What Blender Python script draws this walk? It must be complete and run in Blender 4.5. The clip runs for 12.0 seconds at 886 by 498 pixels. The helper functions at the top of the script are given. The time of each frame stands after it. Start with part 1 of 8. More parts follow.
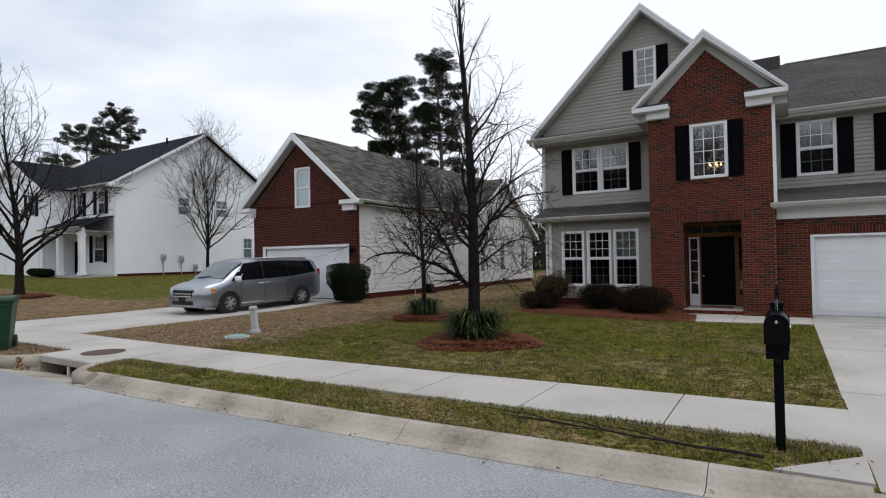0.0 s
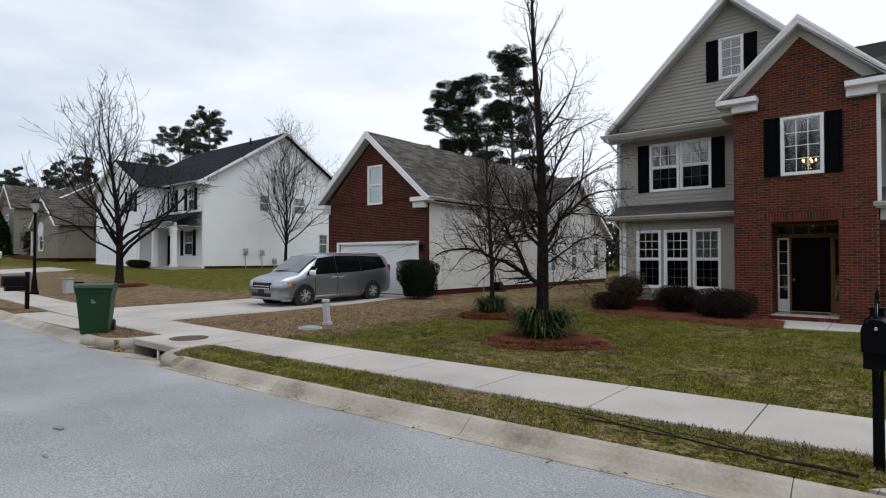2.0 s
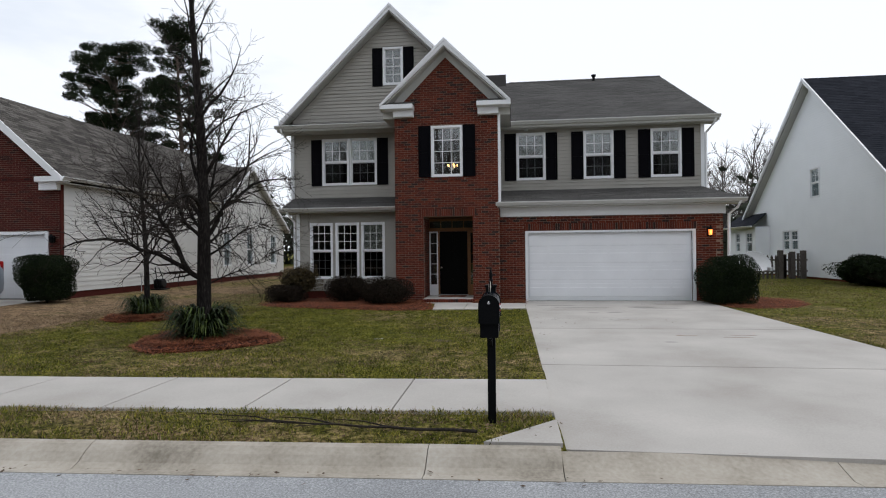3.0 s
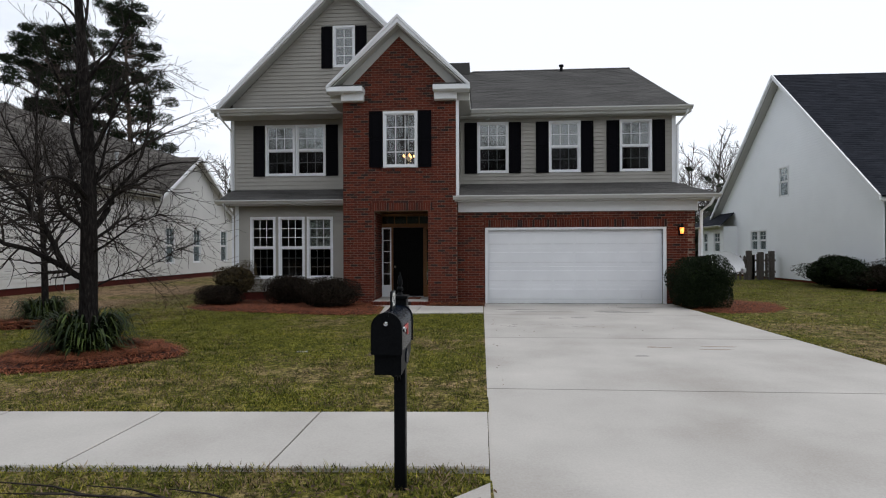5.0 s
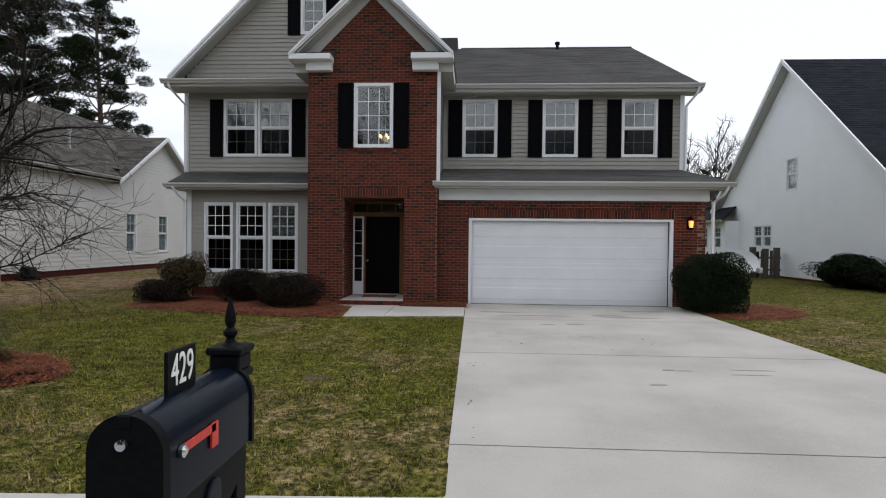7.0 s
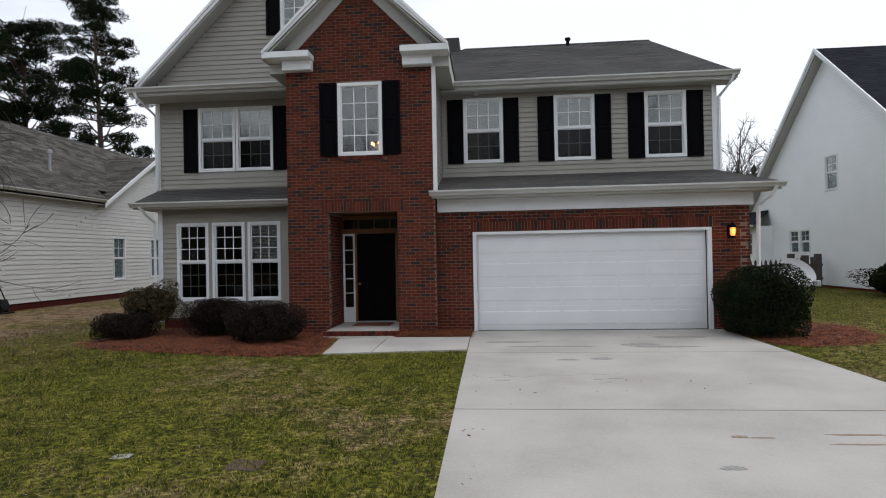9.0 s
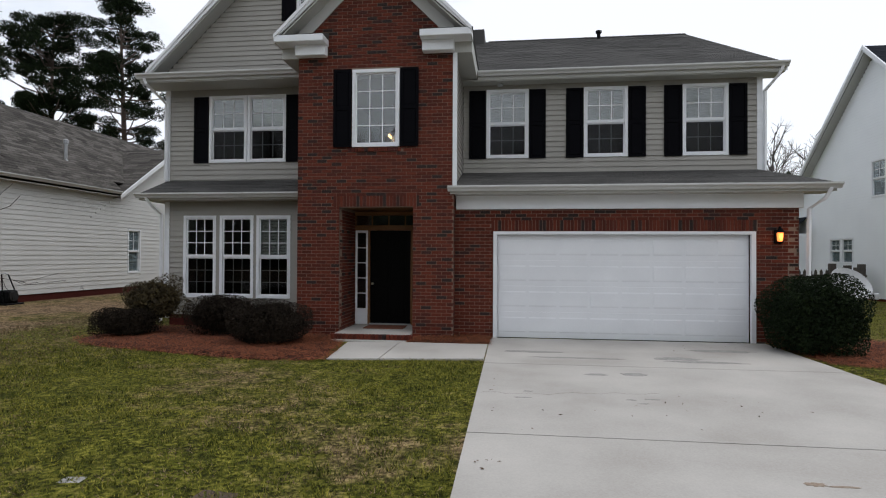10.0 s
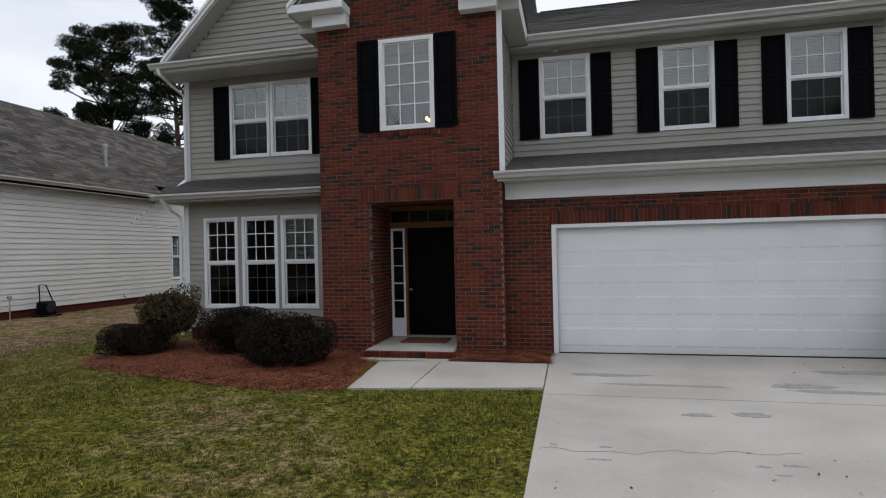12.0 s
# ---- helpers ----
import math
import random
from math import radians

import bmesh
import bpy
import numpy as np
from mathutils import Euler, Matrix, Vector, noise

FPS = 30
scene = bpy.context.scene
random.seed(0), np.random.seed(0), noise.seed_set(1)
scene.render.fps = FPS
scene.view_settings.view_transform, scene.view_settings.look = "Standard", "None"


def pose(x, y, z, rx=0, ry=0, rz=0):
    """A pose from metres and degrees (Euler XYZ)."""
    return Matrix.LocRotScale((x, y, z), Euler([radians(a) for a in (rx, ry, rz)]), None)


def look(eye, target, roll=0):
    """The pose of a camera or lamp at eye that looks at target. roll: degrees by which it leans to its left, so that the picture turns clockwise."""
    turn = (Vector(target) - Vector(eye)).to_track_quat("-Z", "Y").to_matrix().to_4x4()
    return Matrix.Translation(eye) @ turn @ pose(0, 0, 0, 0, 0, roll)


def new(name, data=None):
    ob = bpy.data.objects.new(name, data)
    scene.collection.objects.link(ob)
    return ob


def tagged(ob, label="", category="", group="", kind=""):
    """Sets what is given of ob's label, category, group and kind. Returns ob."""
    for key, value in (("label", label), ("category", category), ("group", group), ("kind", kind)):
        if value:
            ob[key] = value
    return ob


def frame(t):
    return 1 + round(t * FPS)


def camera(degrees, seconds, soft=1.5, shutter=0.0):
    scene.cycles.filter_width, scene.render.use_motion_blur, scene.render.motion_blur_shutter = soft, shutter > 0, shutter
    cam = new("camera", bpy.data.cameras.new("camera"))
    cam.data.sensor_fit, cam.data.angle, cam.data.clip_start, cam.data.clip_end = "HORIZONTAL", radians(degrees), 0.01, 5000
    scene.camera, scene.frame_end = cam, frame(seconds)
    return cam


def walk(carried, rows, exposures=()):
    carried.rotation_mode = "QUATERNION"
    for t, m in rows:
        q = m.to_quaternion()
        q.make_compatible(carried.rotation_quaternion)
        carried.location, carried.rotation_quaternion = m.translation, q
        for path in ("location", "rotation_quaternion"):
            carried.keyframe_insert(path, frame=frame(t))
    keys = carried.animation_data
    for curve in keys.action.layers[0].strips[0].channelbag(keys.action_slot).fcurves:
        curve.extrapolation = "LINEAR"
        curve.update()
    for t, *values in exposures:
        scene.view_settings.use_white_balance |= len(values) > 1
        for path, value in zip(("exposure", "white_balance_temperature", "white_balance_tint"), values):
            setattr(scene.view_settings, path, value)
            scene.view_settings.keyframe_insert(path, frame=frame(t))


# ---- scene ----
cam = camera(77.2, 12.0, soft=1.12)
PATH = [
    (0, (-0.594, 2.501, 1.652), (-1.646, 4.202, 1.689), -1.0),
    (0.5, (-0.543, 2.412, 1.657), (-1.93, 3.852, 1.686), -1.1),
    (1, (-0.531, 2.283, 1.687), (-2.155, 3.45, 1.709), -1.1),
    (1.5, (-0.544, 2.342, 1.665), (-2.193, 3.473, 1.695), -0.8),
    (2, (-0.579, 2.559, 1.615), (-1.837, 4.113, 1.649), -0.0),
    (2.5, (-0.547, 2.736, 1.59), (-1.177, 4.633, 1.617), -0.0),
    (3, (-0.493, 2.956, 1.547), (-0.735, 4.941, 1.555), -0.6),
    (3.2, (-0.458, 3.076, 1.564), (-0.701, 5.061, 1.573), -1.1),
    (4.8, (-0.218, 4.267, 1.533), (-0.33, 6.264, 1.537), -0.4),
    (5, (-0.155, 4.428, 1.534), (-0.293, 6.423, 1.535), -0.2),
    (5.5, (-0.107, 4.897, 1.541), (-0.244, 6.893, 1.533), 0.7),
    (6, (-0.079, 5.363, 1.534), (-0.156, 7.362, 1.519), -0.4),
    (6.5, (0.003, 5.802, 1.549), (-0.105, 7.799, 1.504), -1.3),
    (7, (0.066, 6.276, 1.571), (-0.043, 8.273, 1.54), 0.6),
    (7.2, (0.108, 6.472, 1.595), (0.045, 8.471, 1.59), -0.0),
    (9, (0.305, 8.076, 1.663), (0.138, 10.069, 1.683), -1.1),
    (9.5, (0.338, 8.473, 1.645), (0.06, 10.452, 1.702), -0.8),
    (10, (0.294, 8.872, 1.635), (0.052, 10.857, 1.66), 0.3),
    (10.5, (0.273, 9.29, 1.658), (0.013, 11.273, 1.67), -1.1),
    (11, (0.281, 9.732, 1.674), (-0.036, 11.706, 1.655), -0.7),
    (11.5, (0.269, 10.223, 1.739), (-0.074, 12.193, 1.735), -0.3),
    (12, (0.256, 10.661, 1.732), (-0.193, 12.61, 1.74), -1.3),
]
walk(cam, [(t, look(eye, target, roll)) for t, eye, target, roll in PATH], [(0, 0.0), (7.5, 0.02), (9.5, 0.02), (11, -0.02), (12, -0.08)])

# ---- world and light ----
world = bpy.data.worlds.new("overcast")
scene.world = world
world.use_nodes = True
wn, wl = world.node_tree.nodes, world.node_tree.links
wn.clear()
sky = wn.new("ShaderNodeTexSky")
sky.sky_type, sky.sun_disc = "NISHITA", False
sky.sun_elevation, sky.sun_rotation = radians(69), radians(75)
coord = wn.new("ShaderNodeTexCoord")
stretch = wn.new("ShaderNodeMapping")
stretch.inputs["Scale"].default_value = (1.0, 1.0, 3.2)
cloud = wn.new("ShaderNodeTexNoise")
cloud.inputs["Scale"].default_value = 1.6
cloud.inputs["Detail"].default_value = 6
cloud.inputs["Roughness"].default_value = 0.52
ramp = wn.new("ShaderNodeValToRGB")
ramp.color_ramp.elements[0].position, ramp.color_ramp.elements[0].color = 0.30, (0.64, 0.73, 0.87, 1)
ramp.color_ramp.elements[1].position, ramp.color_ramp.elements[1].color = 0.56, (1.05, 1.09, 1.16, 1)
# the deck is thicker and bluer towards the west end of the street
lean = wn.new("ShaderNodeSeparateXYZ")
shift = wn.new("ShaderNodeMath")
shift.operation = "MULTIPLY_ADD"
shift.inputs[1].default_value, shift.inputs[2].default_value = 0.19, 0.11
add = wn.new("ShaderNodeMath")
add.operation = "ADD"
dim = wn.new("ShaderNodeMixRGB")
dim.inputs["Fac"].default_value = 0.92
skyb = wn.new("ShaderNodeMixRGB")
skyb.blend_type, skyb.inputs["Fac"].default_value = "MULTIPLY", 1.0
skyb.inputs["Color2"].default_value = (0.1, 0.1, 0.1, 1)
back = wn.new("ShaderNodeBackground")
outw = wn.new("ShaderNodeOutputWorld")
wl.new(coord.outputs["Generated"], stretch.inputs["Vector"])
wl.new(stretch.outputs["Vector"], cloud.inputs["Vector"])
wl.new(coord.outputs["Generated"], lean.inputs["Vector"])
wl.new(lean.outputs["X"], shift.inputs[0])
wl.new(cloud.outputs["Fac"], add.inputs[0])
wl.new(shift.outputs["Value"], add.inputs[1])
wl.new(add.outputs["Value"], ramp.inputs["Fac"])
wl.new(sky.outputs["Color"], skyb.inputs["Color1"])
wl.new(skyb.outputs["Color"], dim.inputs["Color1"])
wl.new(ramp.outputs["Color"], dim.inputs["Color2"])
wl.new(dim.outputs["Color"], back.inputs["Color"])
back.inputs["Strength"].default_value = 0.99
wl.new(back.outputs["Background"], outw.inputs["Surface"])

sun = new("sun", bpy.data.lights.new("sun", "SUN"))
sun.data.energy, sun.data.angle, sun.data.color = 0.95, radians(40), (1.0, 0.99, 0.98)
sun.matrix_world = look((13, 18.5, 35), (0, 15, 0))

# ---- materials ----


def material(name, rough=0.7, metal=0.0, spec=0.4):
    m = bpy.data.materials.new(name)
    m.use_nodes = True
    b = m.node_tree.nodes["Principled BSDF"]
    b.inputs["Roughness"].default_value, b.inputs["Metallic"].default_value = rough, metal
    b.inputs["Specular IOR Level"].default_value = spec
    return m, m.node_tree.nodes, m.node_tree.links, b


def ramp_of(n, stops):
    r = n.new("ShaderNodeValToRGB")
    e = r.color_ramp.elements
    while len(e) < len(stops):
        e.new(0.5)
    for el, (p, c) in zip(e, stops):
        el.position, el.color = p, (*c, 1)
    return r


def surface(name, stops, scale=8.0, fine=80.0, rough=0.75, bump=0.2, metal=0.0, spec=0.3, stains=0.25, vary="", stretch_by=(1, 1, 1), dist=0.01, amount=0.55):
    """Two scales of noise for colour and a fine one for relief; vary adds a step per piece."""
    m, n, l, b = material(name, rough, metal, spec)
    co = n.new("ShaderNodeTexCoord")
    mp = n.new("ShaderNodeMapping")
    mp.inputs["Scale"].default_value = stretch_by
    l.new(co.outputs["Object"], mp.inputs["Vector"])
    big, small = n.new("ShaderNodeTexNoise"), n.new("ShaderNodeTexNoise")
    for t, s in ((big, scale), (small, fine)):
        t.inputs["Scale"].default_value, t.inputs["Detail"].default_value = s, 5
        l.new(mp.outputs["Vector"], t.inputs["Vector"])
    mix = n.new("ShaderNodeMath")
    mix.operation = "MULTIPLY_ADD"
    mix.inputs[1].default_value = stains
    l.new(big.outputs["Fac"], mix.inputs[0])
    half = n.new("ShaderNodeMath")
    half.operation = "MULTIPLY"
    half.inputs[1].default_value = 1 - stains
    l.new(small.outputs["Fac"], half.inputs[0])
    l.new(half.outputs["Value"], mix.inputs[2])
    r = ramp_of(n, stops)
    if vary:
        if vary == "object":
            src = n.new("ShaderNodeObjectInfo").outputs["Random"]
        else:
            src = n.new("ShaderNodeNewGeometry").outputs["Random Per Island"]
        ad = n.new("ShaderNodeMath")
        ad.operation = "MULTIPLY_ADD"
        ad.inputs[1].default_value, ad.inputs[2].default_value = amount, -amount / 2
        l.new(src, ad.inputs[0])
        a2 = n.new("ShaderNodeMath")
        a2.operation = "ADD"
        l.new(ad.outputs["Value"], a2.inputs[0])
        l.new(mix.outputs["Value"], a2.inputs[1])
        l.new(a2.outputs["Value"], r.inputs["Fac"])
    else:
        l.new(mix.outputs["Value"], r.inputs["Fac"])
    l.new(r.outputs["Color"], b.inputs["Base Color"])
    if bump:
        bp = n.new("ShaderNodeBump")
        bp.inputs["Strength"].default_value, bp.inputs["Distance"].default_value = bump, dist
        l.new(small.outputs["Fac"], bp.inputs["Height"])
        l.new(bp.outputs["Normal"], b.inputs["Normal"])
    return m


def grey(v, tint=(1, 1, 1)):
    return tuple(v * t for t in tint)


def brick_material(name, source):
    """Red clay bricks with a few flashed dark ones."""
    m, n, l, b = material(name, 0.85, 0, 0.2)
    rnd = n.new("ShaderNodeObjectInfo").outputs["Random"] if source == "object" else n.new("ShaderNodeNewGeometry").outputs["Random Per Island"]
    r = ramp_of(n, [(0.0, (0.072, 0.017, 0.011)), (0.35, (0.155, 0.036, 0.020)), (0.7, (0.105, 0.024, 0.015)), (0.88, (0.077, 0.022, 0.017)), (0.92, (0.032, 0.022, 0.021))])
    l.new(rnd, r.inputs["Fac"])
    co, t = n.new("ShaderNodeTexCoord"), n.new("ShaderNodeTexNoise")
    t.inputs["Scale"].default_value, t.inputs["Detail"].default_value = 45, 6
    l.new(co.outputs["Object"], t.inputs["Vector"])
    mx = n.new("ShaderNodeMixRGB")
    mx.blend_type = "MULTIPLY"
    mx.inputs["Fac"].default_value = 0.7
    sp = ramp_of(n, [(0.3, (0.55, 0.55, 0.55)), (0.7, (1.2, 1.15, 1.1))])
    l.new(t.outputs["Fac"], sp.inputs["Fac"])
    l.new(r.outputs["Color"], mx.inputs["Color1"])
    l.new(sp.outputs["Color"], mx.inputs["Color2"])
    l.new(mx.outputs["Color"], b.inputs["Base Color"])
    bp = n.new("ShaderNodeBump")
    bp.inputs["Strength"].default_value, bp.inputs["Distance"].default_value = 0.5, 0.004
    l.new(t.outputs["Fac"], bp.inputs["Height"])
    l.new(bp.outputs["Normal"], b.inputs["Normal"])
    return m


def glass_material(name, base=0.06, tint=(0.86, 0.9, 0.9)):
    m, n, l, b = material(name)
    n.remove(b)
    fr, tr, gl, mx = n.new("ShaderNodeLayerWeight"), n.new("ShaderNodeBsdfTransparent"), n.new("ShaderNodeBsdfGlossy"), n.new("ShaderNodeMixShader")
    fr.inputs["Blend"].default_value = 0.5
    pw, ma = n.new("ShaderNodeMath"), n.new("ShaderNodeMath")
    pw.operation, ma.operation = "POWER", "MULTIPLY_ADD"
    pw.inputs[1].default_value = 4.5
    ma.inputs[1].default_value, ma.inputs[2].default_value = 1 - base, base
    l.new(fr.outputs["Facing"], pw.inputs[0])
    l.new(pw.outputs["Value"], ma.inputs[0])
    tr.inputs["Color"].default_value = (*tint, 1)
    gl.inputs["Roughness"].default_value = 0.015
    l.new(ma.outputs["Value"], mx.inputs["Fac"])
    l.new(tr.outputs["BSDF"], mx.inputs[1])
    l.new(gl.outputs["BSDF"], mx.inputs[2])
    l.new(mx.outputs["Shader"], n["Material Output"].inputs["Surface"])
    return m


def glow_material(name, colour, strength):
    m, n, l, b = material(name)
    b.inputs["Emission Color"].default_value = (*colour, 1)
    b.inputs["Emission Strength"].default_value = strength
    b.inputs["Base Color"].default_value = (*colour, 1)
    return m


def lawn_material(name, stops_green, stops_dry, bias):
    """Turf that turns from green to dormant straw in patches; the dry share grows westwards past a lot line and in
    blotches, and falls towards the house.
    """
    m, n, l, b = material(name, 0.95, 0, 0.1)
    co = n.new("ShaderNodeTexCoord")
    big, mid, fine = (n.new("ShaderNodeTexNoise") for _ in range(3))
    for t, s in ((big, 0.35), (mid, 4.0), (fine, 22.0)):
        t.inputs["Scale"].default_value, t.inputs["Detail"].default_value = s, 6
        l.new(co.outputs["Object"], t.inputs["Vector"])
    g, d = ramp_of(n, stops_green), ramp_of(n, stops_dry)
    l.new(fine.outputs["Fac"], g.inputs["Fac"])
    l.new(fine.outputs["Fac"], d.inputs["Fac"])
    sep = n.new("ShaderNodeSeparateXYZ")
    l.new(co.outputs["Object"], sep.inputs["Vector"])
    west = n.new("ShaderNodeMapRange")
    west.inputs["From Min"].default_value, west.inputs["From Max"].default_value = -9.2, -10.6
    west.inputs["To Min"].default_value, west.inputs["To Max"].default_value = 0.0, 0.30
    l.new(sep.outputs["X"], west.inputs["Value"])
    # darkening towards the house, put into the colour as a lower dry share
    house_darkening = n.new("ShaderNodeMapRange")
    house_darkening.inputs["From Min"].default_value, house_darkening.inputs["From Max"].default_value = 15.5, 20.0
    house_darkening.inputs["To Min"].default_value, house_darkening.inputs["To Max"].default_value = 0.0, -0.12
    l.new(sep.outputs["Y"], house_darkening.inputs["Value"])
    s1, s2, s3 = (n.new("ShaderNodeMath") for _ in range(3))
    for s in (s1, s2, s3):
        s.operation = "ADD"
    l.new(big.outputs["Fac"], s1.inputs[0])
    l.new(west.outputs["Result"], s1.inputs[1])
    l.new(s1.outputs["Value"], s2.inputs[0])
    l.new(house_darkening.outputs["Result"], s2.inputs[1])
    # a watered green strip before the white house up the street
    wx, wy, both = n.new("ShaderNodeMapRange"), n.new("ShaderNodeMapRange"), n.new("ShaderNodeMath")
    wx.inputs["From Min"].default_value, wx.inputs["From Max"].default_value = -21.5, -24.0
    wy.inputs["From Min"].default_value, wy.inputs["From Max"].default_value = 14.6, 15.6
    wy.inputs["To Max"].default_value = -0.42
    both.operation = "MULTIPLY"
    l.new(sep.outputs["X"], wx.inputs["Value"])
    l.new(sep.outputs["Y"], wy.inputs["Value"])
    l.new(wx.outputs["Result"], both.inputs[0])
    l.new(wy.outputs["Result"], both.inputs[1])
    s4 = n.new("ShaderNodeMath")
    s4.operation = "ADD"
    l.new(s2.outputs["Value"], s4.inputs[0])
    l.new(both.outputs["Value"], s4.inputs[1])
    hf = n.new("ShaderNodeMath")
    hf.operation = "MULTIPLY"
    hf.inputs[1].default_value = 0.55
    l.new(mid.outputs["Fac"], hf.inputs[0])
    l.new(s4.outputs["Value"], s3.inputs[0])
    l.new(hf.outputs["Value"], s3.inputs[1])
    fac = n.new("ShaderNodeMapRange")
    fac.inputs["From Min"].default_value, fac.inputs["From Max"].default_value = bias, bias + 0.24
    l.new(s3.outputs["Value"], fac.inputs["Value"])
    mx = n.new("ShaderNodeMixRGB")
    l.new(fac.outputs["Result"], mx.inputs["Fac"])
    l.new(g.outputs["Color"], mx.inputs["Color1"])
    l.new(d.outputs["Color"], mx.inputs["Color2"])
    worn = ramp_of(n, [(0.36, (0.62, 0.62, 0.62)), (0.62, (1.22, 1.2, 1.16))])
    l.new(mid.outputs["Fac"], worn.inputs["Fac"])
    tone = n.new("ShaderNodeMixRGB")
    tone.blend_type = "MULTIPLY"
    tone.inputs["Fac"].default_value = 1.0
    l.new(mx.outputs["Color"], tone.inputs["Color1"])
    l.new(worn.outputs["Color"], tone.inputs["Color2"])
    l.new(tone.outputs["Color"], b.inputs["Base Color"])
    bp = n.new("ShaderNodeBump")
    bp.inputs["Strength"].default_value, bp.inputs["Distance"].default_value = 0.9, 0.05
    l.new(fine.outputs["Fac"], bp.inputs["Height"])
    l.new(bp.outputs["Normal"], b.inputs["Normal"])
    return m


M = {}
M["asphalt"] = surface("asphalt", [(0.37, (0.165, 0.170, 0.176)), (0.5, (0.262, 0.27, 0.281)), (0.63, (0.40, 0.41, 0.42))], 0.5, 72, 0.9, 0.55, stains=0.34, dist=0.014)
M["asphalt_dark"] = surface("tar_spot", [(0.35, (0.15, 0.154, 0.16)), (0.65, (0.24, 0.246, 0.255))], 6, 70, 0.85, 0.3)
M["concrete"] = surface("concrete", [(0.28, (0.29, 0.268, 0.243)), (0.5, (0.388, 0.368, 0.344)), (0.72, (0.475, 0.45, 0.42))], 0.7, 60, 0.85, 0.06, stains=0.74, dist=0.004)
M["kerb"] = surface("kerb_concrete", [(0.32, (0.17, 0.15, 0.12)), (0.46, (0.30, 0.27, 0.225)), (0.56, (0.36, 0.328, 0.28)), (0.70, (0.43, 0.40, 0.355))], 1.4, 30, 0.9, 0.25, stains=0.72, dist=0.006)
M["joint"] = surface("joint_filler", [(0.3, (0.05, 0.045, 0.04)), (0.7, (0.10, 0.09, 0.08))], 6, 90, 0.95, 0.3)
M["stain"] = surface("oil_stain", [(0.35, (0.17, 0.168, 0.162)), (0.65, (0.35, 0.338, 0.32))], 9, 40, 0.8, 0.1)
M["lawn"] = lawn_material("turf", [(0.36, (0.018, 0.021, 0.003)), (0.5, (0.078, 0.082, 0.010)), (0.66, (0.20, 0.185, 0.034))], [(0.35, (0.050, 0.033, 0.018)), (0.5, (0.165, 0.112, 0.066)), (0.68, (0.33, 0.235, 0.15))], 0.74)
M["blade_green"] = surface("grass_green", [(0.2, (0.014, 0.022, 0.0015)), (0.5, (0.094, 0.108, 0.009)), (0.85, (0.345, 0.30, 0.046))], 0.8, 3, 0.8, 0, vary="island", stains=0.4)
M["blade_dry"] = surface("grass_dry", [(0.25, (0.075, 0.050, 0.026)), (0.55, (0.215, 0.150, 0.085)), (0.85, (0.42, 0.32, 0.20))], 0.8, 3, 0.8, 0, vary="island", stains=0.4)
M["thatch"] = surface("dead_thatch", [(0.25, (0.07, 0.045, 0.026)), (0.55, (0.17, 0.115, 0.07)), (0.85, (0.33, 0.25, 0.17))], 0.8, 3, 0.85, 0, vary="island", stains=0.4)
M["rust_stain"] = surface("rust_stain", [(0.3, (0.19, 0.13, 0.09)), (0.7, (0.32, 0.265, 0.21))], 6, 40, 0.85, 0.1)
M["dead_leaf"] = surface("dead_leaf", [(0.2, (0.035, 0.020, 0.012)), (0.6, (0.10, 0.060, 0.035)), (0.9, (0.20, 0.14, 0.09))], 3, 9, 0.9, 0, vary="island")
M["mulch"] = surface("pine_straw", [(0.38, (0.010, 0.003, 0.002)), (0.5, (0.085, 0.023, 0.010)), (0.64, (0.29, 0.092, 0.040))], 7, 26, 0.95, 1.0, dist=0.06)
M["straw"] = surface("straw_needles", [(0.2, (0.035, 0.009, 0.005)), (0.8, (0.34, 0.112, 0.048))], 5, 20, 0.9, 0, vary="island")
M["mortar"] = surface("mortar", [(0.3, (0.16, 0.11, 0.085)), (0.7, (0.28, 0.205, 0.16))], 3, 120, 0.95, 0.3, dist=0.004)
M["brick"] = brick_material("clay_brick", "object")
M["brick_dark"] = brick_material("maroon_brick", "island")
M["brick_joined"] = brick_material("clay_brick_rest", "island")
M["siding"] = surface("beige_vinyl", [(0.3, (0.285, 0.272, 0.245)), (0.7, (0.345, 0.33, 0.30))], 1.2, 60, 0.5, 0.06, stains=0.7, vary="", dist=0.003)
M["siding_white"] = surface("white_vinyl", [(0.3, (0.82, 0.845, 0.87)), (0.7, (0.87, 0.895, 0.92))], 1.0, 60, 0.5, 0.05, stains=0.7, dist=0.003)
M["siding_cream"] = surface("cream_vinyl", [(0.3, (0.58, 0.575, 0.56)), (0.7, (0.66, 0.655, 0.64))], 1.0, 60, 0.5, 0.05, stains=0.7, dist=0.003)
M["siding_tan"] = surface("tan_vinyl", [(0.3, (0.19, 0.172, 0.142)), (0.7, (0.25, 0.228, 0.19))], 1.0, 60, 0.55, 0.05, stains=0.7)
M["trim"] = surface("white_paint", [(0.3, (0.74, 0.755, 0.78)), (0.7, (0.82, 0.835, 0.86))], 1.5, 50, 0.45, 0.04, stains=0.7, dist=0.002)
# gutters greyer than the white trim: eave shade is put into the colour
M["gutter"] = surface("shaded_gutter", [(0.3, (0.50, 0.50, 0.49)), (0.7, (0.60, 0.60, 0.59))], 1.5, 50, 0.4, 0.03)
# white eave boards greyed: the shade under the overhangs is in this colour
M["soffit"] = surface("shaded_eave_vinyl", [(0.3, (0.42, 0.42, 0.40)), (0.7, (0.50, 0.50, 0.475))], 1.5, 50, 0.6, 0.04)
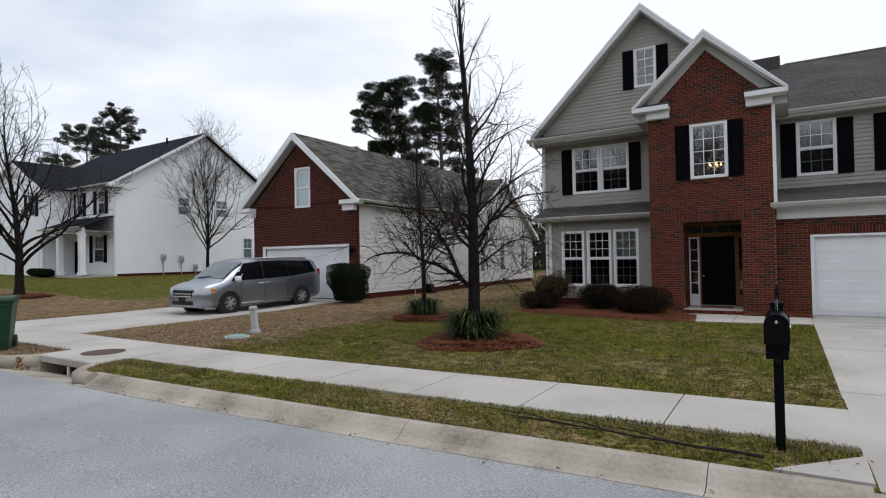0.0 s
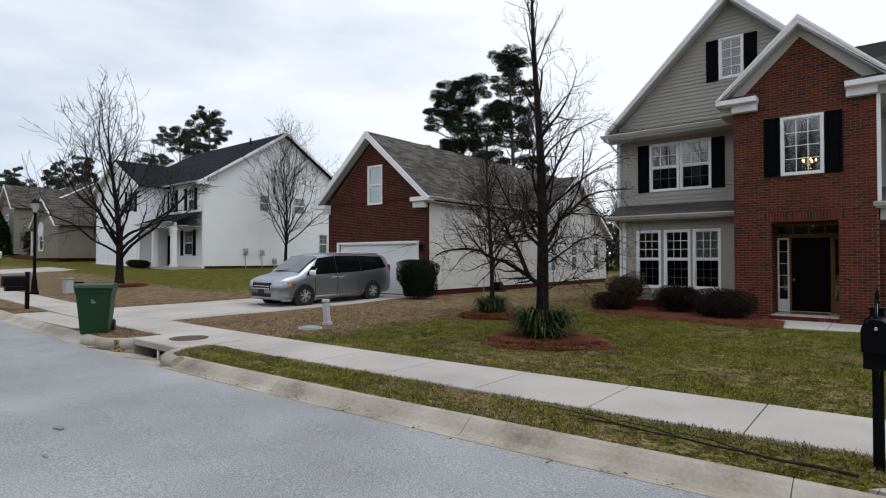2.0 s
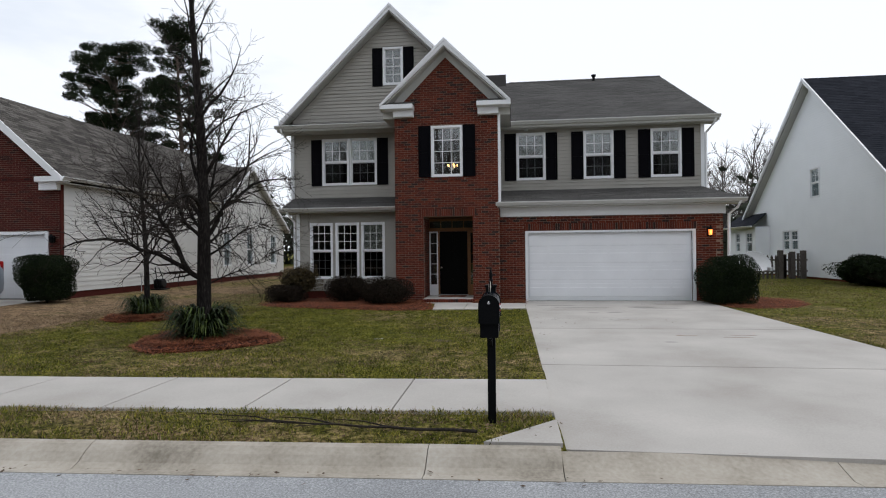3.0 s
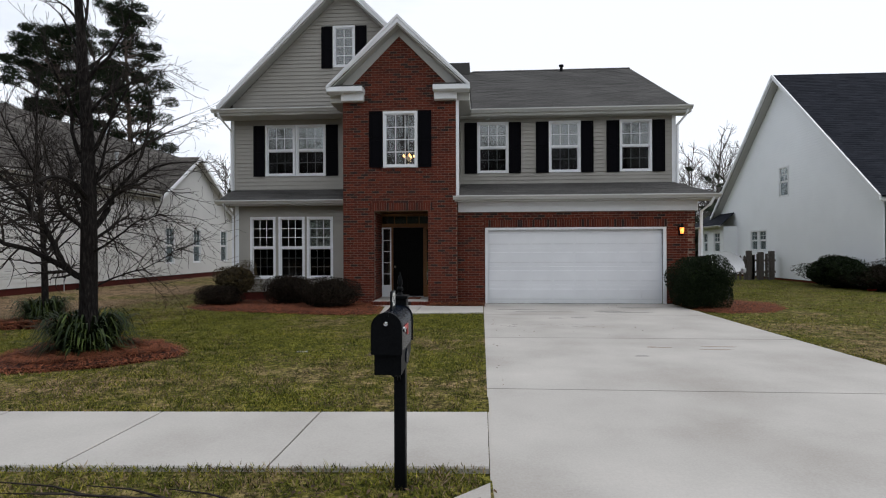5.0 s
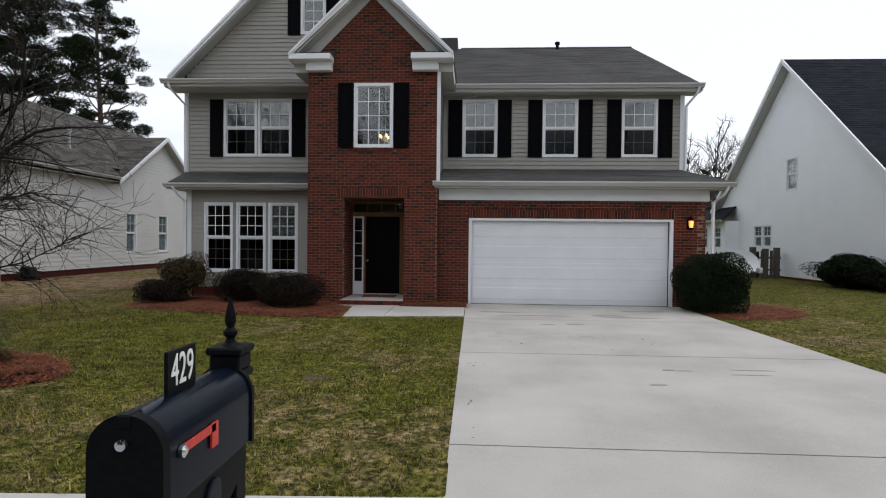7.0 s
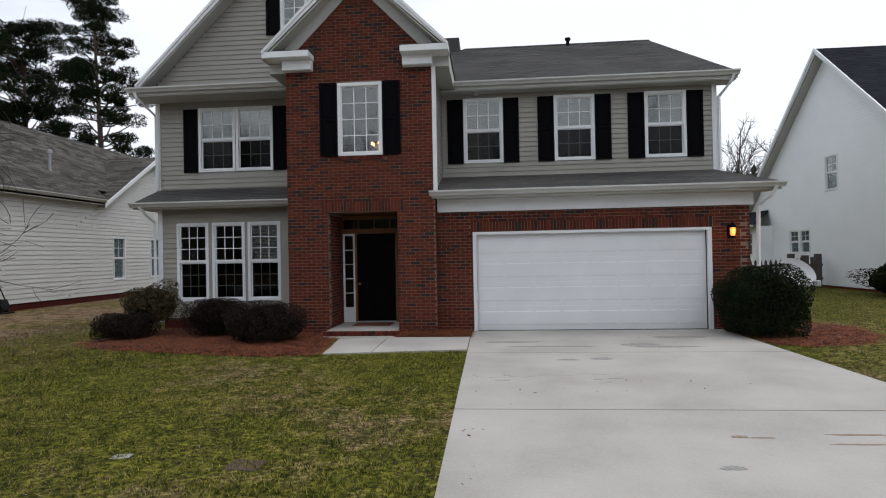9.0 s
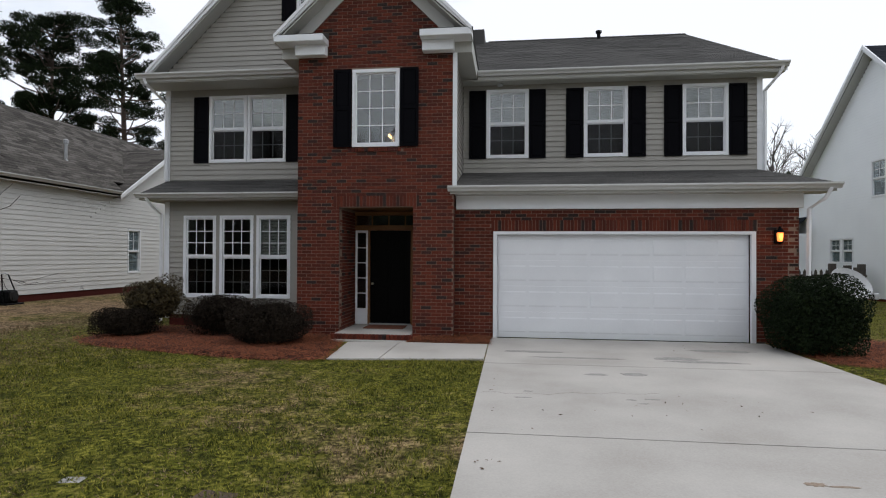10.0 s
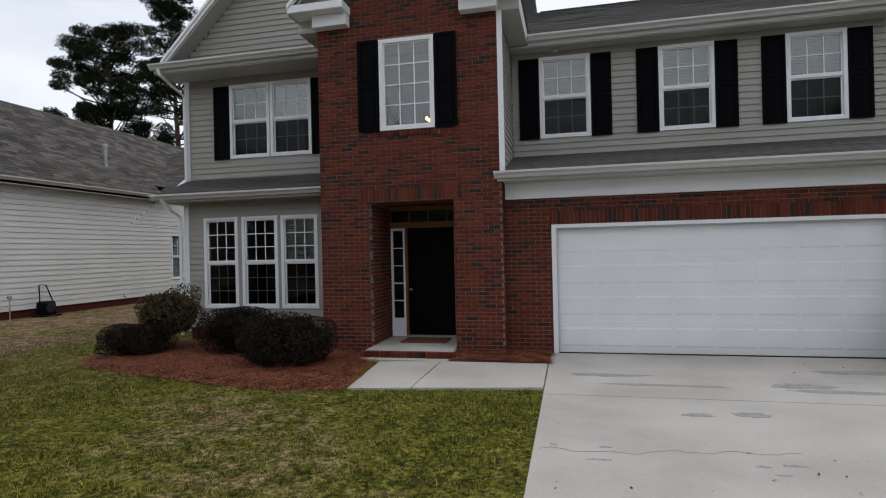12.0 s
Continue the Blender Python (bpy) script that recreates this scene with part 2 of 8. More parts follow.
M["shingle"] = surface("charcoal_shingle", [(0.25, (0.038, 0.037, 0.036)), (0.5, (0.074, 0.072, 0.070)), (0.8, (0.135, 0.132, 0.127))], 0.7, 45, 0.92, 0.5, stains=0.3, vary="island", dist=0.006, amount=0.16, spec=0.1)
M["shingle_grey"] = surface("weathered_shingle", [(0.3, (0.034, 0.031, 0.029)), (0.5, (0.074, 0.068, 0.062)), (0.72, (0.148, 0.138, 0.127))], 1.0, 26, 0.92, 0.6, stains=0.25, vary="island", dist=0.01, amount=0.28, spec=0.1)
M["shingle_black"] = surface("black_shingle", [(0.25, (0.009, 0.0105, 0.015)), (0.5, (0.0175, 0.0195, 0.026)), (0.8, (0.031, 0.034, 0.043))], 1.0, 30, 0.92, 0.5, stains=0.3, vary="island", dist=0.006, amount=0.2, spec=0.06)
M["shutter"] = surface("black_shutter", [(0.3, (0.002, 0.002, 0.003)), (0.7, (0.004, 0.004, 0.006))], 3, 60, 0.6, 0.05, spec=0.04)
M["door_black"] = surface("black_door_paint", [(0.3, (0.003, 0.003, 0.003)), (0.7, (0.005, 0.005, 0.005))], 3, 60, 0.4, 0.04, spec=0.04)
M["wood_trim"] = surface("stained_wood", [(0.3, (0.13, 0.055, 0.018)), (0.7, (0.26, 0.12, 0.045))], 3, 40, 0.5, 0.1, stretch_by=(1, 1, 6))
# room surfaces near black: the darkness indoors is put into their colour
M["dark_room"] = surface("shaded_interior", [(0.3, (0.05, 0.047, 0.042)), (0.7, (0.075, 0.07, 0.062))], 2, 30, 0.9, 0)
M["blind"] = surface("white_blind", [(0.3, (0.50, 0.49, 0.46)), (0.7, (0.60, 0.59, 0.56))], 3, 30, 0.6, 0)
# darker copy of the white blind, with the room's shade in its colour
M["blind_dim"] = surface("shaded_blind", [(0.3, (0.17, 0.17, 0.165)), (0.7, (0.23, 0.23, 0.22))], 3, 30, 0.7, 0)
M["glass"] = glass_material("window_glass", 0.11)
M["screened"] = glass_material("screened_glass", 0.018, (0.42, 0.43, 0.43))
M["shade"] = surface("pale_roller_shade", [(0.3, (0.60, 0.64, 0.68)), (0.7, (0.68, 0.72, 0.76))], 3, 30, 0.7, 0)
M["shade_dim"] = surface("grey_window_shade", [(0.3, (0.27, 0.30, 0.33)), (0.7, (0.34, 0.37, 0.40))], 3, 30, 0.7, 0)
M["brass"] = surface("worn_nickel", [(0.3, (0.5, 0.48, 0.42)), (0.7, (0.7, 0.68, 0.6))], 5, 50, 0.3, 0, metal=1.0)
M["black_metal"] = surface("black_enamel", [(0.3, (0.003, 0.0035, 0.004)), (0.7, (0.007, 0.0075, 0.0085))], 6, 90, 0.42, 0.12, spec=0.05, dist=0.002)
M["box_blue"] = surface("weathered_black_steel", [(0.3, (0.002, 0.0038, 0.008)), (0.6, (0.004, 0.007, 0.014)), (0.85, (0.02, 0.026, 0.038))], 4, 60, 0.24, 0.12, spec=0.09, stains=0.5, dist=0.002)
M["red"] = surface("red_enamel", [(0.3, (0.42, 0.030, 0.022)), (0.7, (0.60, 0.055, 0.04))], 6, 60, 0.4, 0.05)
M["galv"] = surface("grey_metal", [(0.3, (0.28, 0.29, 0.30)), (0.7, (0.45, 0.46, 0.47))], 5, 60, 0.45, 0.05, metal=0.4)
M["bin_green"] = surface("green_plastic", [(0.3, (0.004, 0.031, 0.011)), (0.7, (0.009, 0.050, 0.019))], 3, 60, 0.5, 0.06)
M["rubber"] = surface("rubber", [(0.3, (0.010, 0.010, 0.010)), (0.7, (0.022, 0.022, 0.022))], 6, 80, 0.8, 0.2)
M["bark"] = surface("bark", [(0.3, (0.006, 0.005, 0.005)), (0.52, (0.017, 0.015, 0.014)), (0.8, (0.055, 0.048, 0.044))], 5, 40, 0.95, 0.9, stretch_by=(1, 1, 0.25), dist=0.02, spec=0.05)
M["twig"] = surface("twig_bark", [(0.3, (0.014, 0.012, 0.011)), (0.7, (0.05, 0.042, 0.038))], 5, 40, 0.9, 0, spec=0.05)
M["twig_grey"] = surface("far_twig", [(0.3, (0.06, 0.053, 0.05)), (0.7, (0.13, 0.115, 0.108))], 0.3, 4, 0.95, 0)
M["pine_bark"] = surface("pine_bark", [(0.3, (0.045, 0.032, 0.025)), (0.7, (0.13, 0.095, 0.075))], 3, 30, 0.95, 0.8, dist=0.02)
M["needles"] = surface("pine_needles", [(0.2, (0.004, 0.008, 0.003)), (0.6, (0.010, 0.018, 0.007)), (0.9, (0.026, 0.038, 0.014))], 0.5, 3, 0.85, 0, vary="island", spec=0.08)
M["leaf_dark"] = surface("holly_leaf", [(0.2, (0.005, 0.009, 0.004)), (0.6, (0.012, 0.021, 0.008)), (0.9, (0.028, 0.042, 0.015))], 1, 4, 0.7, 0, vary="island", spec=0.1)
M["leaf_brown"] = surface("winter_leaf", [(0.2, (0.009, 0.007, 0.0055)), (0.6, (0.024, 0.0185, 0.014)), (0.9, (0.048, 0.038, 0.028))], 1, 4, 0.8, 0, vary="island", spec=0.05)
M["leaf_olive"] = surface("olive_leaf", [(0.2, (0.018, 0.013, 0.006)), (0.6, (0.052, 0.038, 0.015)), (0.9, (0.11, 0.082, 0.033))], 1, 4, 0.8, 0, vary="island")
M["strap_leaf"] = surface("strap_leaf", [(0.2, (0.003, 0.008, 0.0015)), (0.55, (0.013, 0.025, 0.005)), (0.9, (0.075, 0.105, 0.022))], 1, 3, 0.6, 0, vary="island", spec=0.2)
# paler than the near needles: distance haze is mixed into the colour
M["far_wood"] = surface("hazed_conifer", [(0.2, (0.016, 0.022, 0.014)), (0.6, (0.036, 0.044, 0.028)), (0.9, (0.065, 0.07, 0.05))], 0.2, 2, 0.95, 0, vary="island")
M["fence_wood"] = surface("grey_fence_wood", [(0.3, (0.05, 0.043, 0.038)), (0.7, (0.12, 0.105, 0.095))], 4, 40, 0.9, 0.4, stretch_by=(1, 1, 0.2))
M["plastic_grey"] = surface("grey_plastic", [(0.3, (0.36, 0.37, 0.38)), (0.7, (0.48, 0.49, 0.50))], 3, 60, 0.6, 0.05)
M["teal"] = surface("faded_green_lid", [(0.3, (0.16, 0.26, 0.24)), (0.7, (0.26, 0.37, 0.34))], 6, 60, 0.7, 0.1)
M["mat"] = surface("coir_mat", [(0.3, (0.10, 0.035, 0.02)), (0.7, (0.20, 0.075, 0.04))], 12, 120, 1.0, 0.8)
M["silver"] = surface("silver_paint", [(0.3, (0.32, 0.35, 0.395)), (0.7, (0.38, 0.41, 0.455))], 0.8, 300, 0.28, 0, metal=0.88, spec=0.5)
M["white_car"] = surface("white_car_paint", [(0.3, (0.70, 0.71, 0.73)), (0.7, (0.78, 0.79, 0.81))], 1, 200, 0.25, 0, spec=0.5)
M["black_car"] = surface("black_car_paint", [(0.3, (0.010, 0.010, 0.012)), (0.7, (0.018, 0.018, 0.021))], 1, 200, 0.25, 0, spec=0.12)
M["red_car"] = surface("red_car_paint", [(0.3, (0.30, 0.02, 0.02)), (0.7, (0.38, 0.03, 0.03))], 1, 200, 0.25, 0, spec=0.5)
M["car_glass"] = surface("tinted_glass", [(0.3, (0.004, 0.0045, 0.005)), (0.7, (0.006, 0.0065, 0.007))], 1, 10, 0.08, 0, spec=0.03)
M["windscreen"] = surface("windscreen_glass", [(0.3, (0.06, 0.07, 0.075)), (0.7, (0.085, 0.095, 0.10))], 1, 10, 0.05, 0, spec=0.9)
M["headlight"] = surface("headlight_lens", [(0.3, (0.55, 0.57, 0.58)), (0.7, (0.75, 0.77, 0.78))], 5, 30, 0.12, 0, spec=0.7)
M["amber"] = surface("amber_lens", [(0.3, (0.55, 0.18, 0.05)), (0.7, (0.7, 0.26, 0.08))], 5, 30, 0.2, 0)
M["taillight"] = surface("taillight_lens", [(0.3, (0.28, 0.012, 0.012)), (0.7, (0.40, 0.02, 0.02))], 5, 30, 0.15, 0)
M["chrome"] = surface("chrome", [(0.3, (0.6, 0.6, 0.61)), (0.7, (0.75, 0.75, 0.76))], 5, 30, 0.15, 0, metal=1.0)
M["lamp_glow"] = glow_material("warm_bulb", (1.0, 0.30, 0.07), 1.3)
M["bulb_inside"] = glow_material("chandelier_bulb", (1.0, 0.50, 0.16), 7)
M["rust"] = surface("rusty_iron", [(0.3, (0.045, 0.030, 0.022)), (0.7, (0.11, 0.075, 0.055))], 6, 60, 0.85, 0.4)
# near-black drain surfaces: the shade inside the inlet is put into the colour
M["hole"] = surface("dark_cavity", [(0.3, (0.006, 0.006, 0.006)), (0.7, (0.012, 0.012, 0.012))], 3, 30, 0.95, 0)
M["number"] = surface("white_numerals", [(0.3, (0.70, 0.70, 0.66)), (0.7, (0.80, 0.80, 0.76))], 5, 60, 0.5, 0)
M["magnolia"] = surface("pale_blossom", [(0.3, (0.55, 0.48, 0.47)), (0.7, (0.70, 0.64, 0.62))], 5, 10, 0.8, 0)

# the neighbour's brick is a deeper maroon
for node in M["brick_dark"].node_tree.nodes:
    if node.type == "VALTORGB" and len(node.color_ramp.elements) == 5:
        for el, c in zip(node.color_ramp.elements, ((0.060, 0.011, 0.009), (0.085, 0.016, 0.012), (0.070, 0.013, 0.010), (0.05, 0.011, 0.009), (0.035, 0.012, 0.011))):
            el.color = (*c, 1)

# ---- mesh tools ----


class Shape:
    """Vertices and faces gathered for one mesh."""

    def __init__(self):
        self.v, self.f = [], []

    def add(self, vs, fs):
        k = len(self.v)
        self.v += [tuple(p) for p in vs]
        self.f += [tuple(i + k for i in f) for f in fs]
        return self

    def box(self, x0, y0, z0, x1, y1, z1):
        return self.add([(x0, y0, z0), (x1, y0, z0), (x1, y1, z0), (x0, y1, z0), (x0, y0, z1), (x1, y0, z1), (x1, y1, z1), (x0, y1, z1)],
                        [(0, 3, 2, 1), (4, 5, 6, 7), (0, 1, 5, 4), (1, 2, 6, 5), (2, 3, 7, 6), (3, 0, 4, 7)])

    def chamfer(self, x0, y0, z0, x1, y1, z1, c=0.01):
        """A box with its edges taken off."""
        vs, idx = [], {}
        for i, x in enumerate((x0, x1)):
            for j, y in enumerate((y0, y1)):
                for k, z in enumerate((z0, z1)):
                    sx, sy, sz = (1 - 2 * i) * c, (1 - 2 * j) * c, (1 - 2 * k) * c
                    idx[i, j, k] = len(vs)
                    vs += [(x, y + sy, z + sz), (x + sx, y, z + sz), (x + sx, y + sy, z)]
        g = idx
        fs = []
        for i in (0, 1):
            q = [g[i, 0, 0], g[i, 1, 0], g[i, 1, 1], g[i, 0, 1]]
            fs.append(q if i else q[::-1])
            q = [g[0, i, 0] + 1, g[0, i, 1] + 1, g[1, i, 1] + 1, g[1, i, 0] + 1]
            fs.append(q if i else q[::-1])
            q = [g[0, 0, i] + 2, g[1, 0, i] + 2, g[1, 1, i] + 2, g[0, 1, i] + 2]
            fs.append(q if i else q[::-1])
        for j in (0, 1):
            for k in (0, 1):
                fs.append([g[0, j, k] + 1, g[1, j, k] + 1, g[1, j, k] + 2, g[0, j, k] + 2])
                fs.append([g[j, 0, k] + 0, g[j, 1, k] + 0, g[j, 1, k] + 2, g[j, 0, k] + 2])
                fs.append([g[j, k, 0] + 0, g[j, k, 1] + 0, g[j, k, 1] + 1, g[j, k, 0] + 1])
        for key in g:
            fs.append([g[key], g[key] + 1, g[key] + 2])
        return self.add(vs, fs)

    def prism(self, poly, axis, a, b):
        """A polygon drawn in the two other axes (in x, y, z order) and pulled from a to b along axis."""
        n = len(poly)

        def at(p, w):
            q = list(p)
            q.insert("xyz".index(axis), w)
            return tuple(q)
        vs = [at(p, a) for p in poly] + [at(p, b) for p in poly]
        fs = [tuple(range(n))[::-1], tuple(range(n, 2 * n))] + [(i, (i + 1) % n, n + (i + 1) % n, n + i) for i in range(n)]
        return self.add(vs, fs)

    def slab(self, p0, p1, p2, p3, thick):
        """A flat plate with four corners, thickened downwards along its normal."""
        a = [Vector(p) for p in (p0, p1, p2, p3)]
        nrm = (a[1] - a[0]).cross(a[3] - a[0]).normalized()
        if nrm.z < 0:
            nrm = -nrm
        low = [p - nrm * thick for p in a]
        return self.add(a + low, [(0, 1, 2, 3), (7, 6, 5, 4), (0, 4, 5, 1), (1, 5, 6, 2), (2, 6, 7, 3), (3, 7, 4, 0)])

    def tube(self, pts, radii, sides=8, cap=True):
        pts = [Vector(p) for p in pts]
        rings = []
        k = len(self.v)
        for i, p in enumerate(pts):
            d = (pts[min(i + 1, len(pts) - 1)] - pts[max(i - 1, 0)]).normalized()
            u = d.cross(Vector((0.31, 0.87, 0.38) if abs(d.z) > 0.9 else (0, 0, 1))).normalized()
            w = d.cross(u)
            r = radii[i] if isinstance(radii, (list, tuple)) else radii
            for s in range(sides):
                a = 2 * math.pi * s / sides
                self.v.append(tuple(p + u * (r * math.cos(a)) + w * (r * math.sin(a))))
        for i in range(len(pts) - 1):
            for s in range(sides):
                t = (s + 1) % sides
                self.f.append((k + i * sides + s, k + i * sides + t, k + (i + 1) * sides + t, k + (i + 1) * sides + s))
        if cap:
            self.f.append(tuple(k + s for s in range(sides))[::-1])
            e = k + (len(pts) - 1) * sides
            self.f.append(tuple(e + s for s in range(sides)))
        return self

    def lathe(self, profile, centre=(0, 0, 0), sides=16, axis="z"):
        """Rings of (radius, height) about an axis."""
        k, n = len(self.v), len(profile)
        for r, h in profile:
            for s in range(sides):
                a = 2 * math.pi * s / sides
                c, d = r * math.cos(a), r * math.sin(a)
                p = {"z": (c, d, h), "y": (c, h, d), "x": (h, c, d)}[axis]
                self.v.append(tuple(p[i] + centre[i] for i in range(3)))
        for i in range(n - 1):
            for s in range(sides):
                t = (s + 1) % sides
                self.f.append((k + i * sides + s, k + i * sides + t, k + (i + 1) * sides + t, k + (i + 1) * sides + s))
        self.f.append(tuple(k + s for s in range(sides))[::-1])
        self.f.append(tuple(k + (n - 1) * sides + s for s in range(sides)))
        return self

    def mesh(self, name, mat, smooth=False):
        me = bpy.data.meshes.new(name)
        me.from_pydata(self.v, [], self.f)
        bm = bmesh.new()
        bm.from_mesh(me)
        bmesh.ops.recalc_face_normals(bm, faces=bm.faces)
        bm.to_mesh(me)
        bm.free()
        me.materials.append(M[mat])
        if smooth:
            me.shade_smooth()
            me.set_sharp_from_angle(angle=radians(40))
        return me


def raw_mesh(name, v, f, mat):
    """A large mesh from arrays, without clean-up."""
    me = bpy.data.meshes.new(name)
    me.from_pydata(np.asarray(v).tolist(), [], np.asarray(f).tolist())
    me.materials.append(M[mat])
    return me


def part(name, shape, mat, parent=None, label="", smooth=False):
    me = shape.mesh(name, mat, smooth) if isinstance(shape, Shape) else shape
    ob = new(name, me)
    if parent is not None:
        ob.parent = parent
    if label:
        tagged(ob, label=label)
    return ob


def thing(name, label, category, group="", at=None):
    ob = new(name)
    ob.empty_display_size = 0.1
    if at is not None:
        ob.matrix_basis = at
    return tagged(ob, label, category, group)


def setting(name, shape, mat, smooth=False):
    return tagged(part(name, shape, mat, None, "", smooth), kind="structure")


def lerp_table(table):
    xs, ys = [p[0] for p in table], [p[1] for p in table]
    return lambda x: float(np.interp(x, xs, ys))


def smooth01(a, b, x):
    t = min(1.0, max(0.0, (x - a) / (b - a)))
    return t * t * (3 - 2 * t)


# ---- lie of the land ----
# the street climbs gently towards its west end
_rise = lerp_table([(-160, 2.4), (-125, 2.0), (-88, 1.45), (-62, 0.98), (-42, 0.50), (-30, 0.23), (-22, 0.07), (-16, 0.0), (60, 0.0)])
_kerb = lerp_table([(-200, 7.0), (-125, 7.2), (-90, 7.35), (-60, 7.35), (-40, 7.3), (-24, 7.2), (-16, 7.0), (-11, 6.92), (-7, 7.0), (-3, 7.2), (0, 7.38), (4, 7.58), (10, 7.8), (60, 8.4)])


def rise(x):
    return sum(_rise(x + d) for d in (-4, -2, 0, 2, 4)) / 5


def kerb_y(x):
    """The back of the kerb on the north side of the street."""
    return sum(_kerb(x + d) for d in (-3, -1.5, 0, 1.5, 3)) / 5


def ground_z(x, y):
    """Height of the soil north of the kerb."""
    z = rise(x) + 0.02 + 0.44 * smooth01(-25, -34, x) * smooth01(11, 20, y)
    z += 0.11 * smooth01(-10, -15, x) * smooth01(14.2, 19, y)
    return z


STRIP, WALK0, WALK1 = 0.0, 0.92, 2.22  # kerb back, front and back edge of the footway


def far_kerb(x):
    """The front edge of the kerb on the south side."""
    return kerb_y(x) - 7.75



def stations(x0, x1, near=0.5, far=3.0):
    out, x = [], x0
    while x < x1:
        out.append(x)
        x += near if -22 < x < 14 else far
    return out + [x1]


def sheet(xs, rows, z_of):
    """A strip of quads: rows are functions of x giving y."""
    v, f = [], []
    n = len(rows)
    for x in xs:
        for j, r in enumerate(rows):
            y = r(x)
            v.append((x, y, z_of(x, y, j)))
    for i in range(len(xs) - 1):
        for j in range(n - 1):
            a = i * n + j
            f.append((a, a + n, a + n + 1, a + 1))
    return v, f


XS = sorted(stations(-190, 60) + [-0.09, -0.055, 5.0, 5.05, -20.13, -20.07, -15.03, -14.97, -12.35, -12.2, -10.42, -10.27])
# one sheet of soil to the horizon, dipping under road and paving
soil_rows = [lambda x: -900, lambda x: -60, lambda x: -20, lambda x: far_kerb(x) - 0.46, lambda x: far_kerb(x) - 0.1, lambda x: kerb_y(x) - 0.35, lambda x: kerb_y(x) - 0.06, lambda x: kerb_y(x) + 0.02]
soil_rows += [(lambda x, d=d: kerb_y(x) + d) for d in (0.5, 0.95, 2.2, 2.28, 3.2, 4.5, 6.5, 8.5, 10.5, 13, 16, 22, 30, 45, 80, 200, 900)]


def soil_z(x, y, j):
    if j <= 3:
        return rise(x) + 0.03
    if j in (4, 5, 6):
        return rise(x) - 0.28
    z = ground_z(x, y)
    if j == 9 or j == 10:
        z -= 0.04
    if -12.3 < x < -10.3 and j in (7, 8):
        return rise(x) - 0.5
    if (-0.06 < x < 5.02 and y < 19.95) or (-20.1 < x < -15.0 and y < 19.02):
        return z - 0.10
    return z + (0.012 * noise.noise(Vector((x * 0.8, y * 0.8, 0))) if -22 < x < 14 and 7 < y < 40 else 0)


v, f = sheet([-900] + XS + [900], soil_rows, soil_z)
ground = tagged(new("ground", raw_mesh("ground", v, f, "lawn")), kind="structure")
for p in ground.data.polygons:
    p.use_smooth = True

v, f = sheet(stations(-175, 60), [lambda x: far_kerb(x) + 0.02, lambda x: far_kerb(x) + 2.2, lambda x: far_kerb(x) + 4.1, lambda x: kerb_y(x) - 2.2, lambda x: kerb_y(x) - 0.37], lambda x, y, j: rise(x) + (-0.10, -0.05, -0.035, -0.06, -0.105)[j])
road = tagged(new("road", raw_mesh("road", v, f, "asphalt")), kind="structure")
road.data.shade_smooth()


def kerb_run(name, a, b, side, flare=0.0):
    """A rolled kerb with its gutter pan."""
    prof = [(-0.38, -0.100), (-0.27, -0.112), (-0.20, -0.085), (-0.13, -0.03), (-0.06, 0.012), (0.0, 0.022), (0.012, -0.15), (-0.38, -0.2)]
    if flare:
        prof = [(-0.38, -0.10), (-0.27, -0.11), (-0.17, -0.085), (-0.08, -0.055), (0.0, -0.02), (0.012, -0.15), (-0.38, -0.2)]
    sh = Shape()
    n, xs = len(prof), [a + (b - a) * i / max(1, round((b - a) / 0.8)) for i in range(max(1, round((b - a) / 0.8)) + 1)]
    for x in xs:
        for d, z in prof:
            y = kerb_y(x) + d if side > 0 else far_kerb(x) - 0.38 - d
            sh.v.append((x, y, rise(x) + z + 0.003 * noise.noise(Vector((x * 3, d * 9, 0)))))
    for i in range(len(xs) - 1):
        for j in range(n):
            k = (j + 1) % n
            sh.f.append((i * n + j, i * n + k, (i + 1) * n + k, (i + 1) * n + j))
    sh.f += [tuple(range(n)), tuple(range((len(xs) - 1) * n, len(xs) * n))]
    return part(name, sh, "kerb", None)


kerb = tagged(new("kerb"), kind="structure")
edges = [-150, -120, -100, -80, -60, -45, -36, -31, -22.5, -19.6, -16.6, -12.75]
joints = [-9.6, -6.9, -3.9, -1.15, -0.12]
for a, b in zip(edges, edges[1:]):
    kerb_run("kerb_stone", a + 0.0035, b - 0.0035, 1).parent = kerb
for a, b in zip(joints, joints[1:]):
    kerb_run("kerb_stone", a + 0.0035, b - 0.0035, 1).parent = kerb
for a, b in ((-0.12, 1.9), (1.9, 5.05)):
    kerb_run("kerb_stone", a + 0.0035, b - 0.0035, 1, 1).parent = kerb
for a, b in ((5.05, 9), (9, 14), (14, 30), (30, 60)):
    kerb_run("kerb_stone", a + 0.0035, b - 0.0035, 1).parent = kerb
for a, b in ((-150, -100), (-100, -60), (-60, -20), (-20, 20), (20, 60)):
    kerb_run("kerb_stone", a + 0.0035, b - 0.0035, -1).parent = kerb


